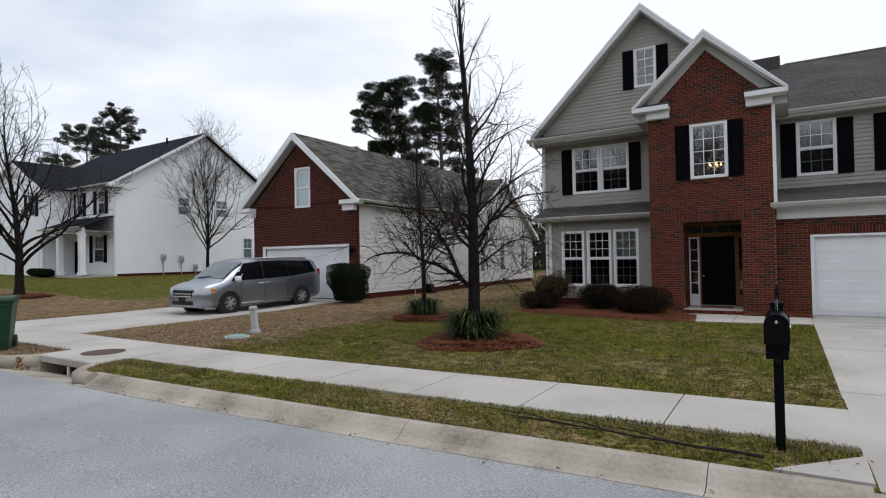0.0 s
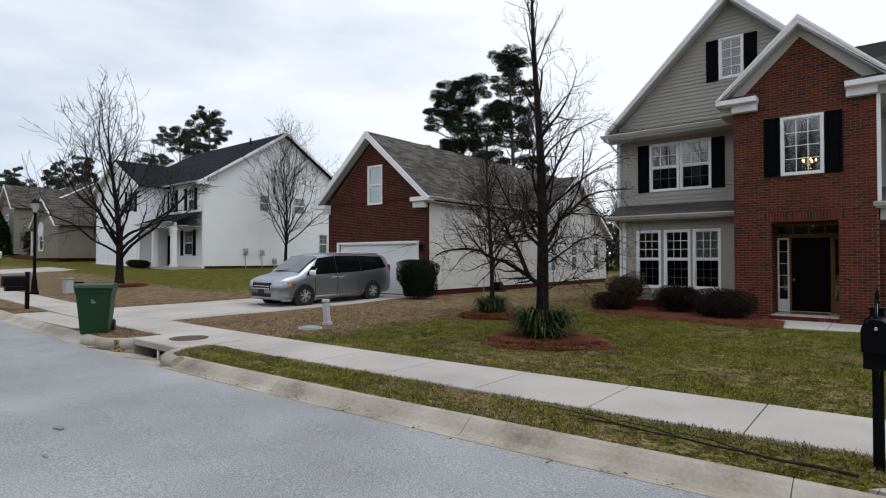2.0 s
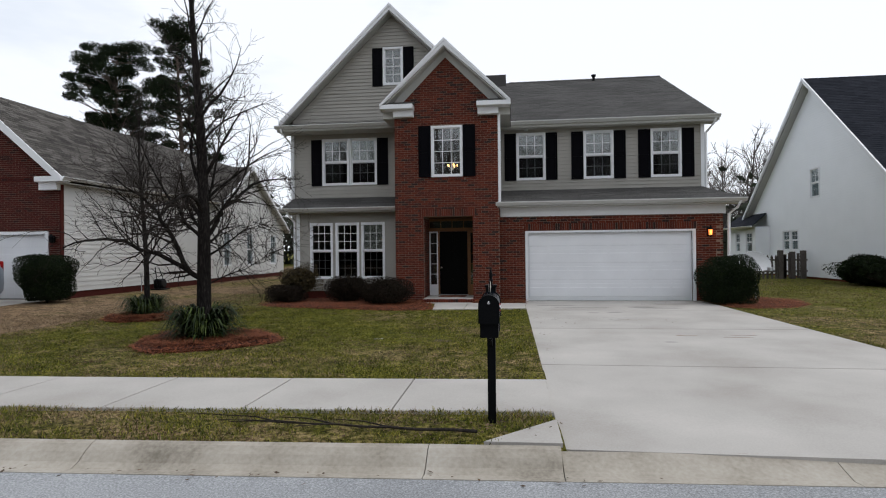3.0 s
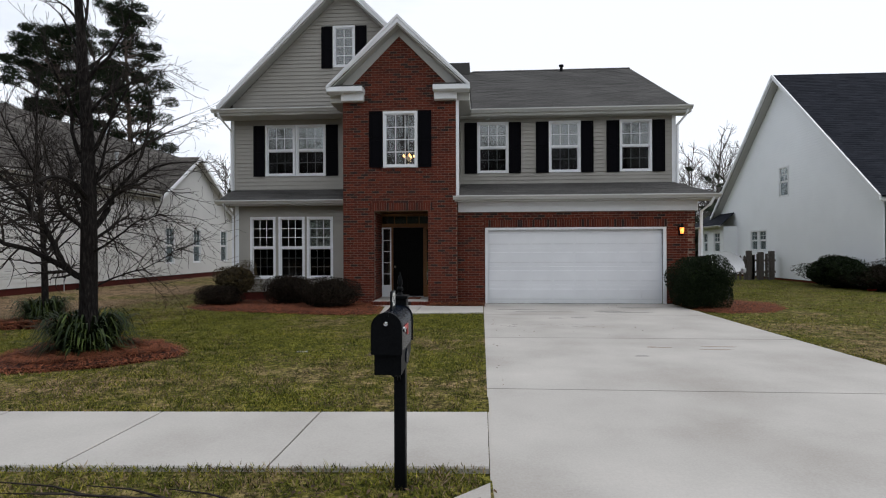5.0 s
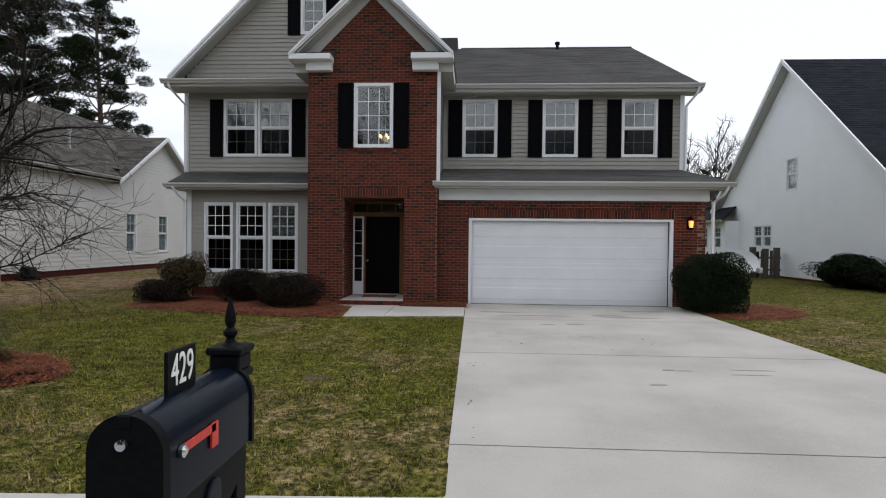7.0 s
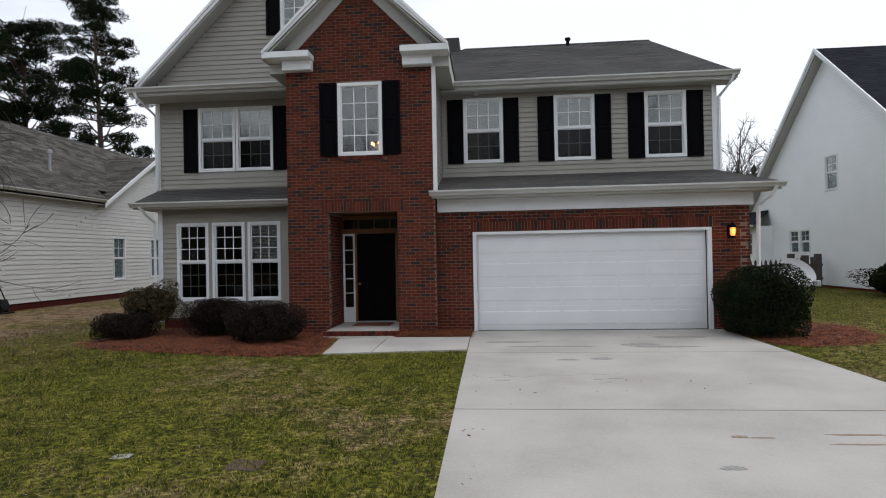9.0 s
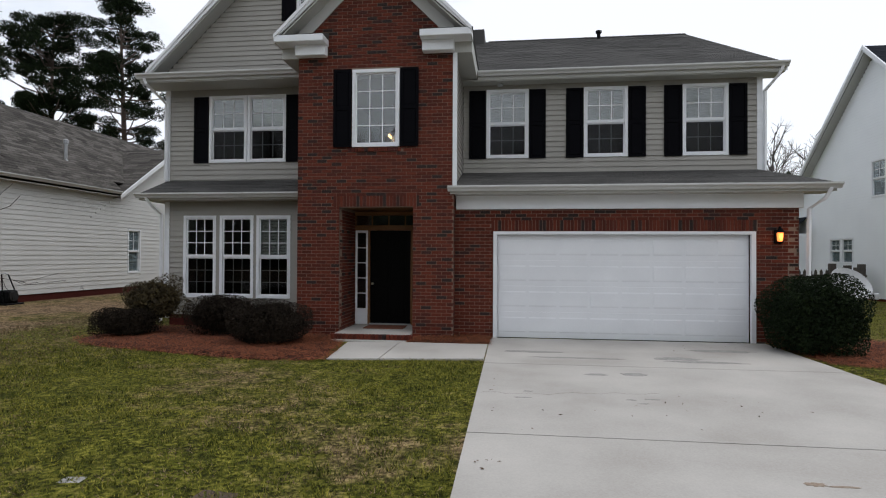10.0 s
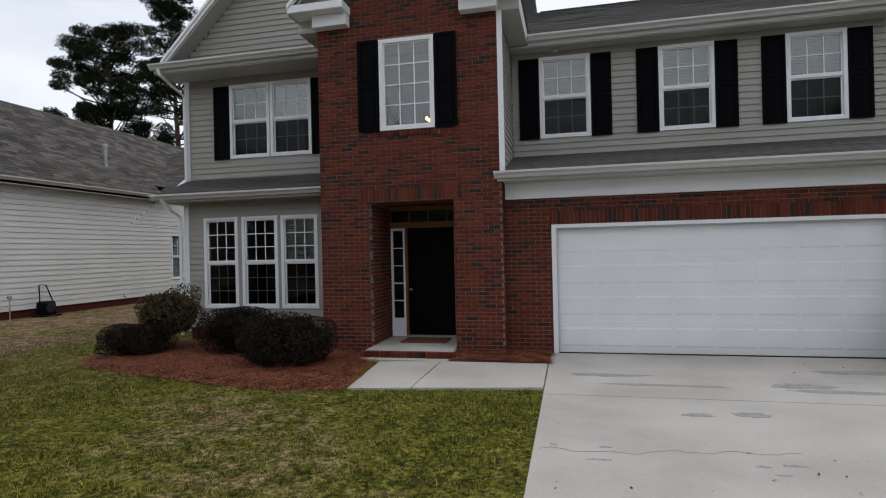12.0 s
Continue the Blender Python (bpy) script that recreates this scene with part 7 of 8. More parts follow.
def on_soil(x, y, turn, dz=0.03):
    return pose(x, y, ground_z(x, y) + dz, 0, 0, turn)


car("sedan", "white sedan parked on a far driveway", on_soil(-67.0, 14.9, -100), SEDAN, (1.42, -1.38), 0.32, "white_car", SED_WIN, [(0.36, 1.14, "windscreen")], end_lamps(2.28, -2.3, 0.62, 0.60, 0.72), "cars up the street")
SUV = [(-2.45, 0.45, 0.80, 0.70, 0.80, 1.10, 0.72, 1.25), (-2.40, 0.36, 0.92, 0.72, 0.92, 1.15, 0.76, 1.62), (-2.2, 0.32, 0.96, 0.72, 0.95, 1.16, 0.76, 1.76), (-0.8, 0.30, 0.98, 0.72, 0.96, 1.15, 0.76, 1.82), (0.35, 0.30, 0.98, 0.72, 0.96, 1.14, 0.76, 1.80), (0.6, 0.30, 0.98, 0.72, 0.95, 1.13, 0.75, 1.74), (1.2, 0.32, 0.97, 0.72, 0.94, 1.11, 0.80, 1.20), (2.1, 0.34, 0.95, 0.70, 0.90, 1.05, 0.80, 1.10), (2.35, 0.36, 0.88, 0.66, 0.84, 0.92, 0.76, 0.96), (2.42, 0.42, 0.80, 0.60, 0.76, 0.72, 0.70, 0.75)]
SUV_WIN = [((0.05, 1.20), (1.0, 1.19), (0.66, 1.64), (0.05, 1.70)), ((-1.0, 1.21), (-0.04, 1.20), (-0.04, 1.70), (-1.0, 1.71)), ((-2.1, 1.23), (-1.1, 1.21), (-1.1, 1.70), (-2.0, 1.66))]
car("suv", "white sport utility vehicle behind the sedan", on_soil(-70.2, 15.0, -97), SUV, (1.5, -1.45), 0.38, "white_car", SUV_WIN, [(0.62, 1.18, "windscreen")], end_lamps(2.36, -2.44, 0.7, 0.75, 0.95), "cars up the street")
car("suv", "black sport utility vehicle parked across the street", pose(-79, -1.7, rise(-79) + 0.03, 0, 0, -82), SUV, (1.5, -1.45), 0.38, "black_car", SUV_WIN, [(0.62, 1.18, "windscreen")], end_lamps(2.36, -2.44, 0.7, 0.75, 0.95), "cars up the street")
car("suv", "black sport utility vehicle on the far side of the street", pose(-83, -5.2, rise(-83) + 0.05, 0, 0, -75), SUV, (1.5, -1.45), 0.38, "black_car", SUV_WIN, [(0.62, 1.18, "windscreen")], end_lamps(2.36, -2.44, 0.7, 0.75, 0.95), "cars up the street")
car("sedan", "dark sedan on the far side of the street", pose(-84, -1.0, rise(-84) + 0.04, 0, 0, 190), SEDAN, (1.42, -1.38), 0.32, "black_car", SED_WIN, [(0.36, 1.14, "windscreen")], end_lamps(2.28, -2.3, 0.62, 0.60, 0.72), "cars up the street")
car("sedan", "red sedan on the far side of the street", pose(-74, -6.6, rise(-74) + 0.04, 0, 0, 170), SEDAN, (1.42, -1.38), 0.32, "red_car", SED_WIN, [(0.36, 1.14, "windscreen")], end_lamps(2.28, -2.3, 0.62, 0.60, 0.72), "cars up the street")
car("sedan", "dark car in front of the far garage", pose(-116, 8.0, rise(-118) + 0.06, 0, 0, 0), SUV, (1.5, -1.45), 0.38, "black_car", SUV_WIN, [(0.62, 1.18, "windscreen")], end_lamps(2.36, -2.44, 0.7, 0.75, 0.95), "cars up the street")

# ---- plants ----


def array_mesh(name, v, k, mat):
    """A mesh of separate k-cornered faces from an array of their corners."""
    v = np.asarray(v, dtype=np.float32).reshape(-1, 3)
    n = len(v) // k
    me = bpy.data.meshes.new(name)
    me.vertices.add(len(v))
    me.vertices.foreach_set("co", v.ravel())
    me.loops.add(n * k)
    me.loops.foreach_set("vertex_index", np.arange(n * k, dtype=np.int32))
    me.polygons.add(n)
    me.polygons.foreach_set("loop_start", np.arange(0, n * k, k, dtype=np.int32))
    me.update(calc_edges=True)
    me.materials.append(M[mat])
    return me


def leaf_quads(rng, centres, size, aspect=0.5, up=0.0):
    """One small rhombic leaf at each centre, turned at random."""
    n = len(centres)
    d = rng.normal(size=(n, 3))
    d[:, 2] += up
    d /= np.linalg.norm(d, axis=1)[:, None]
    e = np.cross(d, rng.normal(size=(n, 3)))
    e /= np.linalg.norm(e, axis=1)[:, None]
    s = size * rng.uniform(0.6, 1.3, size=(n, 1))
    return np.stack([centres - d * s * 0.5, centres + e * s * aspect * 0.5, centres + d * s * 0.5, centres - e * s * aspect * 0.5], axis=1)


def blob_points(rng, n, radii, shell=0.35, flat_bottom=None, power=2.0, lumps=5, lump=0.12, flare=0.0):
    """Points in the outer part of a lumpy rounded body."""
    d = rng.normal(size=(n, 3))
    d /= np.linalg.norm(d, axis=1)[:, None]
    norm = (np.abs(d) ** power).sum(axis=1) ** (1 / power)
    d = d / norm[:, None]
    r = 1 - shell * rng.uniform(0, 1, n) ** 1.6
    w = np.ones(n)
    for _ in range(lumps):
        c = rng.normal(size=3)
        w += lump * np.sin(d @ c * 2.5 + rng.uniform(0, 6)) / lumps * 2
    p = d * (r * w)[:, None] * np.array(radii)
    p[:, :2] *= (1 + flare * p[:, 2] / radii[2])[:, None]
    if flat_bottom is not None:
        p = p[p[:, 2] > flat_bottom]
    return p


def branch_fan(rng, base, radii, n, sh, r=0.008):
    for _ in range(n):
        a, b = rng.uniform(0, 6.28), rng.uniform(0.35, 0.95)
        tip = (base[0] + math.cos(a) * radii[0] * b * 0.85, base[1] + math.sin(a) * radii[1] * b * 0.85, base[2] + radii[2] * rng.uniform(0.9, 1.75))
        mid = (base[0] + (tip[0] - base[0]) * 0.35, base[1] + (tip[1] - base[1]) * 0.35, base[2] + (tip[2] - base[2]) * 0.55)
        sh.tube([base, mid, tip], [r * 1.8, r, r * 0.4], 5)


def bush(name, label, x, y, z, radii, n, mat, size, power=2.0, seed=1, group="", core=True, cat="bush", stems=12, aspect=0.55, shell=0.4, lump=0.12, flare=0.0):
    rng = np.random.default_rng(seed)
    ob = thing(name, label, cat, group, at=pose(x, y, z))
    sh = Shape()
    branch_fan(rng, (0, 0, -0.03), radii, stems, sh, 0.010)
    part("stems", sh, "twig", ob)
    p = blob_points(rng, n, radii, shell, -radii[2] * 0.93, power, 5, lump, flare)
    p[:, 2] += radii[2]
    part("foliage", array_mesh("foliage", leaf_quads(rng, p, size, aspect), 4, mat), mat, ob)
    if core:
        q = blob_points(rng, n // 3, [r * 0.78 for r in radii], 0.5, -radii[2] * 0.9, power)
        q[:, 2] += radii[2]
        part("inner_foliage", array_mesh("inner_foliage", leaf_quads(rng, q, size * 2.4, 0.8), 4, mat), mat, ob)
    return ob


G = "shrubs before the triple window"
bush("bush", "rounded dark winter shrub in the pine straw bed", -4.05, 18.45, 0.05, (0.74, 0.60, 0.37), 17000, "leaf_brown", 0.032, 2.6, 3, G, stems=25)
bush("bush", "rounded dark winter shrub close to the wall", -5.42, 19.35, 0.05, (0.62, 0.55, 0.40), 15000, "leaf_brown", 0.032, 2.5, 4, G, stems=25)
bush("bush", "low clipped dark shrub at the bed's corner", -7.22, 18.95, 0.05, (0.58, 0.52, 0.27), 13000, "leaf_brown", 0.032, 2.5, 5, G, stems=25)
bush("bush", "taller olive shrub with bare stems", -7.02, 19.55, 0.30, (0.60, 0.50, 0.42), 12000, "leaf_olive", 0.036, 2.2, 6, G, stems=90, core=True, shell=0.7, lump=0.3)
bush("bush", "large clipped holly bush beside the garage", 5.40, 19.0, 0.02, (0.66, 0.70, 0.62), 38000, "leaf_dark", 0.038, 3.2, 7, stems=10)
bush("hedge", "squared dark hedge bush at the neighbour's garage", -14.45, 18.2, 0.14, (0.62, 0.60, 0.70), 30000, "leaf_dark", 0.05, 5.0, 8, cat="hedge", stems=10, lump=0.10, flare=0.16, shell=0.3)
bush("bush", "low spreading dark evergreen by the white wall", 13.4, 26.6, 0.0, (0.9, 1.5, 0.62), 16000, "leaf_dark", 0.10, 2.0, 9, "evergreens by the white house", stems=60, shell=0.75, lump=0.75, aspect=0.25)
bush("bush", "low brown-green shrub by the white wall", 13.9, 24.6, 0.0, (1.0, 1.2, 0.48), 11000, "leaf_brown", 0.09, 2.0, 10, "evergreens by the white house", stems=60, shell=0.75, lump=0.7, aspect=0.25)
for i, x in enumerate((-39.3, -40.2, -41.0)):
    bush("bush", "small dark foundation shrub at the white porch", x, 18.75, ground_z(x, 18.75), (0.42, 0.38, 0.25), 900, "leaf_dark", 0.09, 2.2, 20 + i, "porch shrubs", stems=5)
for i, (x, y, r, h) in enumerate(((-59.4, 19.7, 0.7, 0.5), (-57.4, 19.6, 0.8, 0.55), (-55.4, 19.7, 0.6, 0.45), (-62.5, 21.2, 0.7, 0.6), (-65.5, 21.2, 0.8, 0.7), (-70.5, 21, 1.4, 1.7), (-80, 16.5, 2.0, 1.4), (-95, 17, 1.8, 1.3), (-88, 15.5, 1.5, 1.0))):
    bush("bush", "dark rounded shrub in a far front garden", x, y, ground_z(x, y), (r, r, h), 1200, "leaf_dark", 0.16, 2.3, 30 + i, "far garden shrubs", stems=5)


def strap_plant(x, y, z, r, h, n, seed):
    """A clump of arching strap leaves."""
    rng = np.random.default_rng(seed)
    ob = thing("strap_leaf_plant", "clump of arching dark green strap leaves round a trunk", "plant", "clumps under the trees", at=pose(x, y, z))
    az = rng.uniform(0, 2 * np.pi, n)
    ln = r * rng.uniform(0.55, 1.1, n)
    hh = h * rng.uniform(0.12, 1.1, n) ** 0.8
    r0 = rng.uniform(0.06, 0.30, n)
    ts = np.linspace(0, 1, 6)
    wid = rng.uniform(0.010, 0.019, n)
    arch = rng.uniform(0.55, 0.98, n)
    c, s = np.cos(az), np.sin(az)
    faces = []
    rows = []
    for t in ts:
        rad = r0 + ln * t
        zz = hh * 4 * t * arch * (1 - t * arch)
        w = wid * (1 - t ** 3) + 0.001
        rows.append((np.stack([rad * c - w * s, rad * s + w * c, zz], 1), np.stack([rad * c + w * s, rad * s - w * c, zz], 1)))
    for (a, b), (d, e) in zip(rows, rows[1:]):
        faces.append(np.stack([a, b, e, d], axis=1))
    v = np.concatenate(faces)
    part("leaves", array_mesh("leaves", v, 4, "strap_leaf"), "strap_leaf", ob)
    return ob


strap_plant(-5.78, 11.98, 0.08, 0.58, 0.56, 620, 1)
strap_plant(-9.15, 15.25, 0.09, 0.44, 0.46, 420, 2)


def mulch_bed(name, x, y, rx, ry, z, h, seed, label, poly=None):
    """A low mound of pine straw with loose needles on it."""
    rng = np.random.default_rng(seed)
    r_ = random.Random(seed)
    sh = Shape()
    if poly is None:
        poly = []
        for i in range(36):
            a = 2 * math.pi * i / 36
            k = 1 + 0.09 * math.sin(a * 3 + seed) + 0.05 * math.sin(a * 7 + 1.3)
            poly.append((x + rx * k * math.cos(a), y + ry * k * math.sin(a)))
    cx, cy = sum(p[0] for p in poly) / len(poly), sum(p[1] for p in poly) / len(poly)
    n = len(poly)
    rings = [(1.0, -0.03), (0.96, h * 0.5), (0.85, h * 0.9), (0.6, h), (0.3, h * 1.05)]
    for k, dz in rings:
        for i, (px, py) in enumerate(poly):
            sh.v.append((cx + (px - cx) * k, cy + (py - cy) * k, z + dz + r_.uniform(-0.014, 0.014)))
    for j in range(len(rings) - 1):
        for i in range(n):
            sh.f.append((j * n + i, j * n + (i + 1) % n, (j + 1) * n + (i + 1) % n, (j + 1) * n + i))
    sh.f.append(tuple((len(rings) - 1) * n + i for i in range(n)))
    bed = tagged(part(name, sh, "mulch", None, smooth=True), kind="structure")
    m = 13000
    t, u = rng.uniform(0, n, m), np.sqrt(rng.uniform(0, 1.08, m))
    i0 = t.astype(int) % n
    fr = (t % 1)[:, None]
    P = np.array(poly)
    edge = P[i0] * (1 - fr) + P[(i0 + 1) % n] * fr
    pos = np.array([cx, cy]) + (edge - np.array([cx, cy])) * u[:, None]
    zz = z + np.where(u > 0.9, 0.012, h * 0.95) + rng.uniform(0, 0.035, m) + 0.018 * np.sin(pos[:, 0] * 11) * np.sin(pos[:, 1] * 13)
    a = rng.uniform(0, 6.28, m)
    ln = rng.uniform(0.04, 0.11, m)
    d = np.stack([np.cos(a), np.sin(a), rng.uniform(-0.3, 0.45, m)], 1) * ln[:, None]
    e = np.stack([-np.sin(a), np.cos(a), np.zeros(m)], 1) * 0.0045
    c = np.concatenate([pos, zz[:, None]], 1)
    ob = new("pine_straw", array_mesh("pine_straw", np.stack([c - d - e, c + d, c - d + e], 1), 3, "straw"))
    tagged(ob, "loose red-brown pine straw on the bed", "pine straw", kind="stuff")
    return bed


mulch_bed("mulch_ring", -5.75, 12.0, 1.15, 1.05, 0.025, 0.10, 1, "")
mulch_bed("mulch_ring", -9.1, 15.2, 0.85, 0.8, 0.045, 0.08, 2, "")
mulch_bed("mulch_bed", 0, 0, 0, 0, 0.02, 0.05, 3, "", poly=[(-7.9, 20.6), (-8.0, 19.6), (-7.85, 18.5), (-7.2, 17.9), (-6.2, 17.6), (-5.2, 17.35), (-4.2, 17.1), (-3.4, 16.98), (-2.62, 17.1), (-2.62, 17.7), (-2.75, 18.3), (-2.85, 18.9), (-3.15, 19.1), (-3.2, 19.6), (-4.0, 20.6)])
mulch_bed("mulch_bed", 0, 0, 0, 0, 0.005, 0.04, 4, "", poly=[(5.06, 19.9), (5.08, 18.9), (5.15, 18.0), (5.7, 17.7), (6.6, 17.9), (7.4, 18.8), (7.7, 20.0), (7.0, 21.2), (5.8, 21.3), (5.75, 20.2)])
mulch_bed("mulch_bed", 0, 0, 0, 0, 0.005, 0.03, 5, "", poly=[(-1.58, 19.0), (-0.12, 19.0), (-0.12, 19.95), (-0.75, 19.95), (-0.8, 19.6), (-1.58, 19.62)])
mulch_bed("mulch_ring", -29.8, 13.65, 1.3, 1.2, ground_z(-29.8, 13.65), 0.08, 6, "")


def grow(rng, sh_list, p, d, length, radius, level, levels, bend, up, kids, spread, min_r, seglen):
    """One shoot and, along it, its side shoots."""
    n = max(3, int(length / seglen))
    pts, rad = [p], [radius]
    dd = d.copy()
    for i in range(n):
        dd = dd + rng.normal(size=3) * bend + np.array([0, 0, up])
        dd /= np.linalg.norm(dd)
        p = p + dd * length / n
        pts.append(p)
        rad.append(max(min_r, radius * (1 - 0.85 * (i + 1) / n)))
    sides = 9 if level == 0 else 6 if level == 1 else 4 if level == 2 else 3
    sh_list[min(level, len(sh_list) - 1)].tube([tuple(q) for q in pts], rad, sides, cap=False)
    if level >= levels:
        return
    k = kids[level]
    for j in range(k):
        t = rng.uniform(0.18, 1.0) if level else 0
        i = min(n - 1, int(t * n))
        base = pts[i] + (pts[i + 1] - pts[i]) * (t * n - i)
        axis = pts[i + 1] - pts[i]
        axis /= np.linalg.norm(axis)
        side = np.cross(axis, rng.normal(size=3))
        side /= np.linalg.norm(side)
        nd = axis * math.cos(spread[level]) + side * math.sin(spread[level])
        grow(rng, sh_list, base, nd, length * rng.uniform(0.28, 0.66) * (1 - 0.35 * t), max(min_r, rad[i] * 0.55), level + 1, levels, bend * 1.15, up, kids, spread, min_r, seglen * 0.75)


def bare_tree(x, y, z, height, trunk_r, crown0, reach, n_limbs, seed, label, upness=0.035, kids=(0, 8, 5, 3), droop_low=True, min_r=0.0025, elev=(20, 70), group="bare street trees", bend=0.09, sway=0.05, thick=(0.28, 0.46), low=0.0, power=0.9, shrink=0.75, taper=0.9, scaffold=()):
    rng = np.random.default_rng(seed)
    ob = thing("bare_tree", label, "tree", group, at=pose(x, y, z))
    trunk, limbs, twigs = Shape(), Shape(), Shape()
    n = 14
    pts, p = [], np.array([0.0, 0.0, -0.1])
    for i in range(n + 1):
        t = i / n
        pts.append(np.array([sway * (math.sin(t * 5 + seed) - math.sin(seed)) * t * height / 8, sway * (math.cos(t * 4.3 + seed * 2) - math.cos(seed * 2)) * t * height / 8, height * t - 0.1]))
    rad = [trunk_r * (1.35 if i == 0 else 1.0) * (1 - 0.95 * (i / n) ** taper) + 0.004 for i in range(n + 1)]
    trunk.tube([tuple(q) for q in pts], rad, 12, cap=False)
    part("trunk", trunk, "bark", ob, smooth=True)
    for j in range(n_limbs):
        t = crown0 / height + (0.93 - crown0 / height) * (j / (n_limbs - 1)) ** power
        i = min(n - 1, int(t * n))
        base = pts[i] + (pts[i + 1] - pts[i]) * (t * n - i)
        az = j * 2.39996 + rng.uniform(-0.4, 0.4)
        el = radians(elev[0] + (elev[1] - elev[0]) * t + rng.uniform(-12, 12))
        d = np.array([math.cos(az) * math.cos(el), math.sin(az) * math.cos(el), math.sin(el)])
        ln = reach * (1.15 - shrink * t) * rng.uniform(0.75, 1.15)
        limbs, twigs = Shape(), Shape()
        few = tuple(max(2, int(k * (1.15 - 0.75 * t))) if k else 0 for k in kids)
        grow(rng, [trunk, limbs, twigs, twigs], base, d, ln, max(0.012, rad[i] * rng.uniform(*thick)), 1, 3, bend, upness + low * max(0, 0.55 - t), few, (0, 0.75, 0.7, 0.7), min_r, 0.28)
        limb = part("limb", raw_mesh("limb", limbs.v, limbs.f, "bark"), "bark", ob)
        tagged(part("twig", raw_mesh("twig", twigs.v, twigs.f, "twig"), "twig", limb), kind="stuff")
    # scaffold limbs: (side, height) stations in the plane across the street, with a lean in depth and a start radius
    for r0, lean, path in scaffold:
        limbs, twigs = Shape(), Shape()
        line = [np.array([0.876 * u - 0.48 * lean * abs(u), 0.48 * u + 0.876 * lean * abs(u), h]) for u, h in path]
        fine = []
        for a, b in zip(line, line[1:]):
            fine += [a, (a + b) / 2 + rng.normal(size=3) * 0.02]
        fine.append(line[-1])
        m = len(fine)
        radii = [r0 * (1 - 0.8 * k / (m - 1)) for k in range(m)]
        limbs.tube([tuple(q) for q in fine], radii, 8, cap=False)
        for k in range(26):
            t = rng.uniform(0.12, 1.0) * (m - 1.001)
            i = int(t)
            base = fine[i] + (fine[i + 1] - fine[i]) * (t - i)
            axis = (fine[i + 1] - fine[i]) / np.linalg.norm(fine[i + 1] - fine[i])
            side = np.cross(axis, rng.normal(size=3))
            side /= np.linalg.norm(side)
            grow(rng, [trunk, limbs, twigs, twigs], base, axis * 0.6 + side * 0.8, rng.uniform(0.4, 1.25), max(0.007, radii[i] * 0.45), 2, 3, 0.22, 0.03, (0, 0, 7, 0), (0, 0.75, 0.8, 0.7), min_r, 0.16)
        limb = part("limb", raw_mesh("limb", limbs.v, limbs.f, "bark"), "bark", ob)
        tagged(part("twig", raw_mesh("twig", twigs.v, twigs.f, "twig"), "twig", limb), kind="stuff")
    return ob


SCAFFOLD = [
    (0.050, 0.25, [(0, 1.05), (-0.30, 1.25), (-0.72, 1.50), (-1.22, 1.72), (-1.85, 1.74), (-2.2, 1.62)]),
    (0.042, -0.35, [(-0.28, 1.26), (-0.50, 1.85), (-0.68, 2.20), (-0.92, 2.45), (-1.30, 2.75)]),
    (0.034, -0.5, [(0, 1.75), (-0.30, 2.05), (-0.50, 2.40), (-0.75, 2.90), (-0.9, 3.3)]),
    (0.044, 0.3, [(0, 1.70), (0.25, 2.10), (0.32, 2.30), (0.65, 2.60), (1.05, 2.85), (1.45, 2.92)]),
    (0.021, -0.6, [(0.05, 1.45), (0.35, 1.65), (0.65, 1.90), (0.95, 2.0)]),
    (0.015, 0.5, [(0.06, 0.95), (0.50, 1.15), (0.95, 1.35), (1.15, 1.5)]),
    (0.030, 0.9, [(0, 2.2), (0.15, 2.7), (0.25, 3.3), (0.35, 4.2)]),
    (0.030, 2.2, [(0, 1.9), (-0.2, 2.2), (-0.35, 2.6), (-0.4, 3.0)]),
    (0.030, 2.6, [(0, 1.5), (0.2, 1.8), (0.38, 2.0), (0.5, 2.2)]),
]
bare_tree(-5.81, 12.05, 0.05, 7.6, 0.125, 2.0, 2.4, 24, 4, "bare street tree with wide dark branches in a straw ring", kids=(0, 11, 7, 0), elev=(24, 84), bend=0.18, sway=-0.12, thick=(0.28, 0.46), power=1.15, shrink=0.95, taper=1.15, scaffold=SCAFFOLD)
bare_tree(-9.15, 15.3, 0.06, 5.4, 0.07, 1.3, 2.2, 32, 7, "smaller bare tree behind the street tree", kids=(0, 13, 9, 0), elev=(14, 96), bend=0.13, sway=0.2, thick=(0.3, 0.55), low=-0.04, power=1.2, shrink=1.0)
bare_tree(-29.8, 13.65, ground_z(-29.8, 13.65), 8.2, 0.19, 1.35, 5.6, 28, 9, "large bare tree on the neighbour's verge", kids=(0, 9, 6, 0), min_r=0.008, upness=0.045, elev=(38, 80), bend=0.11, sway=0.4, thick=(0.36, 0.56), power=1.3, shrink=0.75)
bare_tree(-33.0, 25.4, ground_z(-33, 25.4), 8.0, 0.12, 1.5, 6.0, 34, 12, "bare upright tree before the white house", kids=(0, 10, 7, 0), min_r=0.006, upness=0.045, elev=(40, 82), bend=0.08, sway=0.15, thick=(0.35, 0.55), power=1.2, shrink=0.7)
bare_tree(-53, 11.0, ground_z(-53, 11), 6.5, 0.08, 1.8, 2.5, 14, 14, "young bare tree up the street", kids=(0, 6, 4, 0), min_r=0.008, upness=0.05, elev=(45, 80))


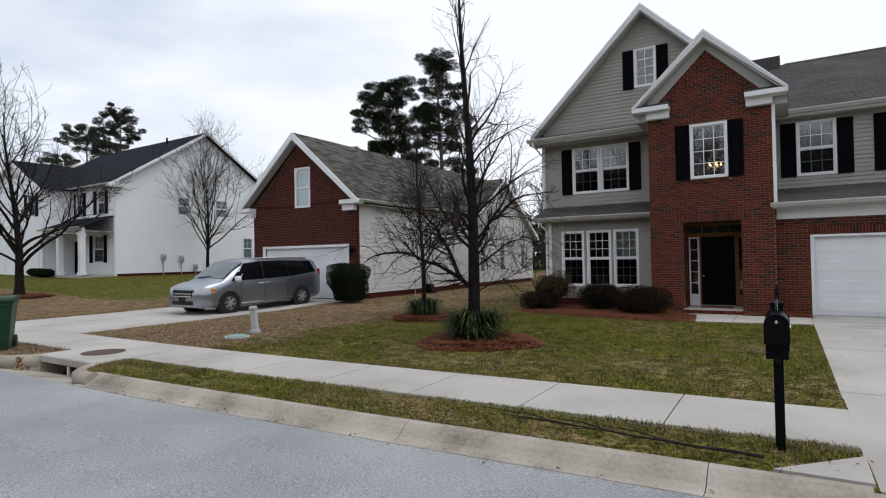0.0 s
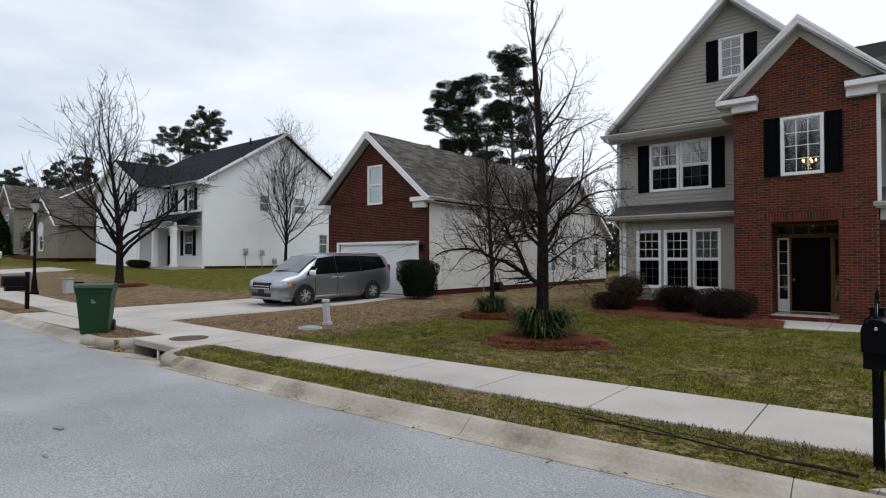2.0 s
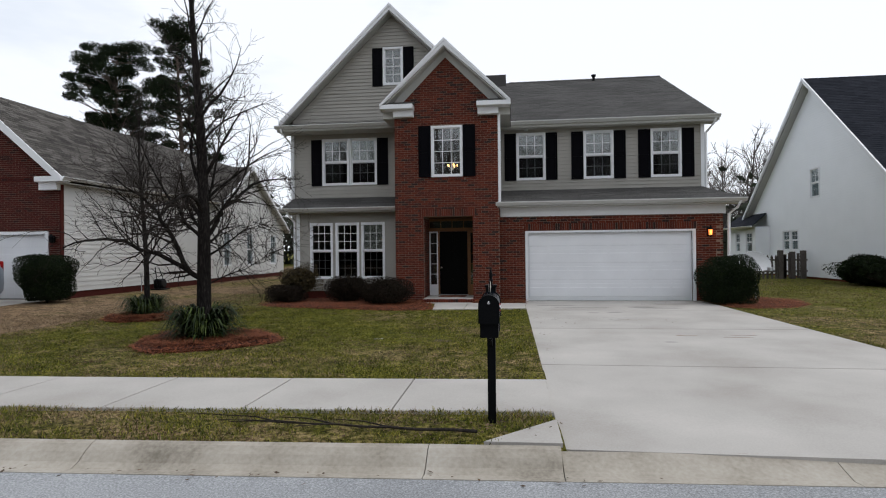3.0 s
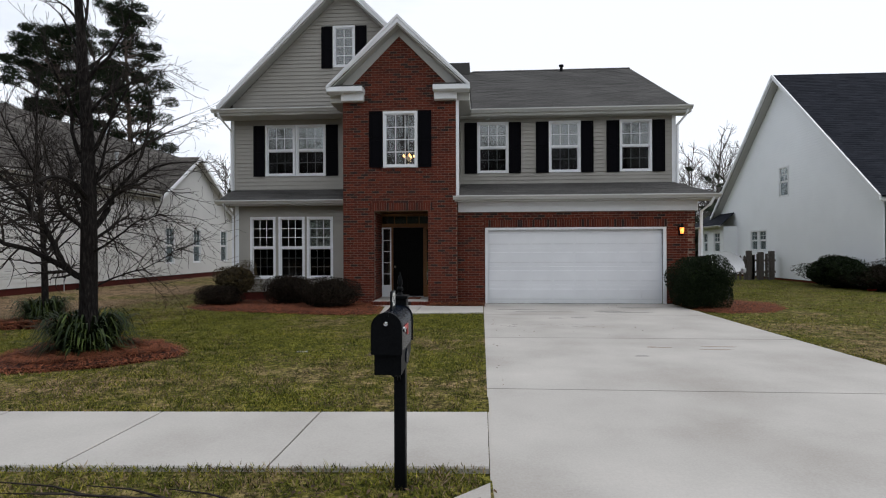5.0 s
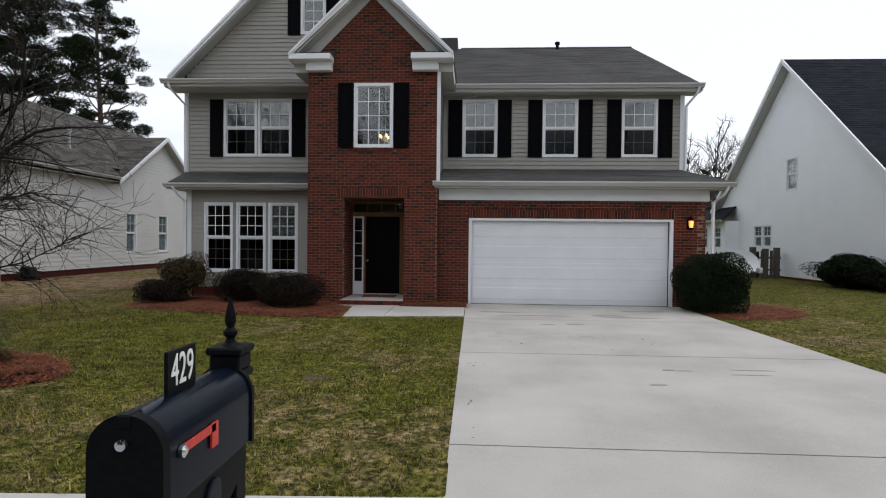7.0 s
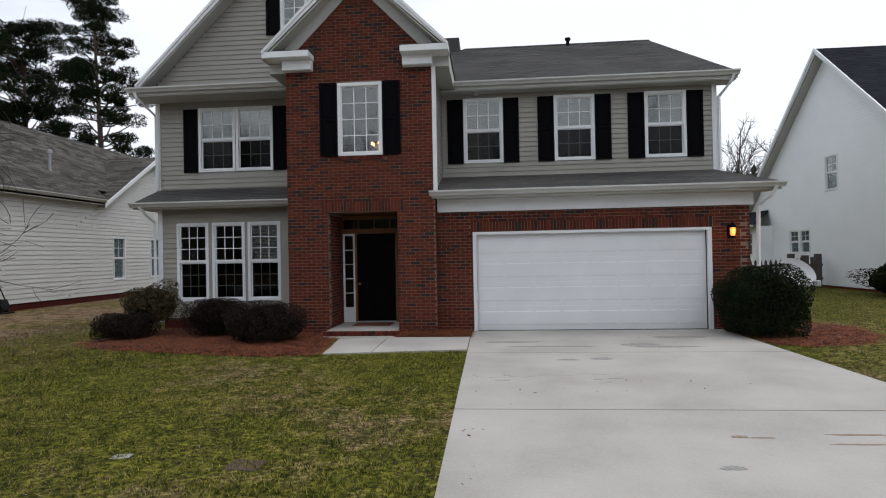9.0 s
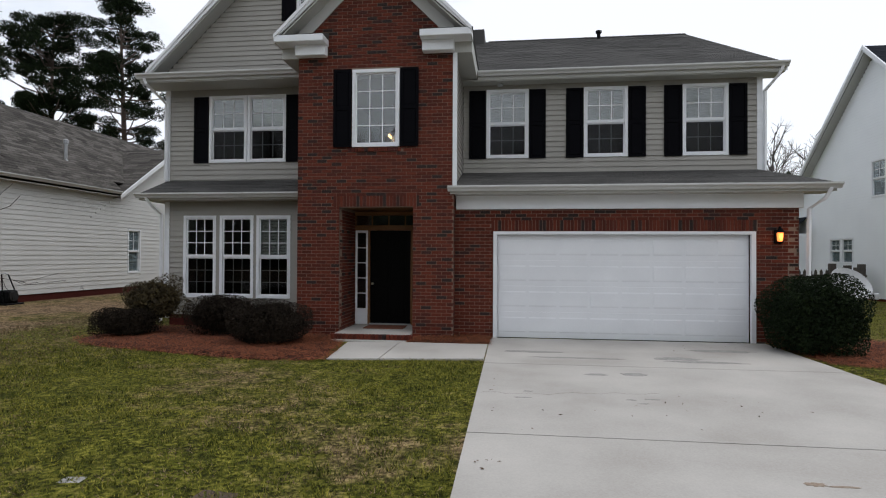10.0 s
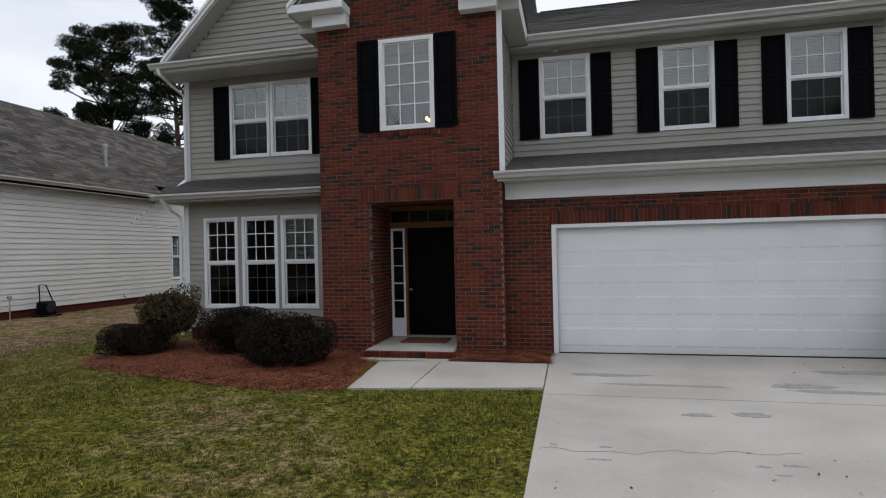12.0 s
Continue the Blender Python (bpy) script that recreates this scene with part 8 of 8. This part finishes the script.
def pine(x, y, z, height, trunk_r, crown0, reach, clumps, seed, label="tall pine with dark ragged crown", needle=0.27, per=520, group="pines behind the houses", puff=1.0, leaf="needles"):
    rng = np.random.default_rng(seed)
    ob = thing("pine_tree", label, "tree", group, at=pose(x, y, z))
    trunk, limbs = Shape(), Shape()
    pts = [(0.25 * math.sin(t * 3 + seed), 0.25 * math.cos(t * 2.4 + seed), height * t - 0.2) for t in np.linspace(0, 1, 10)]
    trunk.tube(pts, [trunk_r * (1 - 0.85 * t) for t in np.linspace(0, 1, 10)], 9, cap=False)
    part("trunk", trunk, "pine_bark", ob, smooth=True)
    cs = []
    for k in range(clumps):
        t = rng.uniform(0, 1) ** 0.85
        h = crown0 + (height - crown0) * t
        az = rng.uniform(0, 6.28)
        wide = reach * (0.55 + 0.75 * math.sin(math.pi * min(1, 0.25 + 0.75 * t) ** 1.0)) * rng.uniform(0.25, 1.0)
        i = min(8, int(h / height * 9))
        b = np.array(pts[i])
        b[2] = h - wide * 0.25
        tip = np.array([b[0] + math.cos(az) * wide, b[1] + math.sin(az) * wide, h + rng.uniform(-0.2, 0.5)])
        limbs.tube([tuple(b), tuple((b + tip) / 2 + np.array([0, 0, -0.15])), tuple(tip)], [0.07, 0.05, 0.02], 5, cap=False)
        m = per
        r = rng.uniform(0.55, 1.05) * puff
        q = rng.normal(size=(m, 3))
        q *= (rng.uniform(0.15, 1, m) ** 0.5 / np.linalg.norm(q, axis=1))[:, None] * np.array([r, r, r * 0.6])
        q[:, 2] += 0.15 * r
        cs.append(tip + q)
    tagged(part("limb", limbs, "pine_bark", ob), kind="stuff")
    c = np.concatenate(cs)
    part("crown", array_mesh("crown", leaf_quads(rng, c, needle, 0.2, 0.3), 4, leaf), leaf, ob)
    return ob


pine(-26.9, 45, 0.6, 19.0, 0.30, 6.0, 2.5, 120, 1, per=380, puff=0.85)
pine(-32.6, 45.5, 0.6, 18.2, 0.30, 7.0, 3.6, 150, 2, per=380, puff=0.85)
pine(-103, 57, 2.4, 28, 0.4, 18, 3.6, 60, 5, needle=0.5, per=200, puff=0.95, leaf="far_wood")
pine(-115.5, 57.5, 2.4, 26, 0.4, 15, 5.2, 90, 6, needle=0.5, per=200, puff=0.95, leaf="far_wood")
pine(-14, 60, 0.5, 12, 0.25, 4, 2.6, 36, 7)
pine(-18, 55, 0.5, 11, 0.25, 4, 2.4, 36, 8)
for i, (x, y, h) in enumerate(((-140, -1.5, 16), (-139, -6, 14.5), (-146, 1.2, 16), (-150, -10, 17), (-118, 38, 17), (-128, 44, 20), (-108, 34, 14), (-150, 30, 20), (-165, 6, 21), (-158, -8, 20), (-150, -14, 19), (-140, -22, 20), (-120, -24, 19), (-100, -26, 18), (-112, 28, 12), (-135, 34, 17), (-96, 44, 17), (-88, 48, 19))):
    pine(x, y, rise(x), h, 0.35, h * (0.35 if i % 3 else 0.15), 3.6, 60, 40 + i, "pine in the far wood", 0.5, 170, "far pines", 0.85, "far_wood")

# distant mixed woods, as one mass of bare crowns and one of evergreens
rng = np.random.default_rng(91)


def wood_spots():
    out = []
    for _ in range(150):
        out.append((rng.uniform(-190, -138), rng.uniform(-45, 75), rng.uniform(9, 15)))
    for _ in range(70):
        out.append((rng.uniform(-140, -75), rng.uniform(-40, -14), rng.uniform(9, 16)))
    for _ in range(40):
        out.append((rng.uniform(-130, -60), rng.uniform(44, 75), rng.uniform(9, 14)))
    for _ in range(34):
        out.append((rng.uniform(-28, 12), rng.uniform(62, 85), rng.uniform(7, 12)))
    for _ in range(70):
        out.append((rng.uniform(10, 60), rng.uniform(62, 95), rng.uniform(9, 15)))
    for _ in range(90):
        out.append((rng.uniform(-60, 60), rng.uniform(-48, -26), rng.uniform(13, 19)))
    return out


bare_sh, green = Shape(), []
for i, (x, y, h) in enumerate(wood_spots()):
    z0 = rise(x)
    bare_sh.tube([(x, y, z0), (x + rng.uniform(-0.3, 0.3), y, z0 + h * 0.5), (x + rng.uniform(-0.5, 0.5), y, z0 + h)], [0.2, 0.13, 0.03], 4, cap=False)
    for k in range(26):
        b = rng.uniform(0.2, 0.95)
        az, el = rng.uniform(0, 6.28), rng.uniform(0.5, 1.25)
        ln = h * 0.34 * (1.15 - b * 0.7)
        p0 = np.array([x, y, z0 + h * b])
        d = np.array([math.cos(az) * math.cos(el), math.sin(az) * math.cos(el), math.sin(el)])
        p1 = p0 + d * ln
        bare_sh.tube([tuple(p0), tuple((p0 + p1) / 2 + rng.normal(size=3) * 0.12), tuple(p1)], [0.06, 0.04, 0.018], 3, cap=False)
        for _ in range(7):
            q = p0 + (p1 - p0) * rng.uniform(0.3, 1)
            e = d + rng.normal(size=3) * 0.55
            e /= np.linalg.norm(e)
            bare_sh.tube([tuple(q), tuple(q + e * ln * 0.45)], [0.028, 0.013], 3, cap=False)
    m = 520
    hh = h * (rng.uniform(0.3, 0.8) if i % 2 else rng.uniform(0.2, 0.4))
    q = rng.normal(size=(m, 3)) * np.array([h * 0.15, h * 0.15, hh * 0.27]) + np.array([x + rng.uniform(-3, 3), y + rng.uniform(-3, 3), z0 + hh * 0.5])
    q[:, 2] = np.maximum(q[:, 2], z0 + 0.2)
    green.append(q)
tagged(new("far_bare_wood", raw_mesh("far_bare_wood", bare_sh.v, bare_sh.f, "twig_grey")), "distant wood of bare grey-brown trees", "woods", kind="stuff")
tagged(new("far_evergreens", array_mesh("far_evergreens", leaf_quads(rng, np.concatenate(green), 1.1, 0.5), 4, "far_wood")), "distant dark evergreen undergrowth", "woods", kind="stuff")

# conifer and blossom tree up the street
def cone_tree(x, y, h, r, seed, label):
    g = np.random.default_rng(seed)
    ob = thing("evergreen_tree", label, "tree", "far garden trees", at=pose(x, y, ground_z(x, y)))
    part("trunk", Shape().tube([(0, 0, -0.1), (0, 0, h * 0.9)], [0.16, 0.03], 8), "bark", ob)
    t = g.uniform(0, 1, 4200) ** 1.3
    az = g.uniform(0, 6.28, 4200)
    rr = r * (1 - t) ** 0.8 * np.sqrt(g.uniform(0.25, 1, 4200)) * (1 + 0.12 * np.sin(az * 5 + t * 20))
    c = np.stack([np.cos(az) * rr, np.sin(az) * rr, 0.2 + t * (h - 0.2)], 1)
    part("crown", array_mesh("crown", leaf_quads(g, c, 0.34, 0.4, -0.5), 4, "needles"), "needles", ob)
    return ob


cone_tree(-71, 15.5, 6.0, 2.0, 61, "dense dark conical evergreen up the street")
cone_tree(-76, 19, 5.0, 1.8, 62, "dense dark conical evergreen up the street")

# ---- turf ----
def turf(name, n, xr, yr, mat, h, seed, keep, label, lean=0.8, wid=0.0048):
    g = np.random.default_rng(seed)
    x, y = g.uniform(*xr, n), g.uniform(*yr, n)
    ok = keep(x, y, g)
    x, y = x[ok], y[ok]
    m = len(x)
    z = np.full(m, 0.022)
    a = g.uniform(0, 6.28, m)
    hh = h * g.uniform(0.5, 1.3, m)
    hh *= 0.75 + 0.5 * (np.sin(x * 7.3 + 2 * np.sin(y * 5.1)) * np.sin(y * 8.7 + 2 * np.sin(x * 6.2)) > 0.1)
    l_ = hh * lean * g.uniform(0.2, 1.4, m)
    b = g.uniform(0, 6.28, m)
    base = np.stack([x, y, z - 0.01], 1)
    e = np.stack([np.cos(a), np.sin(a), np.zeros(m)], 1) * (wid * g.uniform(0.7, 1.5, m))[:, None]
    tip = base + np.stack([np.cos(b) * l_, np.sin(b) * l_, hh], 1)
    ob = new(name, array_mesh(name, np.stack([base - e, base + e, tip], 1), 3, mat))
    return tagged(ob, label, "grass", kind="stuff")


KX = np.linspace(-25, 12, 120)
KY = np.array([kerb_y(float(v)) for v in KX])


def patch(x, y):
    return np.sin(x * 1.7 + 0.6 * np.sin(y * 1.1)) * np.sin(y * 1.3 + 0.8 * np.sin(x * 0.9)) + 0.5 * np.sin(x * 4.1 + y * 3.3)


def on_turf(x, y):
    d = y - np.interp(x, KX, KY)
    free = ((d > 0.0) & (d < WALK0 + 0.015)) | (d > WALK1 - 0.015)
    free &= ~((x > -0.13) & (x < 5.03) & (y < 20))
    free &= ~((x > -0.68) & (x < -0.1) & (d < 0.62) & (d - 1.1 * (x + 0.62) < 0.05) & (x > -0.6))
    free &= ~((x < -10.3) & (x > -12.3) & (y < 8.5))
    free &= ~((x < -12.2) & (x > -13.4) & (y < 6.95 + 0.45 * np.maximum(0, x + 13.0))) & ~((x > -10.42) & (x < -9.4) & (y < 6.95 - 0.45 * np.minimum(0, x + 9.65)))
    free &= ~((x > -20.15) & (x < -14.95))
    free &= ((x + 5.75) ** 2 + (y - 12.0) ** 2 > 1.12 ** 2) & ((x + 9.1) ** 2 + (y - 15.2) ** 2 > 0.85 ** 2)
    free &= ~((x > -8) & (y > 17.35 + 0.16 * np.abs(x + 3)) & (x < -2.6)) & ~((x > -2.75) & (x < 0) & (y > 17.15 + 0.14 * (x + 2.5)))
    return free


# dry blades thin out towards the house, which darkens the lawn there
turf("grass", 285000, (-10.3, 0.0), (7.0, 18.2), "blade_green", 0.035, 11, lambda x, y, g: on_turf(x, y) & (patch(x, y) < 0.6 + 0.3 * np.maximum(0, y - 12) + g.normal(size=len(x)) * 0.35), "short winter-green lawn blades")
turf("grass", 150000, (-9.8, 0.0), (7.0, 18.2), "blade_dry", 0.029, 12, lambda x, y, g: on_turf(x, y) & (patch(x, y) > -0.1 + 0.45 * np.maximum(0, y - 11.5) + g.normal(size=len(x)) * 0.5), "dormant straw-coloured lawn blades", 1.1)
turf("grass", 90000, (-22, -9.6), (7.0, 19.5), "blade_dry", 0.045, 13, lambda x, y, g: on_turf(x, y), "dormant straw-coloured neighbour lawn", 1.1, 0.006)
turf("grass", 46000, (-11.5, -7), (15, 34), "thatch", 0.035, 14, lambda x, y, g: on_turf(x, y), "dormant side-yard grass", 1.1, 0.007)
turf("grass", 70000, (5.05, 14), (8.5, 30), "blade_green", 0.035, 15, lambda x, y, g: on_turf(x, y) & (patch(x, y) < 0.3 + g.normal(size=len(x)) * 0.4) & ~((x < 7.8) & (y > 17.6) & (y < 21.4)), "green lawn east of the drive", 0.6, 0.006)
turf("grass", 70000, (5.05, 14), (8.5, 30), "blade_dry", 0.03, 16, lambda x, y, g: on_turf(x, y) & (patch(x, y) > -0.4 + g.normal(size=len(x)) * 0.6) & ~((x < 7.8) & (y > 17.6) & (y < 21.4)), "dry lawn east of the drive", 1.1, 0.006)

# worn spots of flattened brown thatch in the lawn
SPOTS = np.random.default_rng(77).uniform((-9, 7.3), (-0.3, 17), (70, 2))
SPOT_R = np.random.default_rng(78).uniform(0.10, 0.32, 70)


def worn(x, y, g):
    d = np.sqrt((x[:, None] - SPOTS[:, 0]) ** 2 + ((y[:, None] - SPOTS[:, 1]) * 1.5) ** 2) / SPOT_R
    return on_turf(x, y) & (d.min(axis=1) < g.uniform(0.2, 1.15, len(x)))


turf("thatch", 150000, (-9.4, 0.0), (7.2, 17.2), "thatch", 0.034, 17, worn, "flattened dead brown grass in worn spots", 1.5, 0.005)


# dead leaves blown against the walk, the drive's edges and the kerb
def leaf_litter(name, label, spots, n, seed, size=0.05):
    g = np.random.default_rng(seed)
    pts = []
    for x0, y0, x1, y1, wide, z in spots:
        t = g.uniform(0, 1, n)
        pts.append(np.stack([x0 + (x1 - x0) * t + g.normal(size=n) * wide, y0 + (y1 - y0) * t + g.normal(size=n) * wide, z + g.uniform(0.004, 0.022, n)], 1))
    c = np.concatenate(pts)
    m = len(c)
    a = g.uniform(0, 6.28, m)
    s = size * g.uniform(0.5, 1.3, m)
    d = np.stack([np.cos(a), np.sin(a), g.uniform(-0.25, 0.25, m)], 1) * s[:, None] * 0.5
    e = np.stack([-np.sin(a), np.cos(a), g.uniform(-0.35, 0.35, m)], 1) * s[:, None] * 0.26
    ob = new(name, array_mesh(name, np.stack([c - d, c + e, c + d, c - e], 1), 4, "dead_leaf"))
    return tagged(ob, label, "leaves", kind="stuff")


leaf_litter("dead_leaves", "brown dead leaves against the brick by the walk", [(-1.5, 19.12, -0.15, 19.12, 0.07, 0.03), (-0.7, 19.5, -0.15, 19.8, 0.08, 0.03)], 260, 301)
leaf_litter("dead_leaves", "scattered leaf crumbs on the concrete drive", [(0.2, 14.5, 3.2, 15.6, 0.35, 0.022), (0.05, 10.5, 0.12, 17.0, 0.06, 0.022), (3.0, 18.6, 4.9, 19.6, 0.25, 0.022)], 22, 302, 0.035)
leaf_litter("dead_leaves", "brown leaf litter on the verge by the mailbox", [(-1.7, 7.55, -0.35, 7.85, 0.14, 0.035)], 130, 303, 0.04)
leaf_litter("dead_leaves", "leaf crumbs and twigs along the gutter", [(-8.5, kerb_y(-8.5) - 0.36, 0.5, kerb_y(0.5) - 0.38, 0.05, -0.10)], 90, 304, 0.045)
